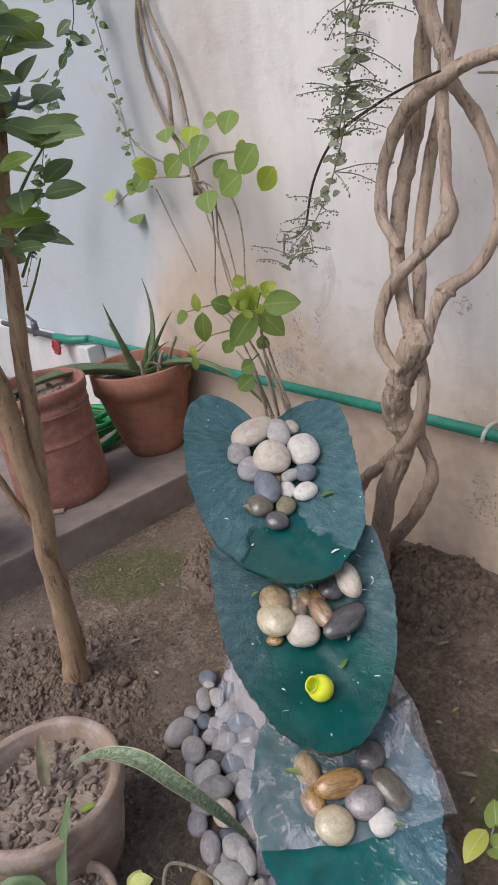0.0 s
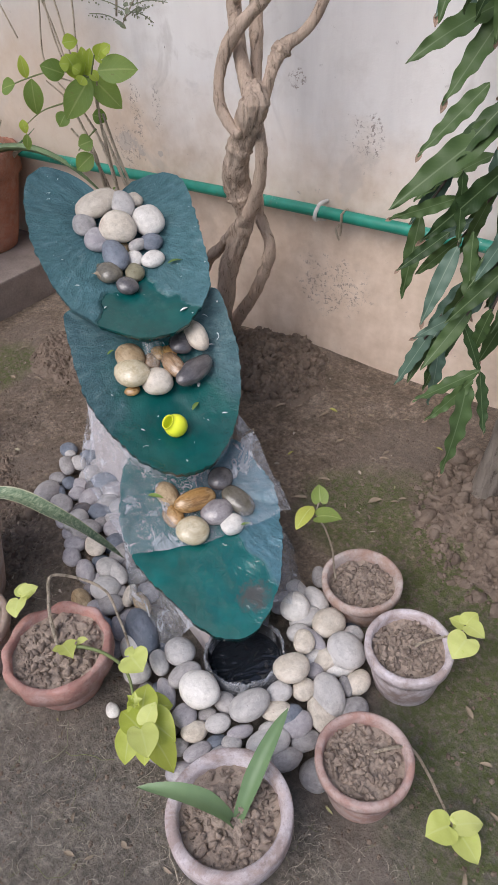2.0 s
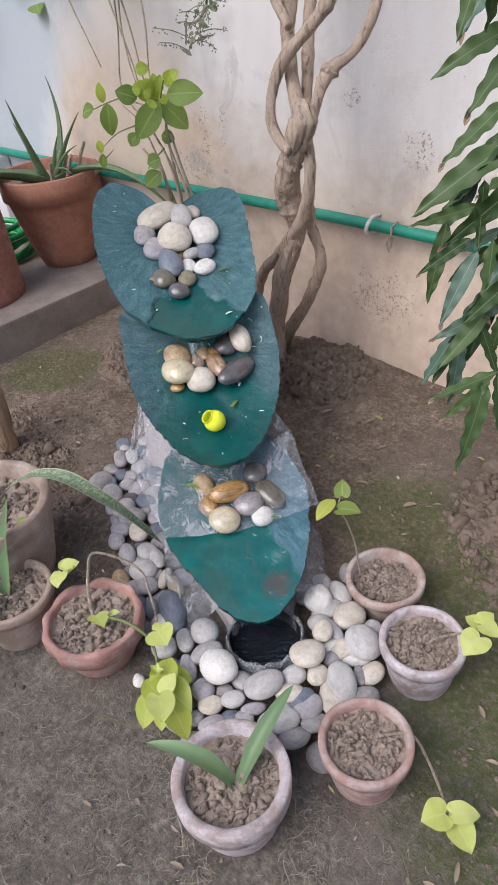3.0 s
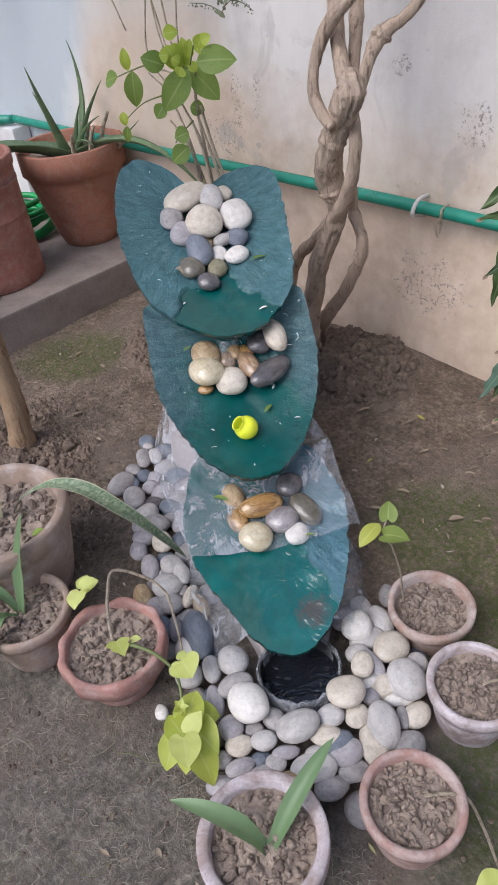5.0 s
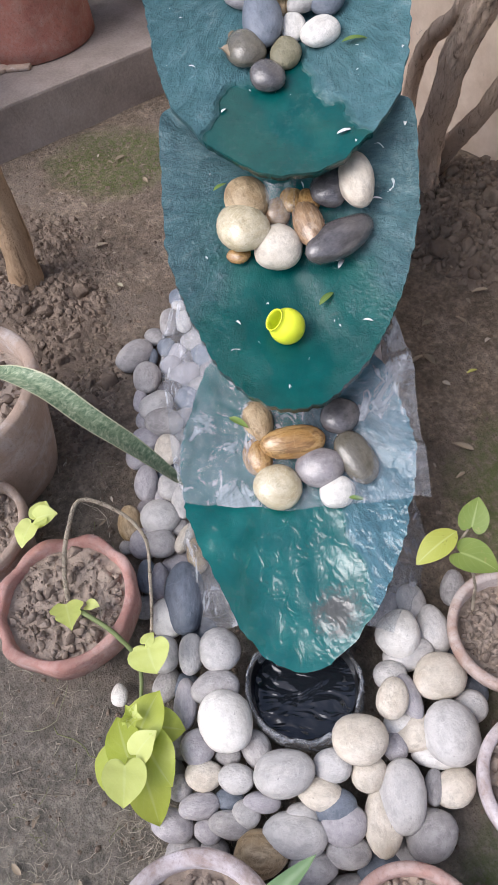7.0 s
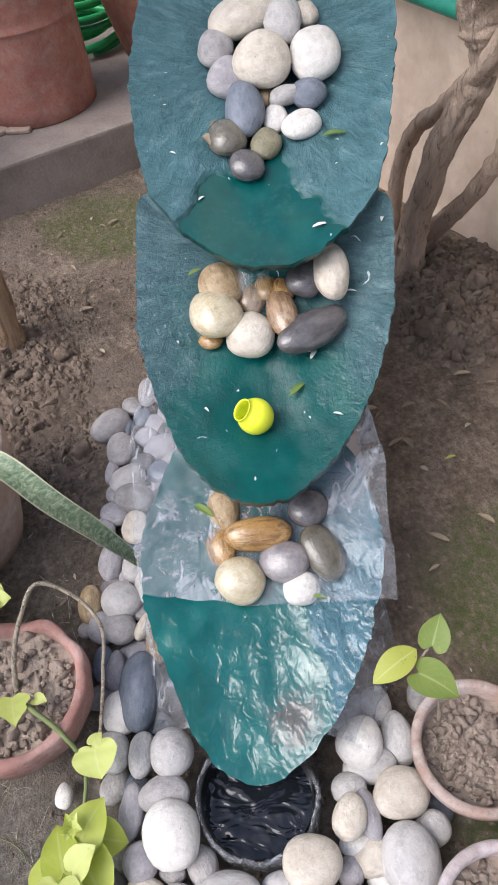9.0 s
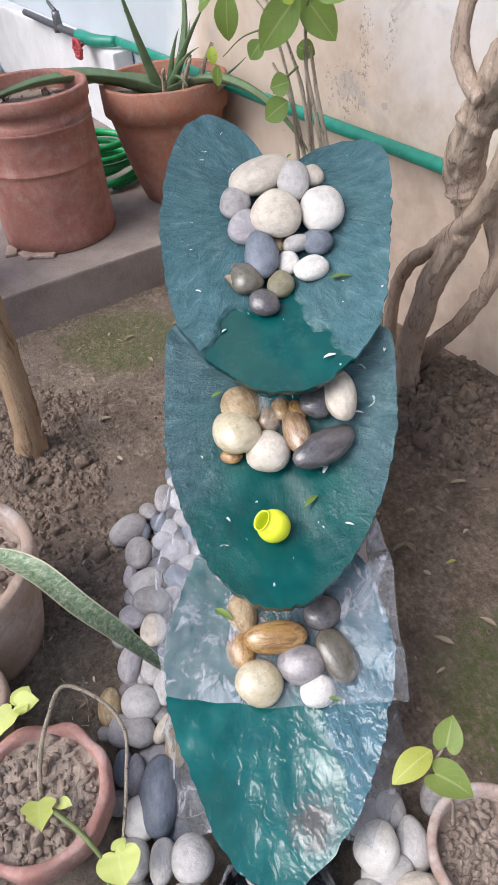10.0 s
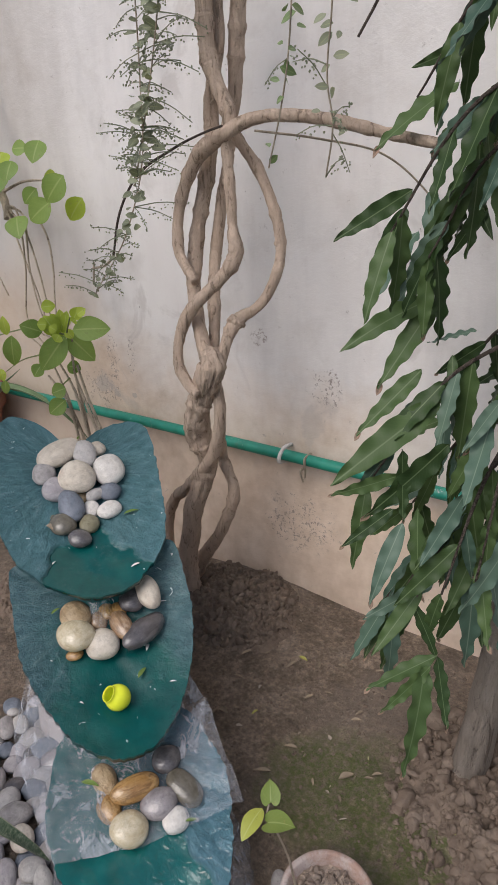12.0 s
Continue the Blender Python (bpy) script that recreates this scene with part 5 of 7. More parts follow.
def build_tap():
    tap = thing("garden_tap", "grey metal tap line with a red wheel handle on the wall", "tap", WALL_M)
    metal = make_plain("dull_metal", (0.16, 0.16, 0.17), 0.45, 0.7)
    bm = bmesh.new()
    tube(bm, [(-3.6, -0.13, 0.54, 0.016), (-3.2, -0.13, 0.535, 0.016), (-2.82, -0.13, 0.535, 0.016)], 14, 20)
    tube(bm, [(-3.10, -0.13, 0.515, 0.024), (-3.10, -0.13, 0.60, 0.018)], 12, 6)
    tube(bm, [(-3.10, -0.13, 0.60, 0.010), (-3.18, -0.13, 0.63, 0.008)], 8, 6)
    part("spout", bm, metal, tap)
    bm = bmesh.new()
    tube(bm, [(-2.84, -0.13, 0.535, 0.026), (-2.70, -0.11, 0.53, 0.026), (-2.60, -0.05, 0.53, 0.020)], 14, 12)
    part("joint", bm, PIPE, tap, "green pipe joint")
    red = make_plain("red_paint", (0.36, 0.045, 0.050), 0.5)
    bm = bmesh.new()
    for k in range(6):
        a0, a1 = 6.2832 * k / 6, 6.2832 * (k + 1) / 6
        tube(bm, [(-2.76 + 0.035 * math.cos(a0 + (a1 - a0) * q / 4), -0.175, 0.50 + 0.035 * math.sin(a0 + (a1 - a0) * q / 4), 0.009 + 0.004 * (q % 4 == 0)) for q in range(5)], 8, 8)
        tube(bm, [(-2.76, -0.175, 0.50, 0.008), (-2.76 + 0.033 * math.cos(a0), -0.175, 0.50 + 0.033 * math.sin(a0), 0.006)], 6, 4)
    tube(bm, [(-2.76, -0.12, 0.53, 0.008), (-2.76, -0.175, 0.50, 0.009)], 8, 5)
    part("wheel_handle", bm, red, tap, "red wheel handle")


build_tap()


def build_hose():
    hose = thing("garden_hose", "coiled green garden hose lying on the platform", "hose", pose(-2.78, 1.13, 0.15))
    bm = bmesh.new()
    pts = []
    for i in range(121):
        a = i / 120 * 6.2832 * 5.2
        r = 0.15 + 0.02 * math.sin(a * 0.37) + 0.012 * math.sin(a * 1.3)
        pts.append((r * math.cos(a) * 1.05, r * math.sin(a), 0.016 + 0.028 * (a / 6.2832) + 0.012 * math.sin(a * 0.9), 0.0135))
    tube(bm, pts, 10, 240)
    part("coil", bm, make_plain("green_hose", (0.015, 0.30, 0.085), 0.35, var=0.2), hose)


build_hose()
clay_pot("terracotta_pot", "red terracotta pot at the platform's edge", -2.10, 0.36, 0.17, 0.36, TERRA_DULL, 0.31, seed=13, rim_h=0.06, base=0.78, z0=0.15, wall_t=0.018, crumbs=40)


# ---- leaf making ----
HEART_AT = [0, .07, .15, .24, .34, .44, .54, .64, .74, .84, .93, 1]
HEART_RIB = [0, 0, .005, .02, .06, .14, .26, .40, .56, .72, .88, 1]
HEART_ALONG = [0, -.10, -.18, -.17, -.07, .09, .27, .45, .62, .78, .91, 1]
HEART_WIDE = [0, .13, .36, .62, .85, .97, 1.0, .92, .74, .48, .20, 0]


def blade(bm, base, tip, width, shape="oval", sag=0.0, fold=0.15, up=(0, 0, 1), n=8, wavy=0.0, seed=0.0, thick=0.0, twist=0.0):
    """One leaf from base to tip as a folded strip with a midrib."""
    base, tip = Vector(base), Vector(tip)
    d = tip - base
    L = d.length
    d.normalize()
    s = d.cross(Vector(up))
    if s.length < 1e-3:
        s = d.cross(Vector((1, 0, 0)))
    s.normalize()
    nrm = s.cross(d).normalized()
    rows = []
    heart = shape == "heart"
    n = max(n, 24) if heart else n
    for i in range(n + 1):
        t = i / n
        if heart:
            # lobes reach back behind the stalk, the edge runs round to a short point
            f = i / n
            t = float(np.interp(f, HEART_AT, HEART_RIB))
            along = float(np.interp(f, HEART_AT, HEART_ALONG)) * L
            w = float(np.interp(f, HEART_AT, HEART_WIDE)) * width / 2
            c = base + d * (L * t) + nrm * (sag * L * 4 * t * (1 - t))
            row = []
            for x in (-1, -.5, 0, .5, 1):
                k = abs(x)
                rip = wavy * width * math.sin(f * 21 + seed + x * 2) * k
                row.append(c + s * w * x + d * (along - L * t) * k**1.3 + nrm * (fold * w * k * k + rip - .12 * k * k * max(0.0, L * .15 - along)))
            rows.append(row)
            continue
        if shape == "oval":
            w = math.sin(math.pi * min(1, t**0.85)) ** 0.75
        elif shape == "ivy":
            w = float(np.interp(t, [0, .06, .16, .27, .38, .52, .64, .80, 1.0], [.42, .74, 1.0, .98, .70, .78, .55, .26, .0]))
        elif shape == "lance":
            w = math.sin(math.pi * t**0.72) ** 0.8
        elif shape == "strap":
            w = min(1, 0.55 + t * 1.2) * (1 - t**4) ** 0.8
        else:
            w = (1 - t) ** 0.8
        w = max(w, 0.015) * width / 2
        c = base + d * (L * t) + nrm * (sag * L * 4 * t * (1 - t))
        tw = twist * t
        side = s * math.cos(tw) + nrm * math.sin(tw)
        lift = nrm * math.cos(tw) - s * math.sin(tw)
        back = -d * (0.10 * L * (1 - t) ** 6) if shape == "ivy" else Vector((0, 0, 0))
        rip = wavy * width * math.sin(t * 30 + seed)
        rip2 = wavy * width * math.sin(t * 27 + seed + 2)
        rows.append([c - side * w + lift * (fold * w + rip) + back, c - side * w * 0.5 + lift * fold * w * 0.4 + back * 0.6, c,
                     c + side * w * 0.5 + lift * fold * w * 0.4 + back * 0.6, c + side * w + lift * (fold * w + rip2) + back])
    v = [[bm.verts.new(p) for p in r] for r in rows]
    uv = bm.loops.layers.uv.verify()
    for i in range(n):
        for j in range(4):
            f = bm.faces.new((v[i][j], v[i][j + 1], v[i + 1][j + 1], v[i + 1][j]))
            for loop, (a, b) in zip(f.loops, ((i, j), (i, j + 1), (i + 1, j + 1), (i + 1, j))):
                loop[uv].uv = (a / n, b / 4)
    if thick:
        lo = [[bm.verts.new(p - nrm * thick * math.sin(math.pi * (0.12 + 0.76 * j / 4)) * (1 - 0.9 * (i / n))) for j, p in enumerate(r)] for i, r in enumerate(rows)]
        for a, b in zip(lo, lo[1:]):
            for j in range(4):
                bm.faces.new((a[j + 1], a[j], b[j], b[j + 1]))
        for i in range(n):
            bm.faces.new((v[i][0], v[i + 1][0], lo[i + 1][0], lo[i][0]))
            bm.faces.new((v[i + 1][4], v[i][4], lo[i][4], lo[i + 1][4]))


def leaf_part(plant, base, tip, width, material, name="leaf", **kw):
    bm = bmesh.new()
    blade(bm, base, tip, width, **kw)
    me = bpy.data.meshes.new(name)
    bm.to_mesh(me)
    bm.free()
    return part_mesh(name, me, material, plant)


# ---- the twisted vine trunk ----
def build_vine_trunk():
    t = thing("vine", "old woody vine of several twisted pale brown stems", "vine")
    # the old trunk: flared foot, swollen waist and shoulder under the knot
    bm = bmesh.new()
    tube_nodes(bm, [(a, b, c, r * 1.15) for a, b, c, r in [(-1.167, 1.574, -0.117, 0.0540), (-1.151, 1.564, 0.027, 0.0379), (-1.127, 1.551, 0.159, 0.0287), (-1.083, 1.542, 0.288, 0.0255), (-1.052, 1.542, 0.402, 0.0247), (-1.007, 1.549, 0.502, 0.0238), (-0.976, 1.551, 0.567, 0.0215), (-0.958, 1.535, 0.623, 0.0244), (-0.961, 1.516, 0.677, 0.0304), (-0.931, 1.492, 0.747, 0.0293), (-0.905, 1.482, 0.795, 0.0272), (-0.876, 1.479, 0.842, 0.0281), (-0.846, 1.476, 0.887, 0.0304), (-0.826, 1.474, 0.923, 0.0271), (-0.846, 1.480, 0.949, 0.0200)]], 40, 300, 0.14, 1, 0.14, 0.26)
    part("trunk", bm, BARK_VINE, t)
    stems = [
        # main shaft
        [(-0.853, 1.486, 0.906, 0.0189), (-0.877, 1.492, 0.952, 0.0175), (-0.897, 1.500, 0.984, 0.0161), (-0.915, 1.509, 1.017, 0.0162), (-0.936, 1.523, 1.056, 0.0165), (-0.961, 1.542, 1.101, 0.0167), (-0.980, 1.570, 1.168, 0.0184), (-0.976, 1.585, 1.237, 0.0169), (-0.957, 1.593, 1.305, 0.0168), (-0.943, 1.602, 1.370, 0.0167), (-0.930, 1.609, 1.433, 0.0151), (-0.930, 1.612, 1.495, 0.0167), (-0.911, 1.614, 1.577, 0.0151), (-0.893, 1.616, 1.654, 0.0151), (-0.896, 1.619, 1.720, 0.0152), (-0.881, 1.622, 1.921, 0.0140)],
        # shaded shaft behind
        [(-0.895, 1.530, 0.872, 0.0120), (-0.884, 1.529, 0.936, 0.0119), (-0.894, 1.545, 0.990, 0.0134), (-0.916, 1.571, 1.072, 0.0135), (-0.943, 1.605, 1.151, 0.0137), (-0.944, 1.627, 1.233, 0.0138), (-0.930, 1.636, 1.315, 0.0137), (-0.915, 1.645, 1.380, 0.0121), (-0.908, 1.650, 1.431, 0.0121), (-0.899, 1.654, 1.493, 0.0137), (-0.887, 1.657, 1.552, 0.0152), (-0.880, 1.658, 1.610, 0.0167), (-0.866, 1.661, 1.719, 0.0168), (-0.847, 1.664, 1.920, 0.0156)],
        # looping stem
        [(-0.855, 1.442, 0.842, 0.0101), (-0.873, 1.442, 0.849, 0.0116), (-0.898, 1.440, 0.872, 0.0132), (-0.917, 1.438, 0.903, 0.0132), (-0.922, 1.442, 0.946, 0.0117), (-0.921, 1.455, 0.990, 0.0132), (-0.906, 1.466, 1.030, 0.0145), (-0.881, 1.477, 1.062, 0.0143), (-0.843, 1.493, 1.098, 0.0127), (-0.805, 1.508, 1.133, 0.0139), (-0.784, 1.520, 1.162, 0.0152), (-0.780, 1.532, 1.189, 0.0166), (-0.791, 1.536, 1.228, 0.0111), (-0.802, 1.545, 1.295, 0.0112), (-0.812, 1.552, 1.356, 0.0112), (-0.820, 1.557, 1.405, 0.0113), (-0.825, 1.563, 1.446, 0.0114), (-0.815, 1.565, 1.480, 0.0128)],
        # its upper run
        [(-0.806, 1.563, 1.445, 0.0113), (-0.815, 1.565, 1.480, 0.0141), (-0.848, 1.566, 1.545, 0.0158), (-0.875, 1.568, 1.604, 0.0161), (-0.882, 1.570, 1.660, 0.0177), (-0.883, 1.571, 1.714, 0.0178), (-0.870, 1.574, 1.910, 0.0167)],
        # wide arc
        [(-0.846, 1.477, 0.875, 0.0174), (-0.828, 1.489, 0.902, 0.0143), (-0.819, 1.508, 0.950, 0.0129), (-0.819, 1.530, 0.989, 0.0143), (-0.812, 1.548, 1.014, 0.0158), (-0.801, 1.561, 1.028, 0.0143), (-0.777, 1.571, 1.041, 0.0114), (-0.754, 1.586, 1.064, 0.0113), (-0.740, 1.603, 1.097, 0.0113), (-0.731, 1.620, 1.136, 0.0113), (-0.737, 1.639, 1.186, 0.0114), (-0.745, 1.641, 1.237, 0.0114), (-0.770, 1.642, 1.302, 0.0115), (-0.795, 1.639, 1.352, 0.0115), (-0.818, 1.632, 1.390, 0.0116), (-0.842, 1.624, 1.422, 0.0117), (-0.853, 1.613, 1.447, 0.0117), (-0.850, 1.601, 1.470, 0.0102)],
        # arching branch
        [(-0.891, 1.490, 1.115, 0.0100), (-0.929, 1.500, 1.141, 0.0102), (-0.974, 1.515, 1.175, 0.0120), (-0.989, 1.526, 1.229, 0.0120), (-0.982, 1.533, 1.283, 0.0120), (-0.964, 1.538, 1.328, 0.0135), (-0.938, 1.544, 1.372, 0.0148), (-0.902, 1.548, 1.408, 0.0175), (-0.853, 1.550, 1.431, 0.0172), (-0.807, 1.555, 1.448, 0.0154), (-0.774, 1.569, 1.463, 0.0139), (-0.725, 1.583, 1.471, 0.0123), (-0.662, 1.595, 1.469, 0.0120), (-0.594, 1.609, 1.460, 0.0118), (-0.514, 1.621, 1.442, 0.0115), (-0.438, 1.631, 1.422, 0.0099), (-0.318, 1.641, 1.395, 0.0095)],
        # crossing stem down to the bed
        [(-0.868, 1.510, 0.859, 0.0149), (-0.857, 1.513, 0.813, 0.0134), (-0.862, 1.517, 0.764, 0.0136), (-0.900, 1.540, 0.697, 0.0156), (-0.958, 1.566, 0.625, 0.0164), (-1.050, 1.583, 0.534, 0.0156), (-1.124, 1.577, 0.447, 0.0145), (-1.190, 1.574, 0.381, 0.0150), (-1.227, 1.574, 0.315, 0.0153), (-1.256, 1.577, 0.203, 0.0158), (-1.269, 1.590, 0.077, 0.0185), (-1.278, 1.600, -0.029, 0.0253)],
        # outer root
        [(-0.973, 1.599, 0.652, 0.0132), (-0.983, 1.614, 0.604, 0.0135), (-0.993, 1.627, 0.554, 0.0137), (-0.967, 1.624, 0.515, 0.0137), (-0.948, 1.621, 0.480, 0.0154), (-0.953, 1.617, 0.431, 0.0155), (-0.983, 1.616, 0.366, 0.0159), (-1.027, 1.616, 0.288, 0.0165), (-1.082, 1.618, 0.215, 0.0189), (-1.160, 1.629, 0.118, 0.0218), (-1.222, 1.641, 0.002, 0.0249)],
    ]
    for k, st in enumerate(stems):
        bm = bmesh.new()
        if k == 6:
            # it passes over the face of the old trunk
            st = [(a + .045 * math.exp(-(((c - .60) / .16) ** 2)), b - .045 * math.exp(-(((c - .60) / .16) ** 2)), c, r) for a, b, c, r in st]
        q = tube_nodes(bm, [(a, b, c, r * 1.12) for a, b, c, r in st], 22, 170, 0.10, 10 + k * 3, 0.085, 0.22 if k > 5 else 0.10)
        # knots and stubs along the stem
        rng = random.Random(k)
        for i in range(6, 164, 9):
            c = Vector(q[i][:3])
            r = q[i][3]
            o = Vector((rng.uniform(-1, 1), rng.uniform(-1, 0.3), rng.uniform(-0.4, 0.4))).normalized()
            scatter_lumps(bm, [(*(c + o * r * 0.78), r * rng.uniform(0.28, 0.48))], rng, 2, 0.4)
        part("stem", bm, BARK_VINE, t)
    # burls: on the looping stem's elbow, on the arc, and the gnarled shoulder
    for lumps in ([stems[2][11]], [stems[4][3], stems[4][4]], [stems[0][0]]):
        bm = bmesh.new()
        scatter_lumps(bm, [(a, b - .004, c, r * 1.12) for a, b, c, r in lumps], random.Random(2), 4, 0.4)
        part("burl", bm, BARK_VINE, t, "gnarled knot")
    bm = bmesh.new()
    tube(bm, [(-0.762, 1.495, 1.456, 0.0026), (-0.861, 1.527, 1.448, 0.0026), (-1.019, 1.558, 1.421, 0.0032), (-1.196, 1.558, 1.356, 0.0038), (-1.299, 1.558, 1.256, 0.0038), (-1.352, 1.558, 1.144, 0.0032)], 6, 40)
    part("tendril", bm, DARK_TWIG, t, "thin dark tendril")
    bm = bmesh.new()
    tube(bm, [(-1.352, 1.558, 1.144, 0.0047), (-1.395, 1.558, 1.116, 0.0042), (-1.482, 1.558, 1.097, 0.0032)], 6, 12)
    tube(bm, [(-1.469, 1.558, 1.116, 0.0037), (-1.490, 1.558, 1.047, 0.0032)], 6, 6)
    part("tendril", bm, TWIG, t)
    bm = bmesh.new()
    tube(bm, [(-0.727, 1.558, 1.444, 0.0027), (-0.625, 1.664, 1.419, 0.0027), (-0.533, 1.769, 1.380, 0.0025), (-0.447, 1.822, 1.291, 0.0021), (-0.403, 1.854, 1.212, 0.0015)], 6, 30)
    part("tendril", bm, TWIG, t)


build_vine_trunk()


# ---- the bush behind the fountain ----
def build_bush():
    t = thing("bush", "straggly climbing shrub with round bright green leaves", "bush")
    stalks = [
        [(-1.500, -.02), (-1.53, .571), (-1.556, .686), (-1.599, .756), (-1.661, .824), (-1.77, .868)],
        [(-1.440, -.02), (-1.431, .593), (-1.484, .698), (-1.518, .769), (-1.513, .843), (-1.497, .906)],
        [(-1.470, -.02), (-1.493, .579), (-1.514, .712), (-1.526, .805), (-1.511, .896)],
        [(-1.455, -.02), (-1.457, .587), (-1.503, .724), (-1.564, .79), (-1.734, .891)],
        [(-1.53, -.02), (-1.558, .605), (-1.612, .676), (-1.709, .73)],
        [(-1.42, -.02), (-1.412, .60), (-1.462, .70), (-1.50, .80)],
    ]
    for k, st in enumerate(stalks):
        bm = bmesh.new()
        tube(bm, [(x + .012 * math.sin(k * 2.1), 1.44 + .014 * (k % 3), z, .0066 - .0009 * i) for i, (x, z) in enumerate(st)], 8, 40, 0.3, k)
        part("stem", bm, TWIG, t)
    bm = bmesh.new()
    tube(bm, [(-1.497, 1.44, .906, .003), (-1.636, 1.43, .91, .0025), (-1.881, 1.43, .866, .0025), (-2.0, 1.43, .835, .002)], 6, 24)
    tube(bm, [(-1.499, 1.44, .90, .003), (-1.47, 1.43, .925, .0025), (-1.44, 1.43, .97, .002)], 6, 10)
    tube(bm, [(-1.52, 1.44, .76, .003), (-1.56, 1.42, .725, .002), (-1.60, 1.41, .69, .002)], 6, 10)
    tube(bm, [(-1.66, 1.43, .82, .003), (-1.80, 1.42, .78, .002), (-1.98, 1.42, .70, .0015)], 6, 14)
    part("twig", bm, GREEN_STEM, t)
    for st in ([(-1.95, 1.28), (-1.781, 1.246), (-1.754, 1.101), (-1.664, .934)], [(-1.95, 1.28), (-1.788, 1.20), (-1.689, 1.079), (-1.613, .956)], [(-1.96, 1.28), (-1.83, 1.27), (-1.779, 1.109), (-1.784, .923)],
               [(-1.96, 1.29), (-1.86, 1.17), (-1.73, 1.02), (-1.63, .90)], [(-1.80, 1.30), (-1.639, 1.176), (-1.592, 1.083), (-1.565, 1.006)]):
        st = st + ([(-1.53, .88)] if st[-1][0] > -1.85 else [(-1.83, .86)])
        bm = bmesh.new()
        tube(bm, [(x, 1.53 - .025 * i, z, .0042 - .0005 * i) for i, (x, z) in enumerate(st)], 6, 30, 0.2, st[1][0])
        part("cane", bm, TWIG, t, "thin straw-coloured cane")
    bm = bmesh.new()
    tube(bm, [(-1.95, 1.53, 1.24, .017), (-1.99, 1.54, 1.33, .011), (-2.187, 1.57, 1.47, .009), (-2.309, 1.58, 1.619, .009), (-2.331, 1.58, 1.788, .009), (-2.24, 1.58, 1.95, .009), (-2.2, 1.58, 2.4, .01)], 10, 60, 0.25, 4)
    tube(bm, [(-2.16, 1.57, 1.45, .008), (-2.16, 1.58, 1.60, .009), (-2.25, 1.58, 1.74, .008), (-2.27, 1.58, 1.86, .008), (-2.20, 1.57, 2.0, .008)], 10, 40, 0.25, 5)
    tube(bm, [(-1.98, 1.54, 1.32, .008), (-2.03, 1.57, 1.47, .008), (-2.09, 1.58, 1.665, .008), (-2.20, 1.58, 1.838, .007), (-2.22, 1.58, 1.92, .007)], 8, 40, 0.2, 6)
    tube(bm, [(-2.0, 1.54, 1.34, .005), (-2.2, 1.52, 1.36, .004), (-2.45, 1.52, 1.46, .003), (-2.62, 1.54, 1.60, .003)], 6, 24)
    tube(bm, [(-1.93, 1.52, 1.33, .005), (-1.72, 1.5, 1.36, .004), (-1.55, 1.49, 1.36, .003)], 6, 20)
    tube(bm, [(-2.0, 1.53, 1.30, .005), (-2.3, 1.50, 1.30, .004), (-2.7, 1.48, 1.20, .003)], 6, 20)
    tube(bm, [(-2.36, 1.55, 1.26, .003), (-2.12, 1.55, 0.95, .003)], 5, 8)
    part("branch", bm, TWIG, t)
    rng = random.Random(3)
    old = [
        (-1.455, .928, -1.248, .954, .078), (-1.492, .907, -1.361, .836, .074), (-1.501, .904, -1.676, .774, .080), (-1.639, .9, -1.775, .91, .06), (-1.849, .869, -1.866, .766, .058),
        (-1.976, .841, -2.09, .813, .05), (-1.549, .726, -1.64, .700, .052), (-1.566, .679, -1.68, .62, .06), (-1.67, .794, -1.732, .748, .045), (-1.98, .693, -2.001, .638, .03), (-1.527, .8, -1.45, .795, .045),
    ]
    young = [
        (-1.881, .866, -1.888, .928, .032), (-1.552, .9, -1.613, .956, .055), (-1.532, .911, -1.491, .974, .040), (-1.508, .939, -1.469, .968, .035), (-1.447, .962, -1.406, 1.005, .042), (-1.419, .98, -1.369, 1.004, .032),
        (-1.449, .953, -1.43, .967, .03), (-1.614, .982, -1.529, .996, .04), (-1.57, .91, -1.60, .90, .035), (-1.52, .90, -1.545, .935, .04), (-1.60, .93, -1.655, .925, .04), (-1.49, .925, -1.46, .90, .03), (-1.983, .741, -1.977, .699, .028),
        (-1.535, .925, -1.575, .965, .042), (-1.555, .935, -1.60, .945, .036), (-1.515, .93, -1.52, .985, .036), (-1.545, .915, -1.585, .925, .034), (-1.50, .935, -1.475, .985, .03), (-1.53, .905, -1.56, .88, .036),
    ]
    def crown(x, z, j):
        """The crown spreads slantwise off the wall, from behind on one side to the front on the other."""
        d = min(.14, max(-.12, .42 * (x + 1.5))) + j
        return (x - (1.45 + .75 * max(0.0, -1.4 - x)) * d, 1.44 + d, z - .34 * d)

    for rows, mat in ((old, LEAF_MID_BRIGHT), (young, LEAF_YOUNG)):
        for k, (x0, z0, x1, z1, w) in enumerate(rows):
            j = rng.uniform(-.02, .02)
            leaf_part(t, crown(x0, z0, j), crown(x1, z1, j), w * 1.02, mat, sag=rng.uniform(.04, .10), up=(rng.uniform(.6, .85), -0.5, rng.uniform(.3, .5)), fold=.14, n=10, wavy=.012, seed=k * 1.3)
    up = [(-1.888, 1.425), (-1.757, 1.456), (-1.567, 1.44), (-1.778, 1.392), (-1.588, 1.365), (-1.482, 1.337), (-1.728, 1.315), (-1.632, 1.271), (-1.482, 1.276), (-1.758, 1.221), (-2.11, 1.44), (-2.312, 1.294), (-2.719, 1.244), (-2.576, 1.14), (-2.886, 1.157), (-2.469, 1.275), (-2.365, 1.357), (-1.991, 1.387), (-1.943, 1.34), (-2.45, 1.30), (-2.25, 1.34), (-1.84, 1.36)]
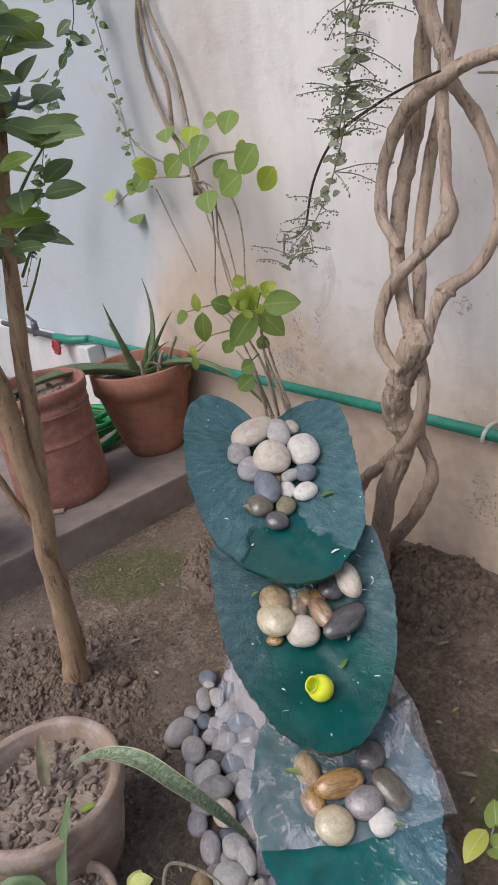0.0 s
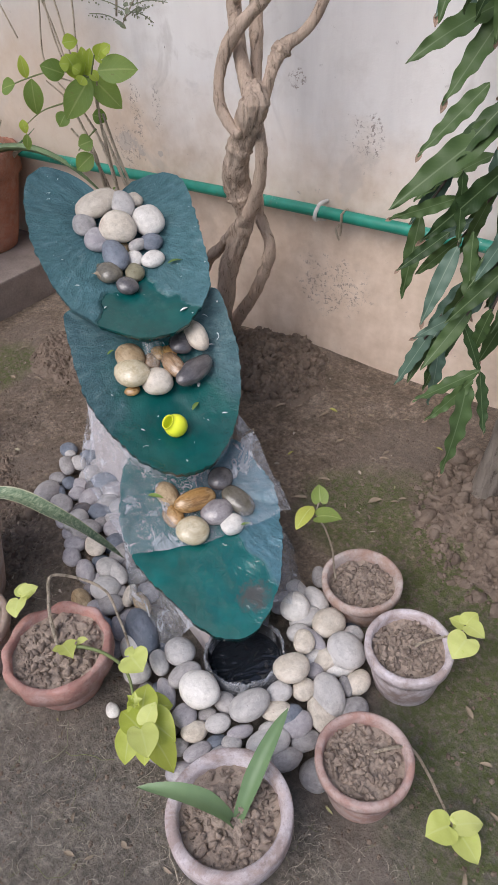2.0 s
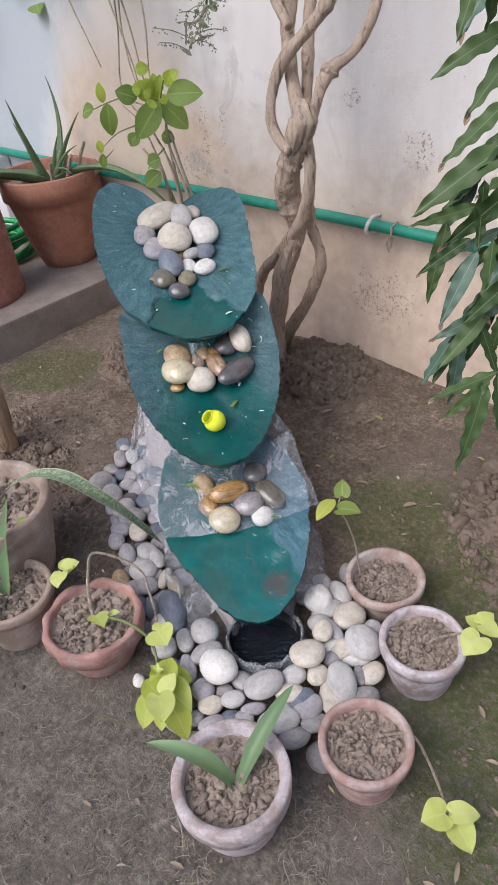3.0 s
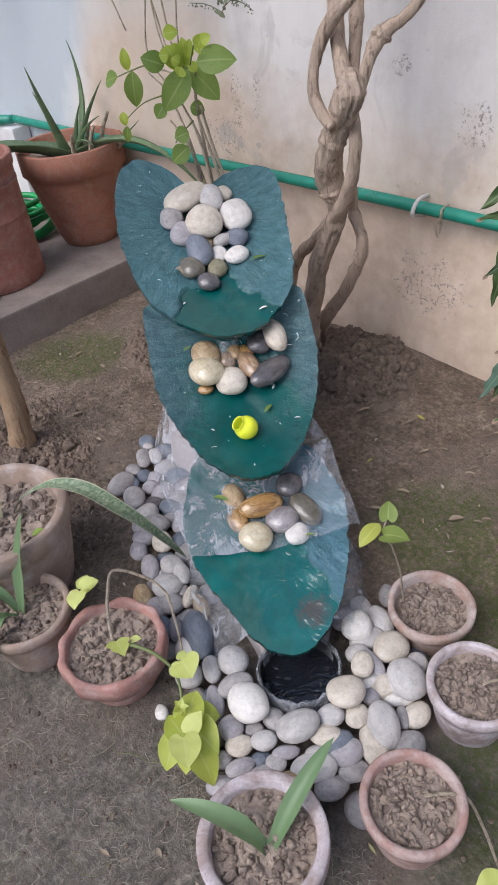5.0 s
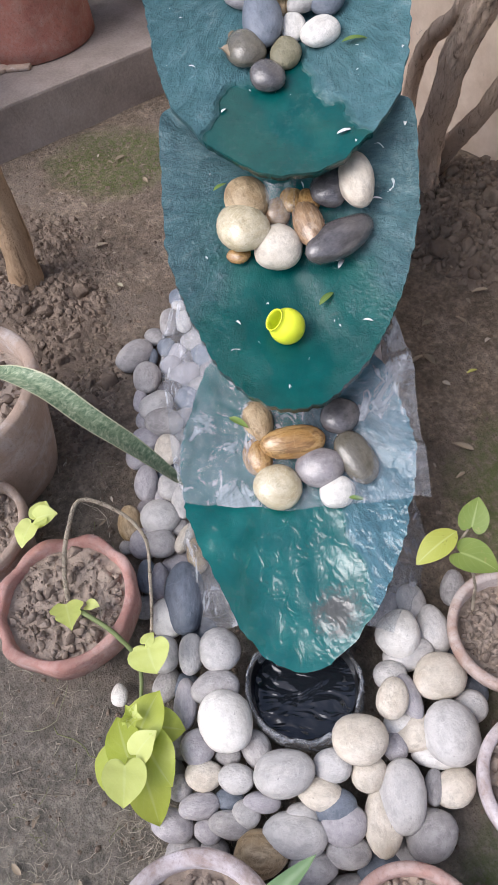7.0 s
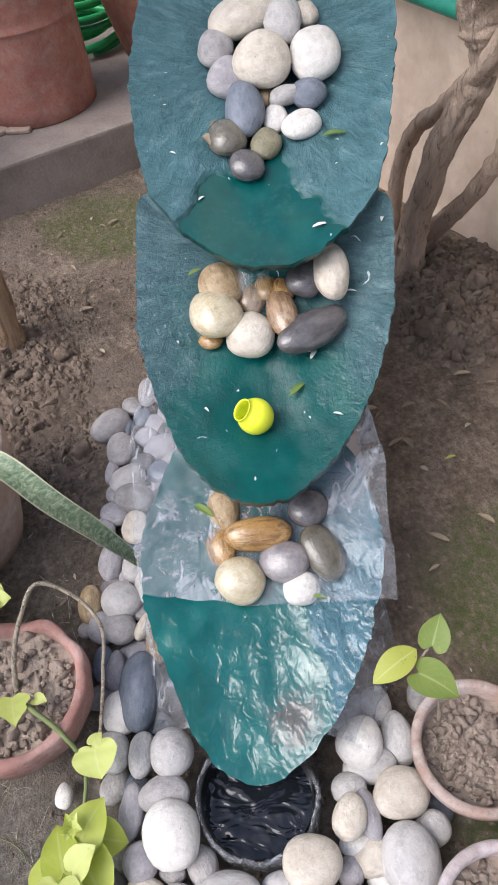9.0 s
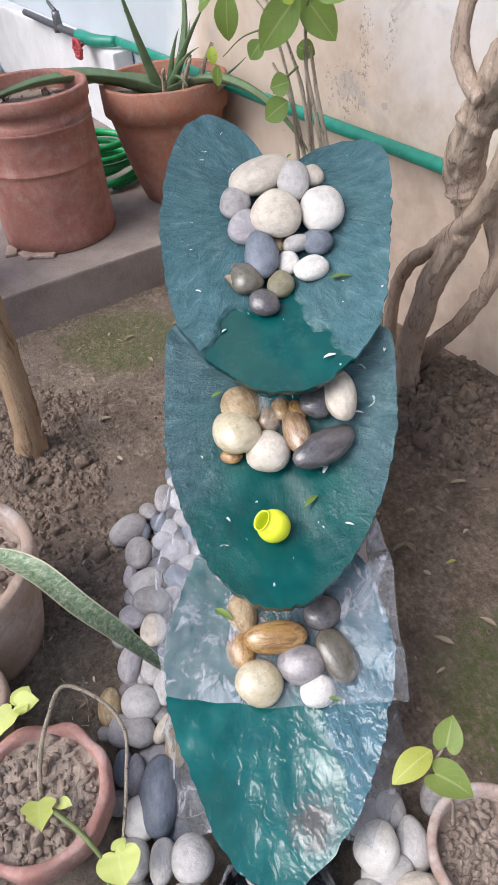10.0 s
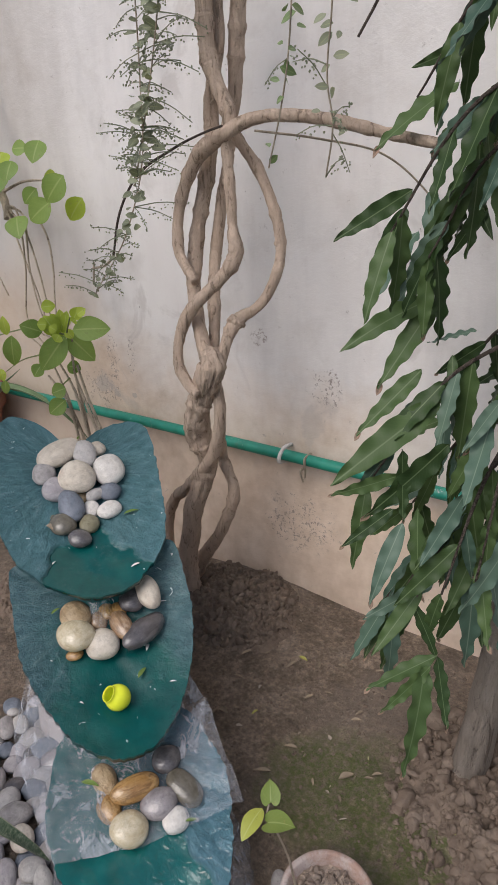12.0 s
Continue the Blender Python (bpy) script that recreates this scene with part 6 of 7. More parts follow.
    for k, (x, z) in enumerate(up):
        y = 1.49 + rng.uniform(-.04, .05)
        L = rng.uniform(.06, .105)
        d = Vector((rng.uniform(-.8, .8), -0.3, rng.uniform(-.8, .4))).normalized() * L
        leaf_part(t, Vector((x, y, z)) - d * .5, Vector((x, y, z)) + d * .5, L * .84, LEAF_MID_BRIGHT if k % 4 else LEAF_YOUNG, sag=.08, up=(rng.uniform(.5, .9), -0.6, 0.35), fold=.14, n=10, wavy=.012, seed=k)


LEAF_MID_BRIGHT = make_foliage("fresh_leaf", (0.140, 0.245, 0.050), (0.30, 0.42, 0.12), 0.5, spots=(0.24, 0.28, 0.09), trans=0.4)
LEAF_YOUNG = make_foliage("young_leaf", (0.32, 0.43, 0.04), (0.50, 0.60, 0.10), 0.45, spots=(0.34, 0.40, 0.10), trans=0.3)
build_bush()


# ---- young tree beside the tub ----
def build_young_tree():
    t = thing("young_tree", "slim young tree with a forked brown trunk and glossy leaves", "tree")
    x = -1.345
    bm = bmesh.new()
    tube(bm, [(x, .583, -.03, .046), (x, .590, .06, .040), (x, .603, .18, .034), (x, .611, .336, .031), (x, .616, .455, .031), (x, .627, .584, .030), (x, .624, .72, .028), (x, .625, .843, .027), (x, .62, .95, .026), (x, .60, 1.15, .022), (x, .57, 1.5, .02), (x, .55, 2.1, .015)], 14, 80, 0.16, 2)
    part("trunk", bm, BARK_TREE, t)
    bm = bmesh.new()
    tube(bm, [(x, .630, .55, .020), (x - .01, .656, .69, .021), (x - .01, .676, .826, .021), (x - .01, .691, .97, .021), (x, .711, 1.104, .020), (x, .733, 1.243, .016), (x, .80, 1.55, .012), (x, .86, 2.1, .008)], 12, 50, 0.12, 3)
    part("limb", bm, BARK_TREE, t)
    bm = bmesh.new()
    tube(bm, [(x, .615, .545, .012), (x, .605, .56, .011), (x, .582, .62, .010), (x, .559, .712, .009), (x + .01, .53, .85, .008)], 8, 20, 0.2, 4)
    part("limb", bm, BARK_TREE, t)
    rng = random.Random(8)
    for k in range(170):
        z = rng.uniform(1.24, 1.80)
        a = rng.uniform(0, 6.283)
        c = Vector((x + rng.uniform(-.16, .16), 0.74 + (z - 1.2) * .14 + rng.uniform(-.22, .09), z))
        L = rng.uniform(.08, .125)
        d = Vector((math.cos(a), math.sin(a), rng.uniform(-.5, .5))).normalized() * L
        leaf_part(t, c, c + d, L * .52, LEAF_BRIGHT if k % 3 == 0 else LEAF_MID, sag=.06, fold=.2, up=(rng.uniform(.2, .9), rng.uniform(-.6, .1), .6))
    bm = bmesh.new()
    for k in range(9):
        z = 1.1 + k * .075
        a = k * 2.4
        tube(bm, [(x, .75 + (z - 1.2) * .14, z, .004), (x + .08 * math.cos(a), .76 + .08 * math.sin(a), z + .08, .003), (x + .12 * math.cos(a), .77 + .11 * math.sin(a), z + .12, .002)], 6, 12)
    part("twig", bm, GREEN_STEM, t)


build_young_tree()


# ---- hanging vine sprays ----
def spray(label, pts, leaf_len, density, material, seed, spikes=0):
    t = thing("hanging_vine", label, "vine", group="hanging vine sprays")
    bm = bmesh.new()
    q = tube(bm, [(*p, .0018) for p in pts], 5, 60)
    part("stem", bm, DARK_TWIG if material is LEAF_DARK else TWIG, t)
    rng = random.Random(seed)
    bm = bmesh.new()
    for i in range(density):
        c_at = rng.randrange(60)
        c = Vector(q[c_at][:3])
        a = rng.uniform(0, 6.283)
        L = leaf_len * rng.uniform(.6, 1.2) * (1 - .5 * c_at / 60)
        d = Vector((math.cos(a), math.sin(a) * .7, rng.uniform(-.7, .35))).normalized()
        o = Vector((rng.uniform(-1, 1), rng.uniform(-1, 1), 0)) * leaf_len * .35
        blade(bm, c + o, c + o + d * L, L * .52, sag=.05, n=5, up=(rng.uniform(.3, .9), -0.7, rng.uniform(.1, .6)))
    tagged(part("leaves", bm, material, t), kind="stuff")
    if spikes:
        bm = bmesh.new()
        for i in range(spikes):
            c = Vector(q[rng.randrange(60)][:3])
            a = rng.uniform(0, 6.283)
            d = Vector((math.cos(a), math.sin(a) * .5, rng.uniform(-.35, .3))).normalized() * rng.uniform(.06, .14)
            tube(bm, [(*c, .0014), (*(c + d * .5 + Vector((0, 0, .008))), .0012), (*(c + d), .001)], 4, 6)
            for m in range(11):
                p = c + d * (0.3 + .7 * m / 10) + Vector((rng.uniform(-1, 1), rng.uniform(-1, 1), rng.uniform(-1, 1))) * .008
                scatter_lumps(bm, [(*p, .0026)], rng, 1, .2)
        tagged(part("bud_spray", bm, LEAF_GREY, t), "tiny dry flower buds", kind="stuff")
    return t


spray("dusty hanging vine spray with tiny dry buds before the wall", [(-0.985, 1.46, 2.2), (-0.981, 1.46, 1.728), (-0.994, 1.46, 1.561), (-1.015, 1.46, 1.405), (-1.115, 1.46, 1.234), (-1.318, 1.46, 1.051)], .050, 130, LEAF_GREY, 1, 85)
spray("dusty hanging vine spray with tiny dry buds before the wall", [(-0.89, 1.46, 2.2), (-0.899, 1.46, 1.711), (-0.944, 1.46, 1.589), (-1.005, 1.46, 1.454), (-1.06, 1.46, 1.34)], .058, 95, LEAF_GREY, 2, 52)
spray("thin hanging vine with dark leaves", [(-2.45, 1.35, 2.2), (-2.301, 1.35, 1.896), (-2.691, 1.30, 1.624), (-2.985, 1.25, 1.305), (-3.1, 1.20, 1.10), (-3.35, 1.15, 0.86)], .080, 85, LEAF_DARK, 3)
spray("thin hanging vine with small green leaves", [(-2.60, 1.5, 2.2), (-2.534, 1.5, 1.938), (-2.491, 1.5, 1.763), (-2.44, 1.5, 1.544), (-2.383, 1.5, 1.378), (-2.322, 1.5, 1.273)], .055, 55, LEAF_MID, 4)
spray("short hanging vine with oval leaves", [(-0.556, 1.5, 2.1), (-0.556, 1.5, 1.647), (-0.569, 1.5, 1.556), (-0.589, 1.5, 1.480), (-0.63, 1.5, 1.368)], .05, 30, LEAF_MID, 5, 4)
spray("short hanging vine with oval leaves and buds", [(-0.46, 1.5, 2.1), (-0.46, 1.5, 1.627), (-0.471, 1.5, 1.504), (-0.459, 1.5, 1.445), (-0.476, 1.5, 1.348)], .05, 26, LEAF_GREY, 6, 14)


# ---- weeping tree with long wavy leaves ----
def build_mast_tree():
    t = thing("weeping_tree", "small weeping tree with long wavy dark green leaves", "tree")
    bm = bmesh.new()
    tube(bm, [(-.100, 1.535, -.03, .046), (-.085, 1.535, .10, .040), (-.06, 1.54, .35, .036), (-.02, 1.55, .9, .032), (0.0, 1.56, 1.5, .028), (0.0, 1.56, 2.6, .02)], 14, 50, .1, 5)
    part("trunk", bm, make_bark("smooth_grey_bark", (0.20, 0.165, 0.135), (0.34, 0.295, 0.25), 40), t)
    rng = random.Random(21)
    variants = []
    for k in range(7):
        bm = bmesh.new()
        blade(bm, (0, 0, 0), (1, 0, 0), .215, "lance", sag=.03 * (k % 3), fold=.20, n=26, wavy=.13, seed=k * 1.7, twist=.35 * (k % 3 - 1))
        me = bpy.data.meshes.new("leaf")
        bm.to_mesh(me)
        bm.free()
        me.polygons.foreach_set("use_smooth", [True] * len(me.polygons))
        me.materials.append(LEAF_LONG if k < 5 else LEAF_BLUE)
        variants.append(me)
    tips = []
    bm = bmesh.new()
    blade(bm, (.93, 0, .0), (1.05, 0.02, -.04), .06, "oval", fold=.6, n=5, wavy=.2)
    tip_me = bpy.data.meshes.new("dry_tip")
    bm.to_mesh(tip_me)
    bm.free()
    tip_me.materials.append(LEAF_TIP)

    def put(base, tip, k, dry):
        base, tip = Vector(base), Vector(tip)
        d = tip - base
        L = d.length
        x = d.normalized()
        z = Vector((.45, -.65, .6))
        z = z - x * z.dot(x)
        z.normalize()
        y = z.cross(x)
        roll = Matrix.Rotation(rng.uniform(-.7, .7), 4, "X")
        m = Matrix(((x.x, y.x, z.x, base.x), (x.y, y.y, z.y, base.y), (x.z, y.z, z.z, base.z), (0, 0, 0, 1))) @ roll @ Matrix.Scale(L, 4)
        ob = new("leaf", variants[k])
        ob.parent = t
        ob.matrix_world = m
        if dry:
            o2 = new("dry_tip", tip_me)
            o2.parent = ob

    hero = [
        (-.32, 1.56, 1.32, -.40, 1.43, 1.24), (-.32, 1.70, 1.50, -.40, 1.55, 1.39), (-.23, 1.50, 1.14, -.32, 1.35, 1.06), (-.22, 1.50, 1.14, -.25, 1.37, 1.00),
        (-.32, 1.54, 1.29, -.32, 1.42, 1.15), (-.29, 1.54, 1.25, -.31, 1.41, 1.12), (-.29, 1.58, 1.32, -.23, 1.51, 1.16), (-.20, 1.43, 1.03, -.25, 1.31, .93),
        (-.16, 1.43, .98, -.26, 1.25, .85), (-.17, 1.33, .87, -.25, 1.24, .84), (-.18, 1.35, .91, -.14, 1.30, .80), (-.16, 1.30, .82, -.21, 1.22, .76),
        (-.14, 1.30, .80, -.14, 1.21, .68), (-.07, 1.30, .72, -.14, 1.19, .66), (-.03, 1.25, .61, -.10, 1.15, .56), (-.03, 1.23, .60, -.07, 1.15, .53),
    ]
    hero_b = [
        (-.04, 1.23, .60, -.01, 1.13, .45), (-.03, 1.25, .61, .02, 1.21, .51), (-.13, 1.33, .82, -.08, 1.27, .69), (-.08, 1.35, .80, -.04, 1.31, .70),
        (-.15, 1.52, 1.09, -.21, 1.46, 1.07), (-.17, 1.48, 1.05, -.14, 1.44, .97), (-.32, 1.76, 1.57, -.40, 1.66, 1.53), (-.21, 1.63, 1.29, -.23, 1.54, 1.20),
        (-.25, 1.63, 1.33, -.18, 1.61, 1.23), (-.12, 1.40, .92, -.20, 1.27, .80),
    ]
    for n_, r in enumerate(hero + hero_b):
        put(r[:3], r[3:], n_ % 7, n_ % 2 == 1 or r[2] < .95)
    # drooping twigs with pairs of leaves
    for k in range(44):
        bm = bmesh.new()
        z0 = .95 + k * .034
        a = rng.uniform(-2.6, 1.2) if k % 3 else rng.uniform(1.2, 3.6)
        out = rng.uniform(.16, .34) * (1 if z0 < 1.6 else 1.2)
        root = Vector((-.02, 1.55, z0))
        end = root + Vector((math.cos(a) * out, math.sin(a) * out, -rng.uniform(.18, .40)))
        if math.sin(a) > 0.3:
            end.y = min(end.y, 1.80)
        mid = (root + end) / 2 + Vector((0, 0, .07))
        q = tube(bm, [(*root, .005), (*mid, .0035), (*end, .002)], 5, 16)
        for i in range(5, 16, 1):
            c = Vector(q[i][:3])
            d = Vector((math.cos(a) * .45 + rng.uniform(-.5, .5), math.sin(a) * .45 + rng.uniform(-.5, .5), -rng.uniform(.45, 1.2))).normalized()
            e = c + d * rng.uniform(.11, .19)
            if e.y < 1.80 and e.z > .46 and rng.random() < (.75 if e.z < 1.0 else .95) and (.832 * e.x + .714 * e.y > .70 if e.z < 1.2 else 1.242 * e.x + .854 * e.y > .95):
                put(c, e, rng.randrange(7), rng.random() < .3)
        part("branch", bm, DARK_TWIG, t)
    for k in range(9):
        bm = bmesh.new()
        root = Vector((-.03, 1.50, .80 + k * .045))
        a = -2.35 + .2 * k
        end = root + Vector((math.cos(a) * .26, math.sin(a) * .26, -.24))
        q = tube(bm, [(*root, .005), (*((root + end) / 2 + Vector((0, 0, .05))), .0035), (*end, .002)], 5, 14)
        for i in range(5, 14):
            c = Vector(q[i][:3])
            d = Vector((math.cos(a) * .3 + rng.uniform(-.45, .45), math.sin(a) * .3 + rng.uniform(-.45, .45), -rng.uniform(.6, 1.3))).normalized()
            e = c + d * rng.uniform(.10, .17)
            if e.z > .48 and rng.random() < .6 and .832 * e.x + .714 * e.y > .70:
                put(c, e, rng.randrange(7), rng.random() < .4)
        part("branch", bm, DARK_TWIG, t)


def make_long_leaf(name, lo, hi, rib, rough):
    """A long glossy leaf, one unit long: pale midrib, faint side veins."""
    k = Kit(name, rough=rough, spec=0.22)
    x, y = k.axis(0), k.math("ABSOLUTE", k.axis(1))
    n = k.noise(5, 4, 0.6)
    c = k.ramp(k.math("ADD", k.math("MULTIPLY", k.rand(), 0.6), k.math("MULTIPLY", n, 0.4)), [(0.15, lo), (0.9, hi)])
    side = k.math("SINE", k.math("SUBTRACT", k.math("MULTIPLY", x, 150.0), k.math("MULTIPLY", y, 170.0)))
    c = k.mix(k.ramp(side, [(0.5, 0.0), (1.0, 0.035)]), c, rib)
    c = k.mix(k.ramp(y, [(0.003, 0.75), (0.006, 0.0)]), c, rib)
    k.color(c).bump((n, 0.0006))
    return k.m


LEAF_LONG = make_long_leaf("long_dark_leaf", (0.022, 0.046, 0.014), (0.082, 0.132, 0.044), (0.15, 0.20, 0.10), 0.45)
LEAF_BLUE = make_long_leaf("long_bluish_leaf", (0.055, 0.105, 0.075), (0.120, 0.180, 0.130), (0.20, 0.26, 0.19), 0.38)
build_mast_tree()


# ---- water falling from the upper lip ----
def build_fall():
    bm = bmesh.new()
    rows = []
    for i in range(15):
        f = i / 14
        row = []
        for j in range(13):
            w = j / 12 * 2 - 1
            half = 0.024 - 0.008 * f + 0.003 * noise.noise(Vector((f * 5, w * 2, 1)))
            row.append(bm.verts.new((-1.104 + 0.014 * f**0.6 - 0.012 * w * w + 0.004 * noise.noise(Vector((f * 6, w * 4, 3))), 0.603 + w * half, 0.492 - 0.085 * f)))
        rows.append(row)
    for a, b in zip(rows, rows[1:]):
        for j in range(12):
            bm.faces.new((a[j], a[j + 1], b[j + 1], b[j]))
    ob = part("falling_water", bm, make_film_water())
    ob.matrix_world = FOUNTAIN
    tagged(ob, "thin clear stream falling from the upper leaf", "water", kind="structure")


build_fall()


# ---- plants in the small pots ----
def stem_part(plant, pts, r, material=None, name="stem"):
    bm = bmesh.new()
    n = len(pts)
    tube(bm, [(*p, r * (1 - .5 * i / n)) for i, p in enumerate(pts)], 7, 10 * n, .12, 3)
    return part(name, bm, material or GREEN_STEM, plant)


def ribbon(plant, pts, width, material, fold=0.4, name="leaf"):
    """A long leaf bent along a path, folded along its middle."""
    q = smooth_path(pts, 26)
    bm = bmesh.new()
    rows = []
    for i, p in enumerate(q):
        t = i / 25
        d = Vector(q[min(i + 1, 25)] - q[max(i - 1, 0)]).normalized()
        s = d.cross(Vector((0, 0, 1)))
        s = s.normalized() if s.length > 1e-3 else Vector((1, 0, 0))
        n = s.cross(d)
        w = width * .5 * min(1, .45 + 1.6 * t) * (1 - t**5) ** .8 + .0006
        c = Vector(p)
        rows.append([bm.verts.new(c + s * w * x + n * fold * w * abs(x)) for x in (-1, -.5, 0, .5, 1)])
    for a, b in zip(rows, rows[1:]):
        for j in range(4):
            bm.faces.new((a[j], a[j + 1], b[j + 1], b[j]))
    return part(name, bm, material, plant)


def build_seedling():
    t = thing("seedling", "small seedling with spotted yellow leaves in a clay pot", "plant")
    stem_part(t, [(-.178, 1.050, .06), (-.183, 1.045, .12), (-.176, 1.029, .19), (-.183, 1.010, .27), (-.196, .998, .32), (-.198, 1.006, .335)], .0026, TWIG)
    leaf_part(t, (-.204, .995, .330), (-.193, .934, .315), .034, LEAF_SPOT_YELLOW, shape="oval", sag=.10, n=14)
    leaf_part(t, (-.199, 1.012, .335), (-.224, 1.036, .350), .036, LEAF_SPOTTED, shape="heart", sag=.06, up=(.3, -.3, .9), n=16)
    leaf_part(t, (-.180, .985, .325), (-.139, 1.011, .325), .046, LEAF_SPOTTED, shape="heart", sag=.10, n=16)
    leaf_part(t, (-.194, .999, .318), (-.186, .992, .316), .010, LEAF_YOUNG, shape="oval", sag=.10, n=6)


def build_cutting_a():
    t = thing("cutting", "lime-green vine cutting leaning over a clay pot", "plant")
    stem_part(t, [(.06, .99, .085), (.075, 1.01, .125), (.095, 1.03, .140), (.115, 1.06, .143), (.130, 1.082, .15)], .0032, TWIG)
    for b, e, w in (((.141, 1.064, .150), (.142, 1.016, .135), .062), ((.129, 1.089, .155), (.165, 1.089, .150), .042), ((.121, 1.093, .150), (.124, 1.128, .155), .038), ((.117, 1.090, .145), (.088, 1.085, .145), .034)):
        leaf_part(t, b, e, w, LEAF_LIME, shape="heart", sag=.08, n=14, wavy=.015, seed=w * 90)


def build_cutting_b():
    t = thing("cutting", "trailing cutting with yellow-green leaves over a clay pot", "plant")
    stem_part(t, [(.125, .745, .09), (.150, .785, .115), (.185, .825, .115), (.225, .825, .085), (.270, .810, .060), (.302, .796, .050)], .0035, TWIG)
    for b, e, w in (((.298, .788, .060), (.278, .750, .050), .058), ((.306, .798, .060), (.336, .836, .050), .042), ((.315, .795, .048), (.362, .783, .030), .052), ((.302, .795, .052), (.322, .812, .050), .024)):
        leaf_part(t, b, e, w, LEAF_LIME, shape="heart", sag=.10, n=14, wavy=.018, seed=w * 90)


def build_strap_plant():
    t = thing("strap_leaf_plant", "two soft green strap leaves in a limed clay pot", "plant")
    leaf_part(t, (.055, .518, .115), (-.065, .425, .205), .034, LEAF_STRAP, shape="strap", sag=.22, fold=.5, n=14)
    leaf_part(t, (.060, .522, .115), (.018, .690, .215), .032, LEAF_STRAP, shape="strap", sag=.10, fold=.5, n=14)


def build_trailing_vine():
    t = thing("trailing_vine", "trailing vine with lime-yellow leaves spilling from a wavy clay pot", "plant")
    stem_part(t, [(-.440, .487, .105), (-.480, .500, .140), (-.535, .530, .170), (-.575, .560, .175), (-.545, .610, .150), (-.49, .635, .135), (-.42, .62, .125), (-.36, .60, .115), (-.33, .585, .10)], .0042, TWIG)
    stem_part(t, [(-.440, .487, .105), (-.405, .510, .145), (-.355, .545, .135), (-.315, .560, .105), (-.275, .545, .075), (-.235, .515, .06), (-.195, .500, .055)], .0042)
    small = [((-.575, .492, .175), (-.600, .515, .180), .040), ((-.572, .490, .180), (-.560, .530, .185), .042), ((-.570, .480, .175), (-.535, .450, .165), .056), ((-.565, .495, .18), (-.545, .505, .19), .026),
             ((-.425, .492, .150), (-.375, .490, .150), .056), ((-.415, .520, .140), (-.400, .540, .145), .022)]
    big = [((-.322, .582, .120), (-.276, .581, .110), .074), ((-.327, .580, .122), (-.338, .600, .125), .022), ((-.220, .530, .098), (-.269, .582, .096), .068), ((-.205, .533, .093), (-.132, .549, .072), .078),
           ((-.208, .491, .092), (-.177, .449, .055), .054), ((-.168, .518, .088), (-.100, .511, .045), .066), ((-.195, .507, .104), (-.265, .506, .088), .058), ((-.187, .511, .090), (-.150, .476, .052), .050),
           ((-.191, .520, .112), (-.207, .562, .125), .050), ((-.181, .504, .125), (-.131, .481, .105), .066), ((-.225, .548, .090), (-.200, .595, .070), .060)]
    for k, (b, e, w) in enumerate(small + big):
        e = Vector(b) + (Vector(e) - Vector(b)) * .88
        leaf_part(t, b, e, w * .9, LEAF_LIME if k < 8 or k in (14, 15) else LEAF_LIME_DEEP, shape="ivy" if k == 4 else "heart", sag=.08, fold=.12, n=18, wavy=.016, seed=b[0] * 90, up=(.25 * math.sin(k * 2.1), .25 * math.cos(k * 1.7), 1))
    for k in range(6):
        a = k * 2.4
        c = Vector((-.240, .530, .110))
        leaf_part(t, c, c + Vector((math.cos(a) * .018, math.sin(a) * .018, .010)), .014, LEAF_LIME if k % 2 else LEAF_LIME_DEEP, shape="heart", sag=.1, fold=.3)


def build_pot_strap():
    t = thing("strap_leaf_plant", "three bent green strap leaves in a weathered pot", "plant")
    ribbon(t, [(-.648, .360, .11), (-.665, .380, .17), (-.677, .397, .22), (-.692, .447, .34)], .026, LEAF_STRAP)
    ribbon(t, [(-.655, .357, .12), (-.680, .340, .17), (-.701, .318, .19), (-.716, .278, .18), (-.712, .262, .14), (-.708, .255, .11)], .026, LEAF_STRAP)
    ribbon(t, [(-.645, .352, .12), (-.618, .312, .165), (-.592, .285, .15), (-.570, .262, .10), (-.562, .252, .05)], .034, LEAF_STRAP)


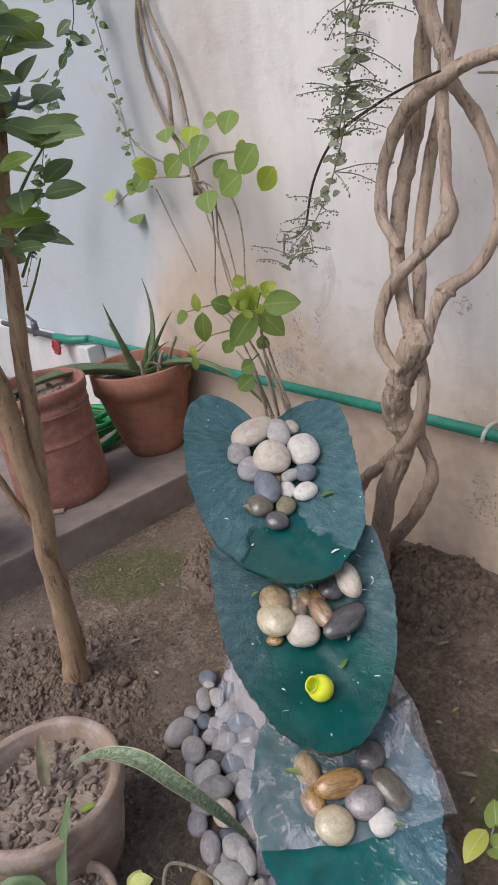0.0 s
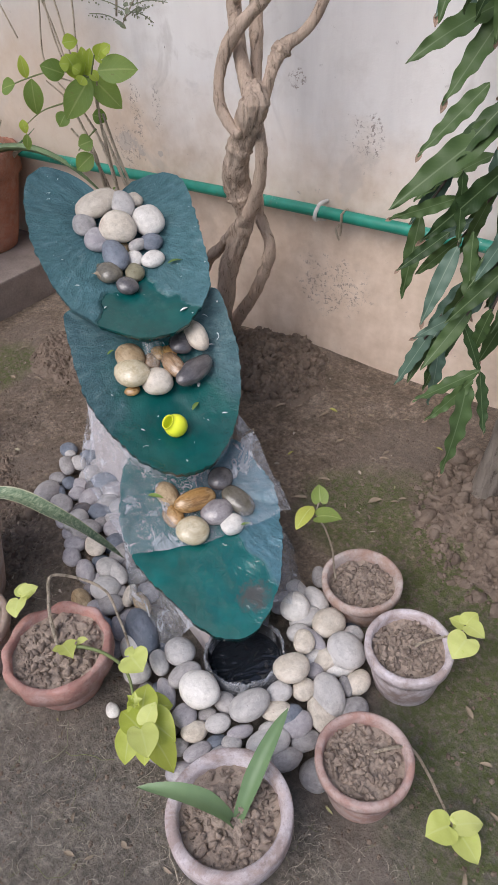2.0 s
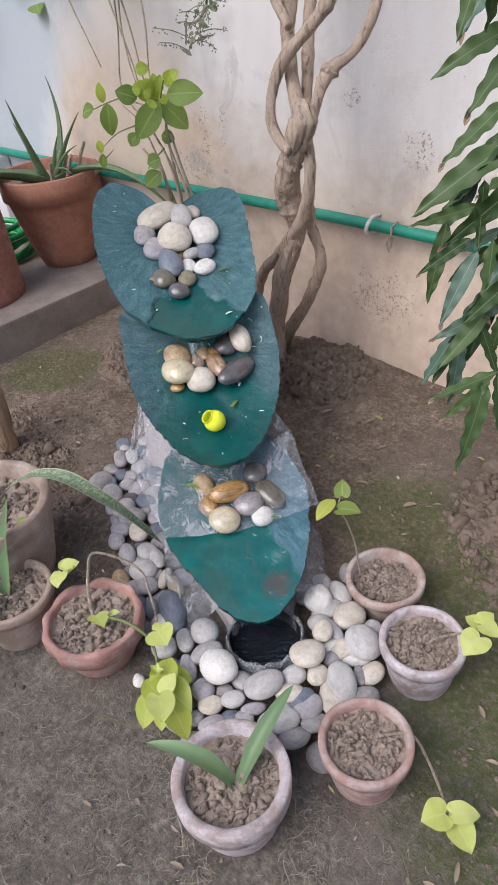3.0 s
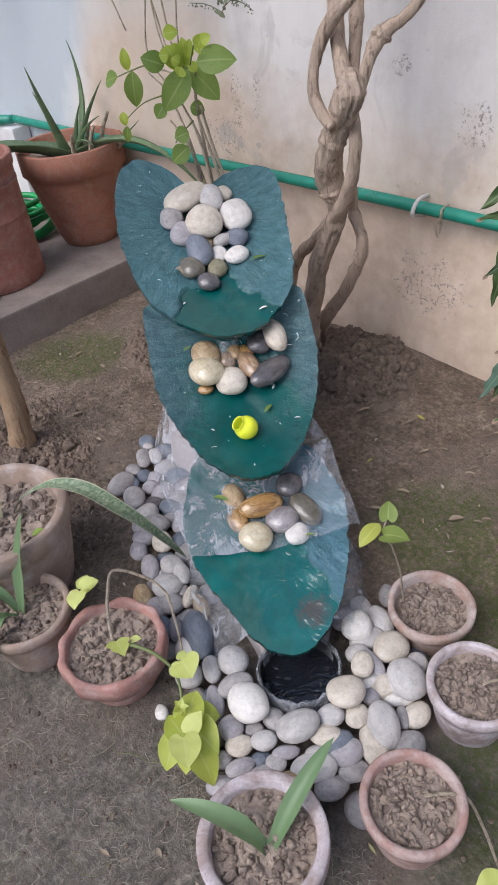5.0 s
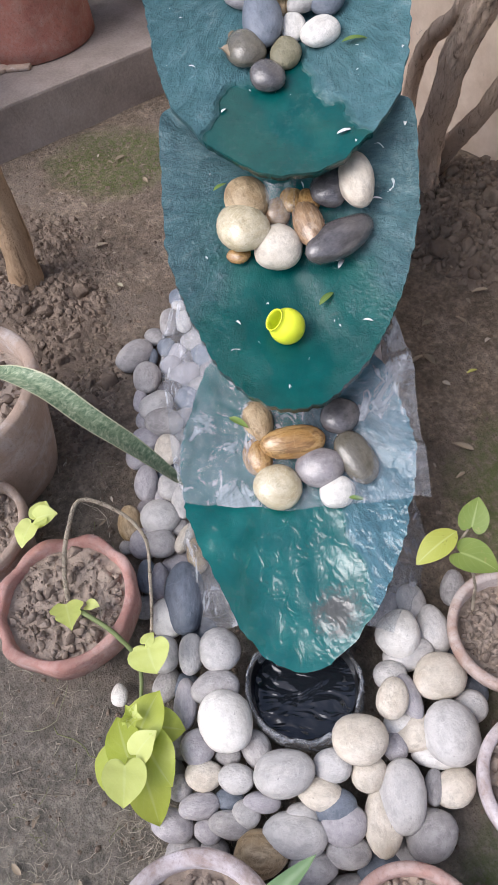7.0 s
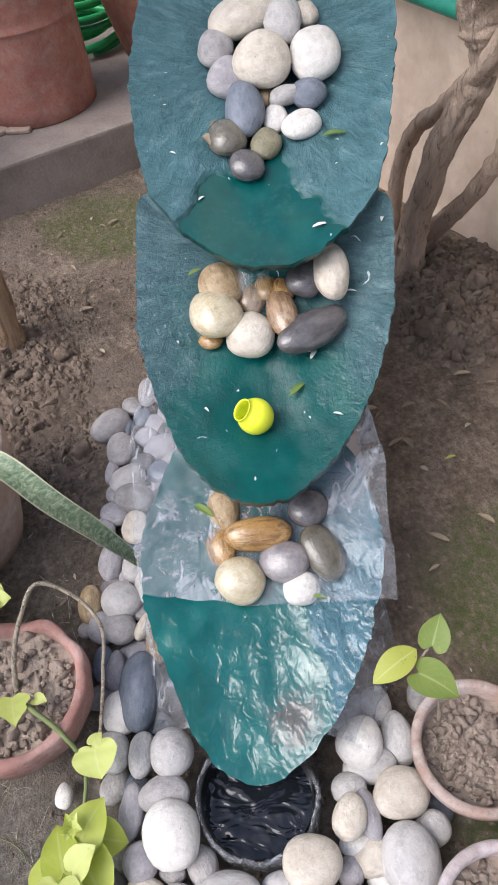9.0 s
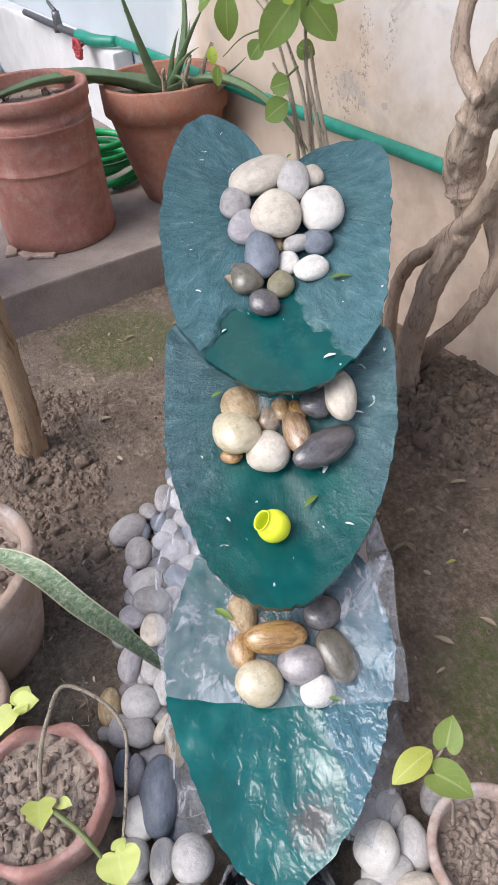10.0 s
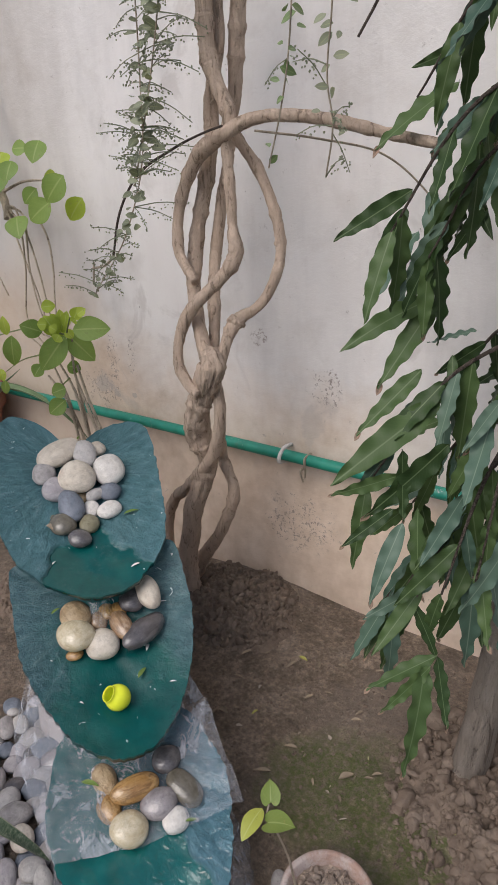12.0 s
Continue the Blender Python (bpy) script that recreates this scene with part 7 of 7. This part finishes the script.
def build_snake_plant():
    t = thing("snake_plant", "mottled snake plant leaf arching out of a clay tub", "plant")
    k = Kit("mottled_leaf", 0.45)
    n = k.noise(110, 5, .65, distort=0.5, stretch=(1.2, .8, 2.2))
    k.color(k.ramp(n, [(.36, (.095, .155, .085)), (.52, (.21, .275, .16)), (.66, (.40, .44, .30))])).bump((n, .001))
    pts = [(-.865, .436, .19), (-.831, .471, .26), (-.79, .505, .30), (-.735, .545, .330), (-.695, .580, .325), (-.635, .630, .275), (-.595, .690, .180), (-.567, .735, .095)]
    q = smooth_path(pts, 40)
    for name, mat, inner in (("leaf", k.m, 0.0), ("margin", make_plain("cream_margin", (0.46, 0.45, 0.30), 0.5), 0.86)):
        bm = bmesh.new()
        for side in ((-1, 1) if inner else (0,)):
            rows = []
            for i, p in enumerate(q):
                f = i / 39
                d = Vector(q[min(i + 1, 39)] - q[max(i - 1, 0)]).normalized()
                s = d.cross(Vector((0, 0, 1))).normalized()
                up = s.cross(d)
                w = .5 * np.interp(f, [0, .2, .45, .75, .93, 1], [.012, .016, .040, .040, .022, .001])
                xs = (-.9, -.45, 0, .45, .9) if not inner else (side * .88, side * 1.0)
                rows.append([bm.verts.new(Vector(p) + s * w * x + up * w * .35 * abs(x)) for x in xs])
            for a, b in zip(rows, rows[1:]):
                for j in range(len(a) - 1):
                    bm.faces.new((a[j], a[j + 1], b[j + 1], b[j]))
        part(name, bm, mat, t, "thin cream margin" if inner else "")
    leaf_part(t, (-.765, .455, .205), (-.750, .485, .215), .020, LEAF_BRIGHT, shape="oval", sag=.1)
    ribbon(t, [(-.862, .41, .195), (-.885, .42, .24), (-.930, .435, .290)], .026, LEAF_FADED, 0.5, "dry_leaf")


LEAF_STRAP = make_foliage("strap_leaf", (0.12, 0.21, 0.095), (0.22, 0.32, 0.16), 0.4, trans=0.15, veins=0)
LEAF_SPOT_YELLOW = make_foliage("yellow_spotted_leaf", (0.33, 0.36, 0.05), (0.42, 0.44, 0.09), 0.5, spots=(0.12, 0.13, 0.03), trans=0.15)
build_seedling()
build_cutting_a()
build_cutting_b()
build_strap_plant()
build_trailing_vine()
build_pot_strap()
build_snake_plant()


# ---- aloe and stump on the platform ----
def build_aloe():
    t = thing("aloe", "aloe with long tapering grey-green leaves in a terracotta pot", "plant")
    c = Vector((-2.47, 1.36, .51))
    rows = [  # tip offset, width, sag
        ((-.10, -.28, .04), .12, .10), ((.05, -.72, .03), .12, .12), ((.10, -.13, .36), .05, -.02), ((.02, -.10, .26), .05, .02), ((-.02, .10, .40), .045, -.12), ((.20, .12, .28), .035, .03),
        ((.62, .30, -.14), .065, .20), ((.10, .05, .20), .03, .05), ((-.12, .16, .18), .03, -.1), ((.25, .22, .12), .025, -.08), ((-.2, -.5, .06), .07, .1), ((.20, .08, .16), .020, .10), ((.24, .02, .06), .018, .2),
    ]
    for off, w, sag in rows:
        base = c + Vector((off[0], off[1], 0)).normalized() * .03
        leaf_part(t, base, c + Vector(off), w, ALOE, shape="taper", sag=sag, fold=.5, n=16, thick=.018)
    bm = bmesh.new()
    for k, (dx, dy, hgt) in enumerate(((.03, .04, .12), (.08, -.02, .10), (-.02, .08, .09), (.10, .08, .07), (.12, .03, .13), (.05, .11, .14), (.14, .12, .06))):
        tube(bm, [(c.x + dx, c.y + dy, c.z - .03, .010), (c.x + dx * 1.3, c.y + dy * 1.2, c.z + hgt * .5, .009), (c.x + dx * 1.7, c.y + dy * 1.5, c.z + hgt, .006)], 8, 10, .2, k)
    part("dry_stalk", bm, TWIG, t, "dry straw-coloured stalks")


def build_stump():
    t = thing("plant_stump", "thick cut-back plant stem in the tall terracotta pot", "plant stem")
    bm = bmesh.new()
    tube(bm, [(-2.36, .74, .49, .060), (-2.37, .73, .60, .052), (-2.39, .71, .74, .046), (-2.40, .70, .95, .04)], 14, 24, .25, 6)
    part("stem", bm, BARK_TREE, t)


build_aloe()
build_stump()


# ---- loose soil, litter, grass ----
DUG = [(-1.36, .52, .40, .24), (-1.00, 1.63, .25, .20), (.10, 1.56, .36, .27), (-1.56, 1.22, .22, .18)]


def dug_z(k, x, y):
    """Height of the dug earth of bed k, or None outside it."""
    cx, cy, rx, ry = DUG[k]
    r = math.hypot((x - cx) / rx, (y - cy) / ry) + .25 * noise.noise(Vector((x * 7, y * 7, k)))
    if r > 1 or y > 1.888 + .18 * (x + .7) - .012:
        return None
    e = min(1, (1 - r) * 3.2)
    return ground_z(x, y) - .006 + e * (.006 + crumbly(Vector((x, y, k * 2.0)), (.024, .034, .046, .026)[k]))


def build_dug_soil():
    """Freshly dug, crumbled earth heaped on the beds."""
    for k, (cx, cy, rx, ry) in enumerate(DUG):
        bm = bmesh.new()
        n = 150
        grid = {}
        for i in range(n + 1):
            for j in range(n + 1):
                x, y = cx + (i / n * 2 - 1) * rx, cy + (j / n * 2 - 1) * ry
                z = dug_z(k, x, y)
                if z is not None:
                    grid[i, j] = bm.verts.new((x, y, z))
        for i in range(n):
            for j in range(n):
                q = [grid.get(c) for c in ((i, j), (i + 1, j), (i + 1, j + 1), (i, j + 1))]
                if all(q):
                    bm.faces.new(q)
        tagged(part("dug_soil", bm, CLOD), "freshly dug crumbly brown earth", "soil", kind="stuff")


build_dug_soil()


def build_clods():
    rng = random.Random(77)
    bm = bmesh.new()
    places = []
    spots = [(-1.36, .52, .27, 3900), (-1.00, 1.63, .19, 2300), (.08, 1.56, .29, 3000), (-1.56, 1.22, .17, 500), (-.93, .63, .14, 700), (-1.15, .85, .25, 160)]
    for bed, (cx, cy, sp, n) in enumerate(spots):
        for _ in range(n):
            a, r = rng.uniform(0, 6.283), sp * rng.random() ** .7 * 1.2
            x, y = cx + r * math.cos(a), cy + r * math.sin(a) * .9
            if y > 1.888 + .18 * (x + .7) - .02:
                continue
            f = FOUNTAIN.inverted() @ Vector((x, y, 0))
            if -1.56 < f.x < -.3 and .24 < f.y < .84:
                continue
            s = rng.choice([.0012, .0015, .0015, .002, .002, .0025, .0025, .003, .003, .004, .005, .006, .009]) * rng.uniform(.8, 1.2) * (2.3 if cx > -.5 else 1.7 if cy > 1.5 else 1.3)
            if rng.random() < .02:
                s *= 2.2
            z = dug_z(bed, x, y) if bed < 4 else None
            places.append((x, y, (ground_z(x, y) if z is None else z) - s * .05, s))
    scatter_lumps(bm, [p for p in places if p[3] < .004], rng, 1, .5, cuts=3)
    scatter_lumps(bm, [p for p in places if p[3] >= .004], rng, 2, .45, cuts=8)
    tagged(part("soil_clods", bm, CLOD), "loose dry clods of dug earth", "soil", kind="stuff")
    bm = bmesh.new()
    places = []
    for _ in range(9500):
        x, y = rng.uniform(-1.95, .7), rng.uniform(.0, 1.85)
        if y > 1.888 + .18 * (x + .7) - .02:
            continue
        s = rng.choice([.001, .001, .0015, .0015, .002, .002, .003, .004, .006])
        places.append((x, y, ground_z(x, y), s))
    scatter_lumps(bm, places, rng, 1, .5)
    tagged(part("soil_crumbs", bm, CLOD, smooth=False), "small crumbs of earth and grit on the ground", "soil", kind="stuff")


build_clods()


def build_bits():
    """Broken bits of dry leaf and straw strewn over the bare soil."""
    rng = random.Random(19)
    bm = bmesh.new()
    for _ in range(900):
        x, y = rng.uniform(-1.95, .75), rng.uniform(.25, 1.85)
        if y > 1.87 + .18 * (x + .7):
            continue
        f = FOUNTAIN.inverted() @ Vector((x, y, 0))
        if -1.56 < f.x < -.3 and .30 < f.y < .84:
            continue
        z = ground_z(x, y) + rng.uniform(.003, .006)
        a = rng.uniform(0, 6.283)
        L = rng.choice([.004, .005, .006, .008, .010, .014, .020])
        d = Vector((math.cos(a), math.sin(a), rng.uniform(-.15, .15))) * L
        blade(bm, Vector((x, y, z)) - d / 2, Vector((x, y, z)) + d / 2, L * rng.uniform(.12, .5), sag=rng.uniform(-.05, .15), fold=rng.uniform(.1, .7), n=4, up=(rng.uniform(-.5, .5), rng.uniform(-.5, .5), 1))
    k = Kit("dry_bits", .85)
    k.color(k.ramp(k.rand(island=True), [(.05, (.15, .115, .08)), (.5, (.33, .27, .20)), (.9, (.50, .44, .36)), (.97, (.34, .34, .12))]))
    tagged(part("dry_bits", bm, k.m), "broken bits of dry leaf and straw on the soil", "litter", kind="stuff")


build_bits()


def build_grass():
    """Dry creeping grass on the trodden ground before the pots."""
    rng = random.Random(31)
    bm = bmesh.new()
    tufts = [(rng.uniform(-.8, .9), rng.uniform(-.15, .62), rng.uniform(.02, .07)) for _ in range(64)]
    for k in range(12500):
        if k % 5:
            tx, ty, tr = tufts[int(64 * rng.random() ** 1.7)]
            x, y = rng.gauss(tx, tr * .9), rng.gauss(ty, tr * .6)
        else:
            x, y = rng.uniform(-.8, .9), rng.uniform(-.15, .75)
        if y > .72 or any(math.hypot(x - px, y - py) < pr for px, py, pr in ((.14, .752, .085), (.045, .52, .10), (-.448, .487, .10), (-.64, .368, .095))):
            continue
        a = rng.uniform(0, 6.283)
        runner = k % 160 == 0
        L = rng.uniform(.08, .15) if runner else rng.uniform(.010, .036)
        n = 9 if runner else 6
        w = rng.uniform(.0005, .0008) if runner else rng.uniform(.00025, .0005)
        curl = rng.uniform(-.35, .35) * (.4 if runner else 1.0)
        h, vs = .002, []
        for i in range(n):
            sd = Vector((-math.sin(a), math.cos(a), 0)) * w
            p = Vector((x, y, ground_z(x, y) + h))
            vs.append([bm.verts.new(q) for q in (p - sd, p + Vector((0, 0, w)), p + sd)])
            x, y = x + math.cos(a) * L / n, y + math.sin(a) * L / n
            a += curl + rng.gauss(0, .28)
            h = max(.001, h + rng.uniform(-.003, .0035))
        for A, B in zip(vs, vs[1:]):
            bm.faces.new((A[0], A[1], B[1], B[0]))
            bm.faces.new((A[1], A[2], B[2], B[1]))
    k = Kit("dry_grass", .8)
    k.color(k.ramp(k.rand(island=True), [(.1, (.22, .19, .145)), (.6, (.42, .37, .295)), (.90, (.52, .465, .37)), (.95, (.20, .22, .09))]))
    tagged(part("dry_grass", bm, k.m, smooth=False), "sparse dry creeping grass on bare ground", "grass", kind="stuff")


build_grass()

litter_rng = random.Random(9)
LITTER = [(-.92, 1.55), (-.66, 1.60), (-.75, 1.42), (-.55, 1.50), (-.62, 1.36), (-.47, 1.34), (-.40, 1.52), (-.86, 1.70), (-.70, 1.28), (-.36, 1.30), (-1.62, .98), (-1.78, .92), (-1.50, .92), (-.30, 1.65), (.20, 1.02), (.28, .95),
          (.35, .70), (-1.70, 1.25), (-.80, 1.50), (-.56, 1.66), (-.42, 1.20), (.05, .38), (-.15, .30)]
litter_more = random.Random(14)
LITTER += [(litter_more.uniform(-.85, -.25), litter_more.uniform(1.15, 1.75)) for _ in range(16)] + [(litter_more.uniform(-1.9, -1.3), litter_more.uniform(.75, 1.2)) for _ in range(9)] + [(litter_more.uniform(.2, .5), litter_more.uniform(.5, 1.05)) for _ in range(5)]
LITTER = [(x, y) for x, y in LITTER if y < 1.85 + .18 * (x + .7)]
DRY = make_plain("fallen_leaf", (0.27, 0.215, 0.15), 0.8, var=.35, scale=20)
YELLOWED = make_plain("yellowed_leaf", (0.40, 0.38, 0.10), 0.7, var=.3, scale=20)
for k, (x, y) in enumerate(LITTER):
    a = litter_rng.uniform(0, 6.283)
    L = litter_rng.uniform(.022, .042)
    z = ground_z(x, y) + .006
    bm = bmesh.new()
    d = Vector((math.cos(a), math.sin(a), 0)) * L
    blade(bm, Vector((x, y, z)) - d / 2, Vector((x, y, z)) + d / 2, L * litter_rng.uniform(.22, .42), sag=litter_rng.uniform(.03, .12), fold=.4, n=6)
    ob = part("fallen_leaf", bm, YELLOWED if k in (1, 4, 13) else DRY)
    tagged(ob, "yellowed fallen leaf on the soil" if k in (1, 4, 13) else "curled dry fallen leaf on the soil", "leaf", "fallen leaves")
for k, (u, v, z, a, L) in enumerate(((-1.345, .724, .573, 8, .042), (-.997, .667, .361, 50, .036), (-.863, .522, .232, -35, .040), (-1.158, .506, .458, 40, .026), (-.743, .702, .190, -12, .026), (-1.612, .631, .694, 70, .022))):
    bm = bmesh.new()
    d = Vector((math.sin(radians(-a)), math.cos(radians(a)), 0)) * L
    blade(bm, Vector((u, v, z)) - d / 2, Vector((u, v, z)) + d / 2, L * .3, sag=.08, fold=.3, n=6)
    ob = part("fallen_leaf", bm, LEAF_MID_BRIGHT)
    ob.matrix_world = FOUNTAIN
    tagged(ob, "small green leaf dropped on the fountain", "leaf", "leaves on the fountain")


# ---- chips of tile under the tall pot, a dead leaf among the stones ----
chip_rng = random.Random(4)
for k, (x, y, a) in enumerate(((-2.215, .735, 20), (-2.185, .790, 65), (-2.275, .690, -15))):
    bm = bmesh.new()
    box(bm, -.035, .035, -.018, .018, 0, .012, .003)
    for v in bm.verts:
        v.co += Vector((noise.noise(v.co * 40 + Vector((k, 0, 0))), noise.noise(v.co * 40 + Vector((0, k, 3))), 0)) * .008
    ob = part("tile_chip", bm, CLAY_PALE)
    ob.matrix_world = pose(x, y, .1505, 0, 0, a)
    tagged(ob, "pale broken tile chip wedged under a terracotta pot", "tile chip", "tile chips under the pot")
for k, (u, v, z, a, L) in enumerate(((-1.340, .520, .575, 60, .034), (-1.368, .535, .585, -50, .028))):
    bm = bmesh.new()
    d = Vector((math.sin(radians(a)), math.cos(radians(a)), 0)) * L
    blade(bm, Vector((u, v, z)) - d / 2, Vector((u, v, z)) + d / 2, L * .45, sag=.15, fold=.6, n=6)
    ob = part("fallen_leaf", bm, DRY)
    ob.matrix_world = FOUNTAIN
    tagged(ob, "curled brown dead leaf beside the stones", "leaf", "leaves on the fountain")


# ---- white flecks of lime and petals stuck on the painted leaves ----
FLECK = make_plain("white_fleck", (0.74, 0.77, 0.76), 0.6, var=0.12)
for k, (u, v, z, a, L) in enumerate(((-1.411, .447, .603, 0, .007), (-1.318, .467, .569, -35, .016), (-1.317, .487, .565, 0, .006), (-1.233, .520, .539, 60, .017), (-1.171, .702, .525, 25, .028), (-1.301, .794, .577, 70, .014),
                                     (-1.152, .717, .522, 80, .012), (-.968, .530, .349, -50, .016), (-.956, .727, .351, -20, .016), (-1.128, .748, .438, -10, .018), (-1.064, .482, .398, -60, .010), (-1.212, .794, .507, 80, .020), (-1.048, .691, .383, 70, .028))):
    bm = bmesh.new()
    d = Vector((-math.sin(radians(a)), math.cos(radians(a)), -.2 * math.sin(radians(a)))) * L
    blade(bm, Vector((u, v, z)) - d / 2, Vector((u, v, z)) + d / 2, max(.003, L * .26), sag=.10, fold=.3, n=8, wavy=.05, seed=k)
    ob = part("fleck", bm, FLECK)
    ob.matrix_world = FOUNTAIN
    tagged(ob, "small white curled fleck stuck on the painted leaf", "fleck", "flecks on the fountain")
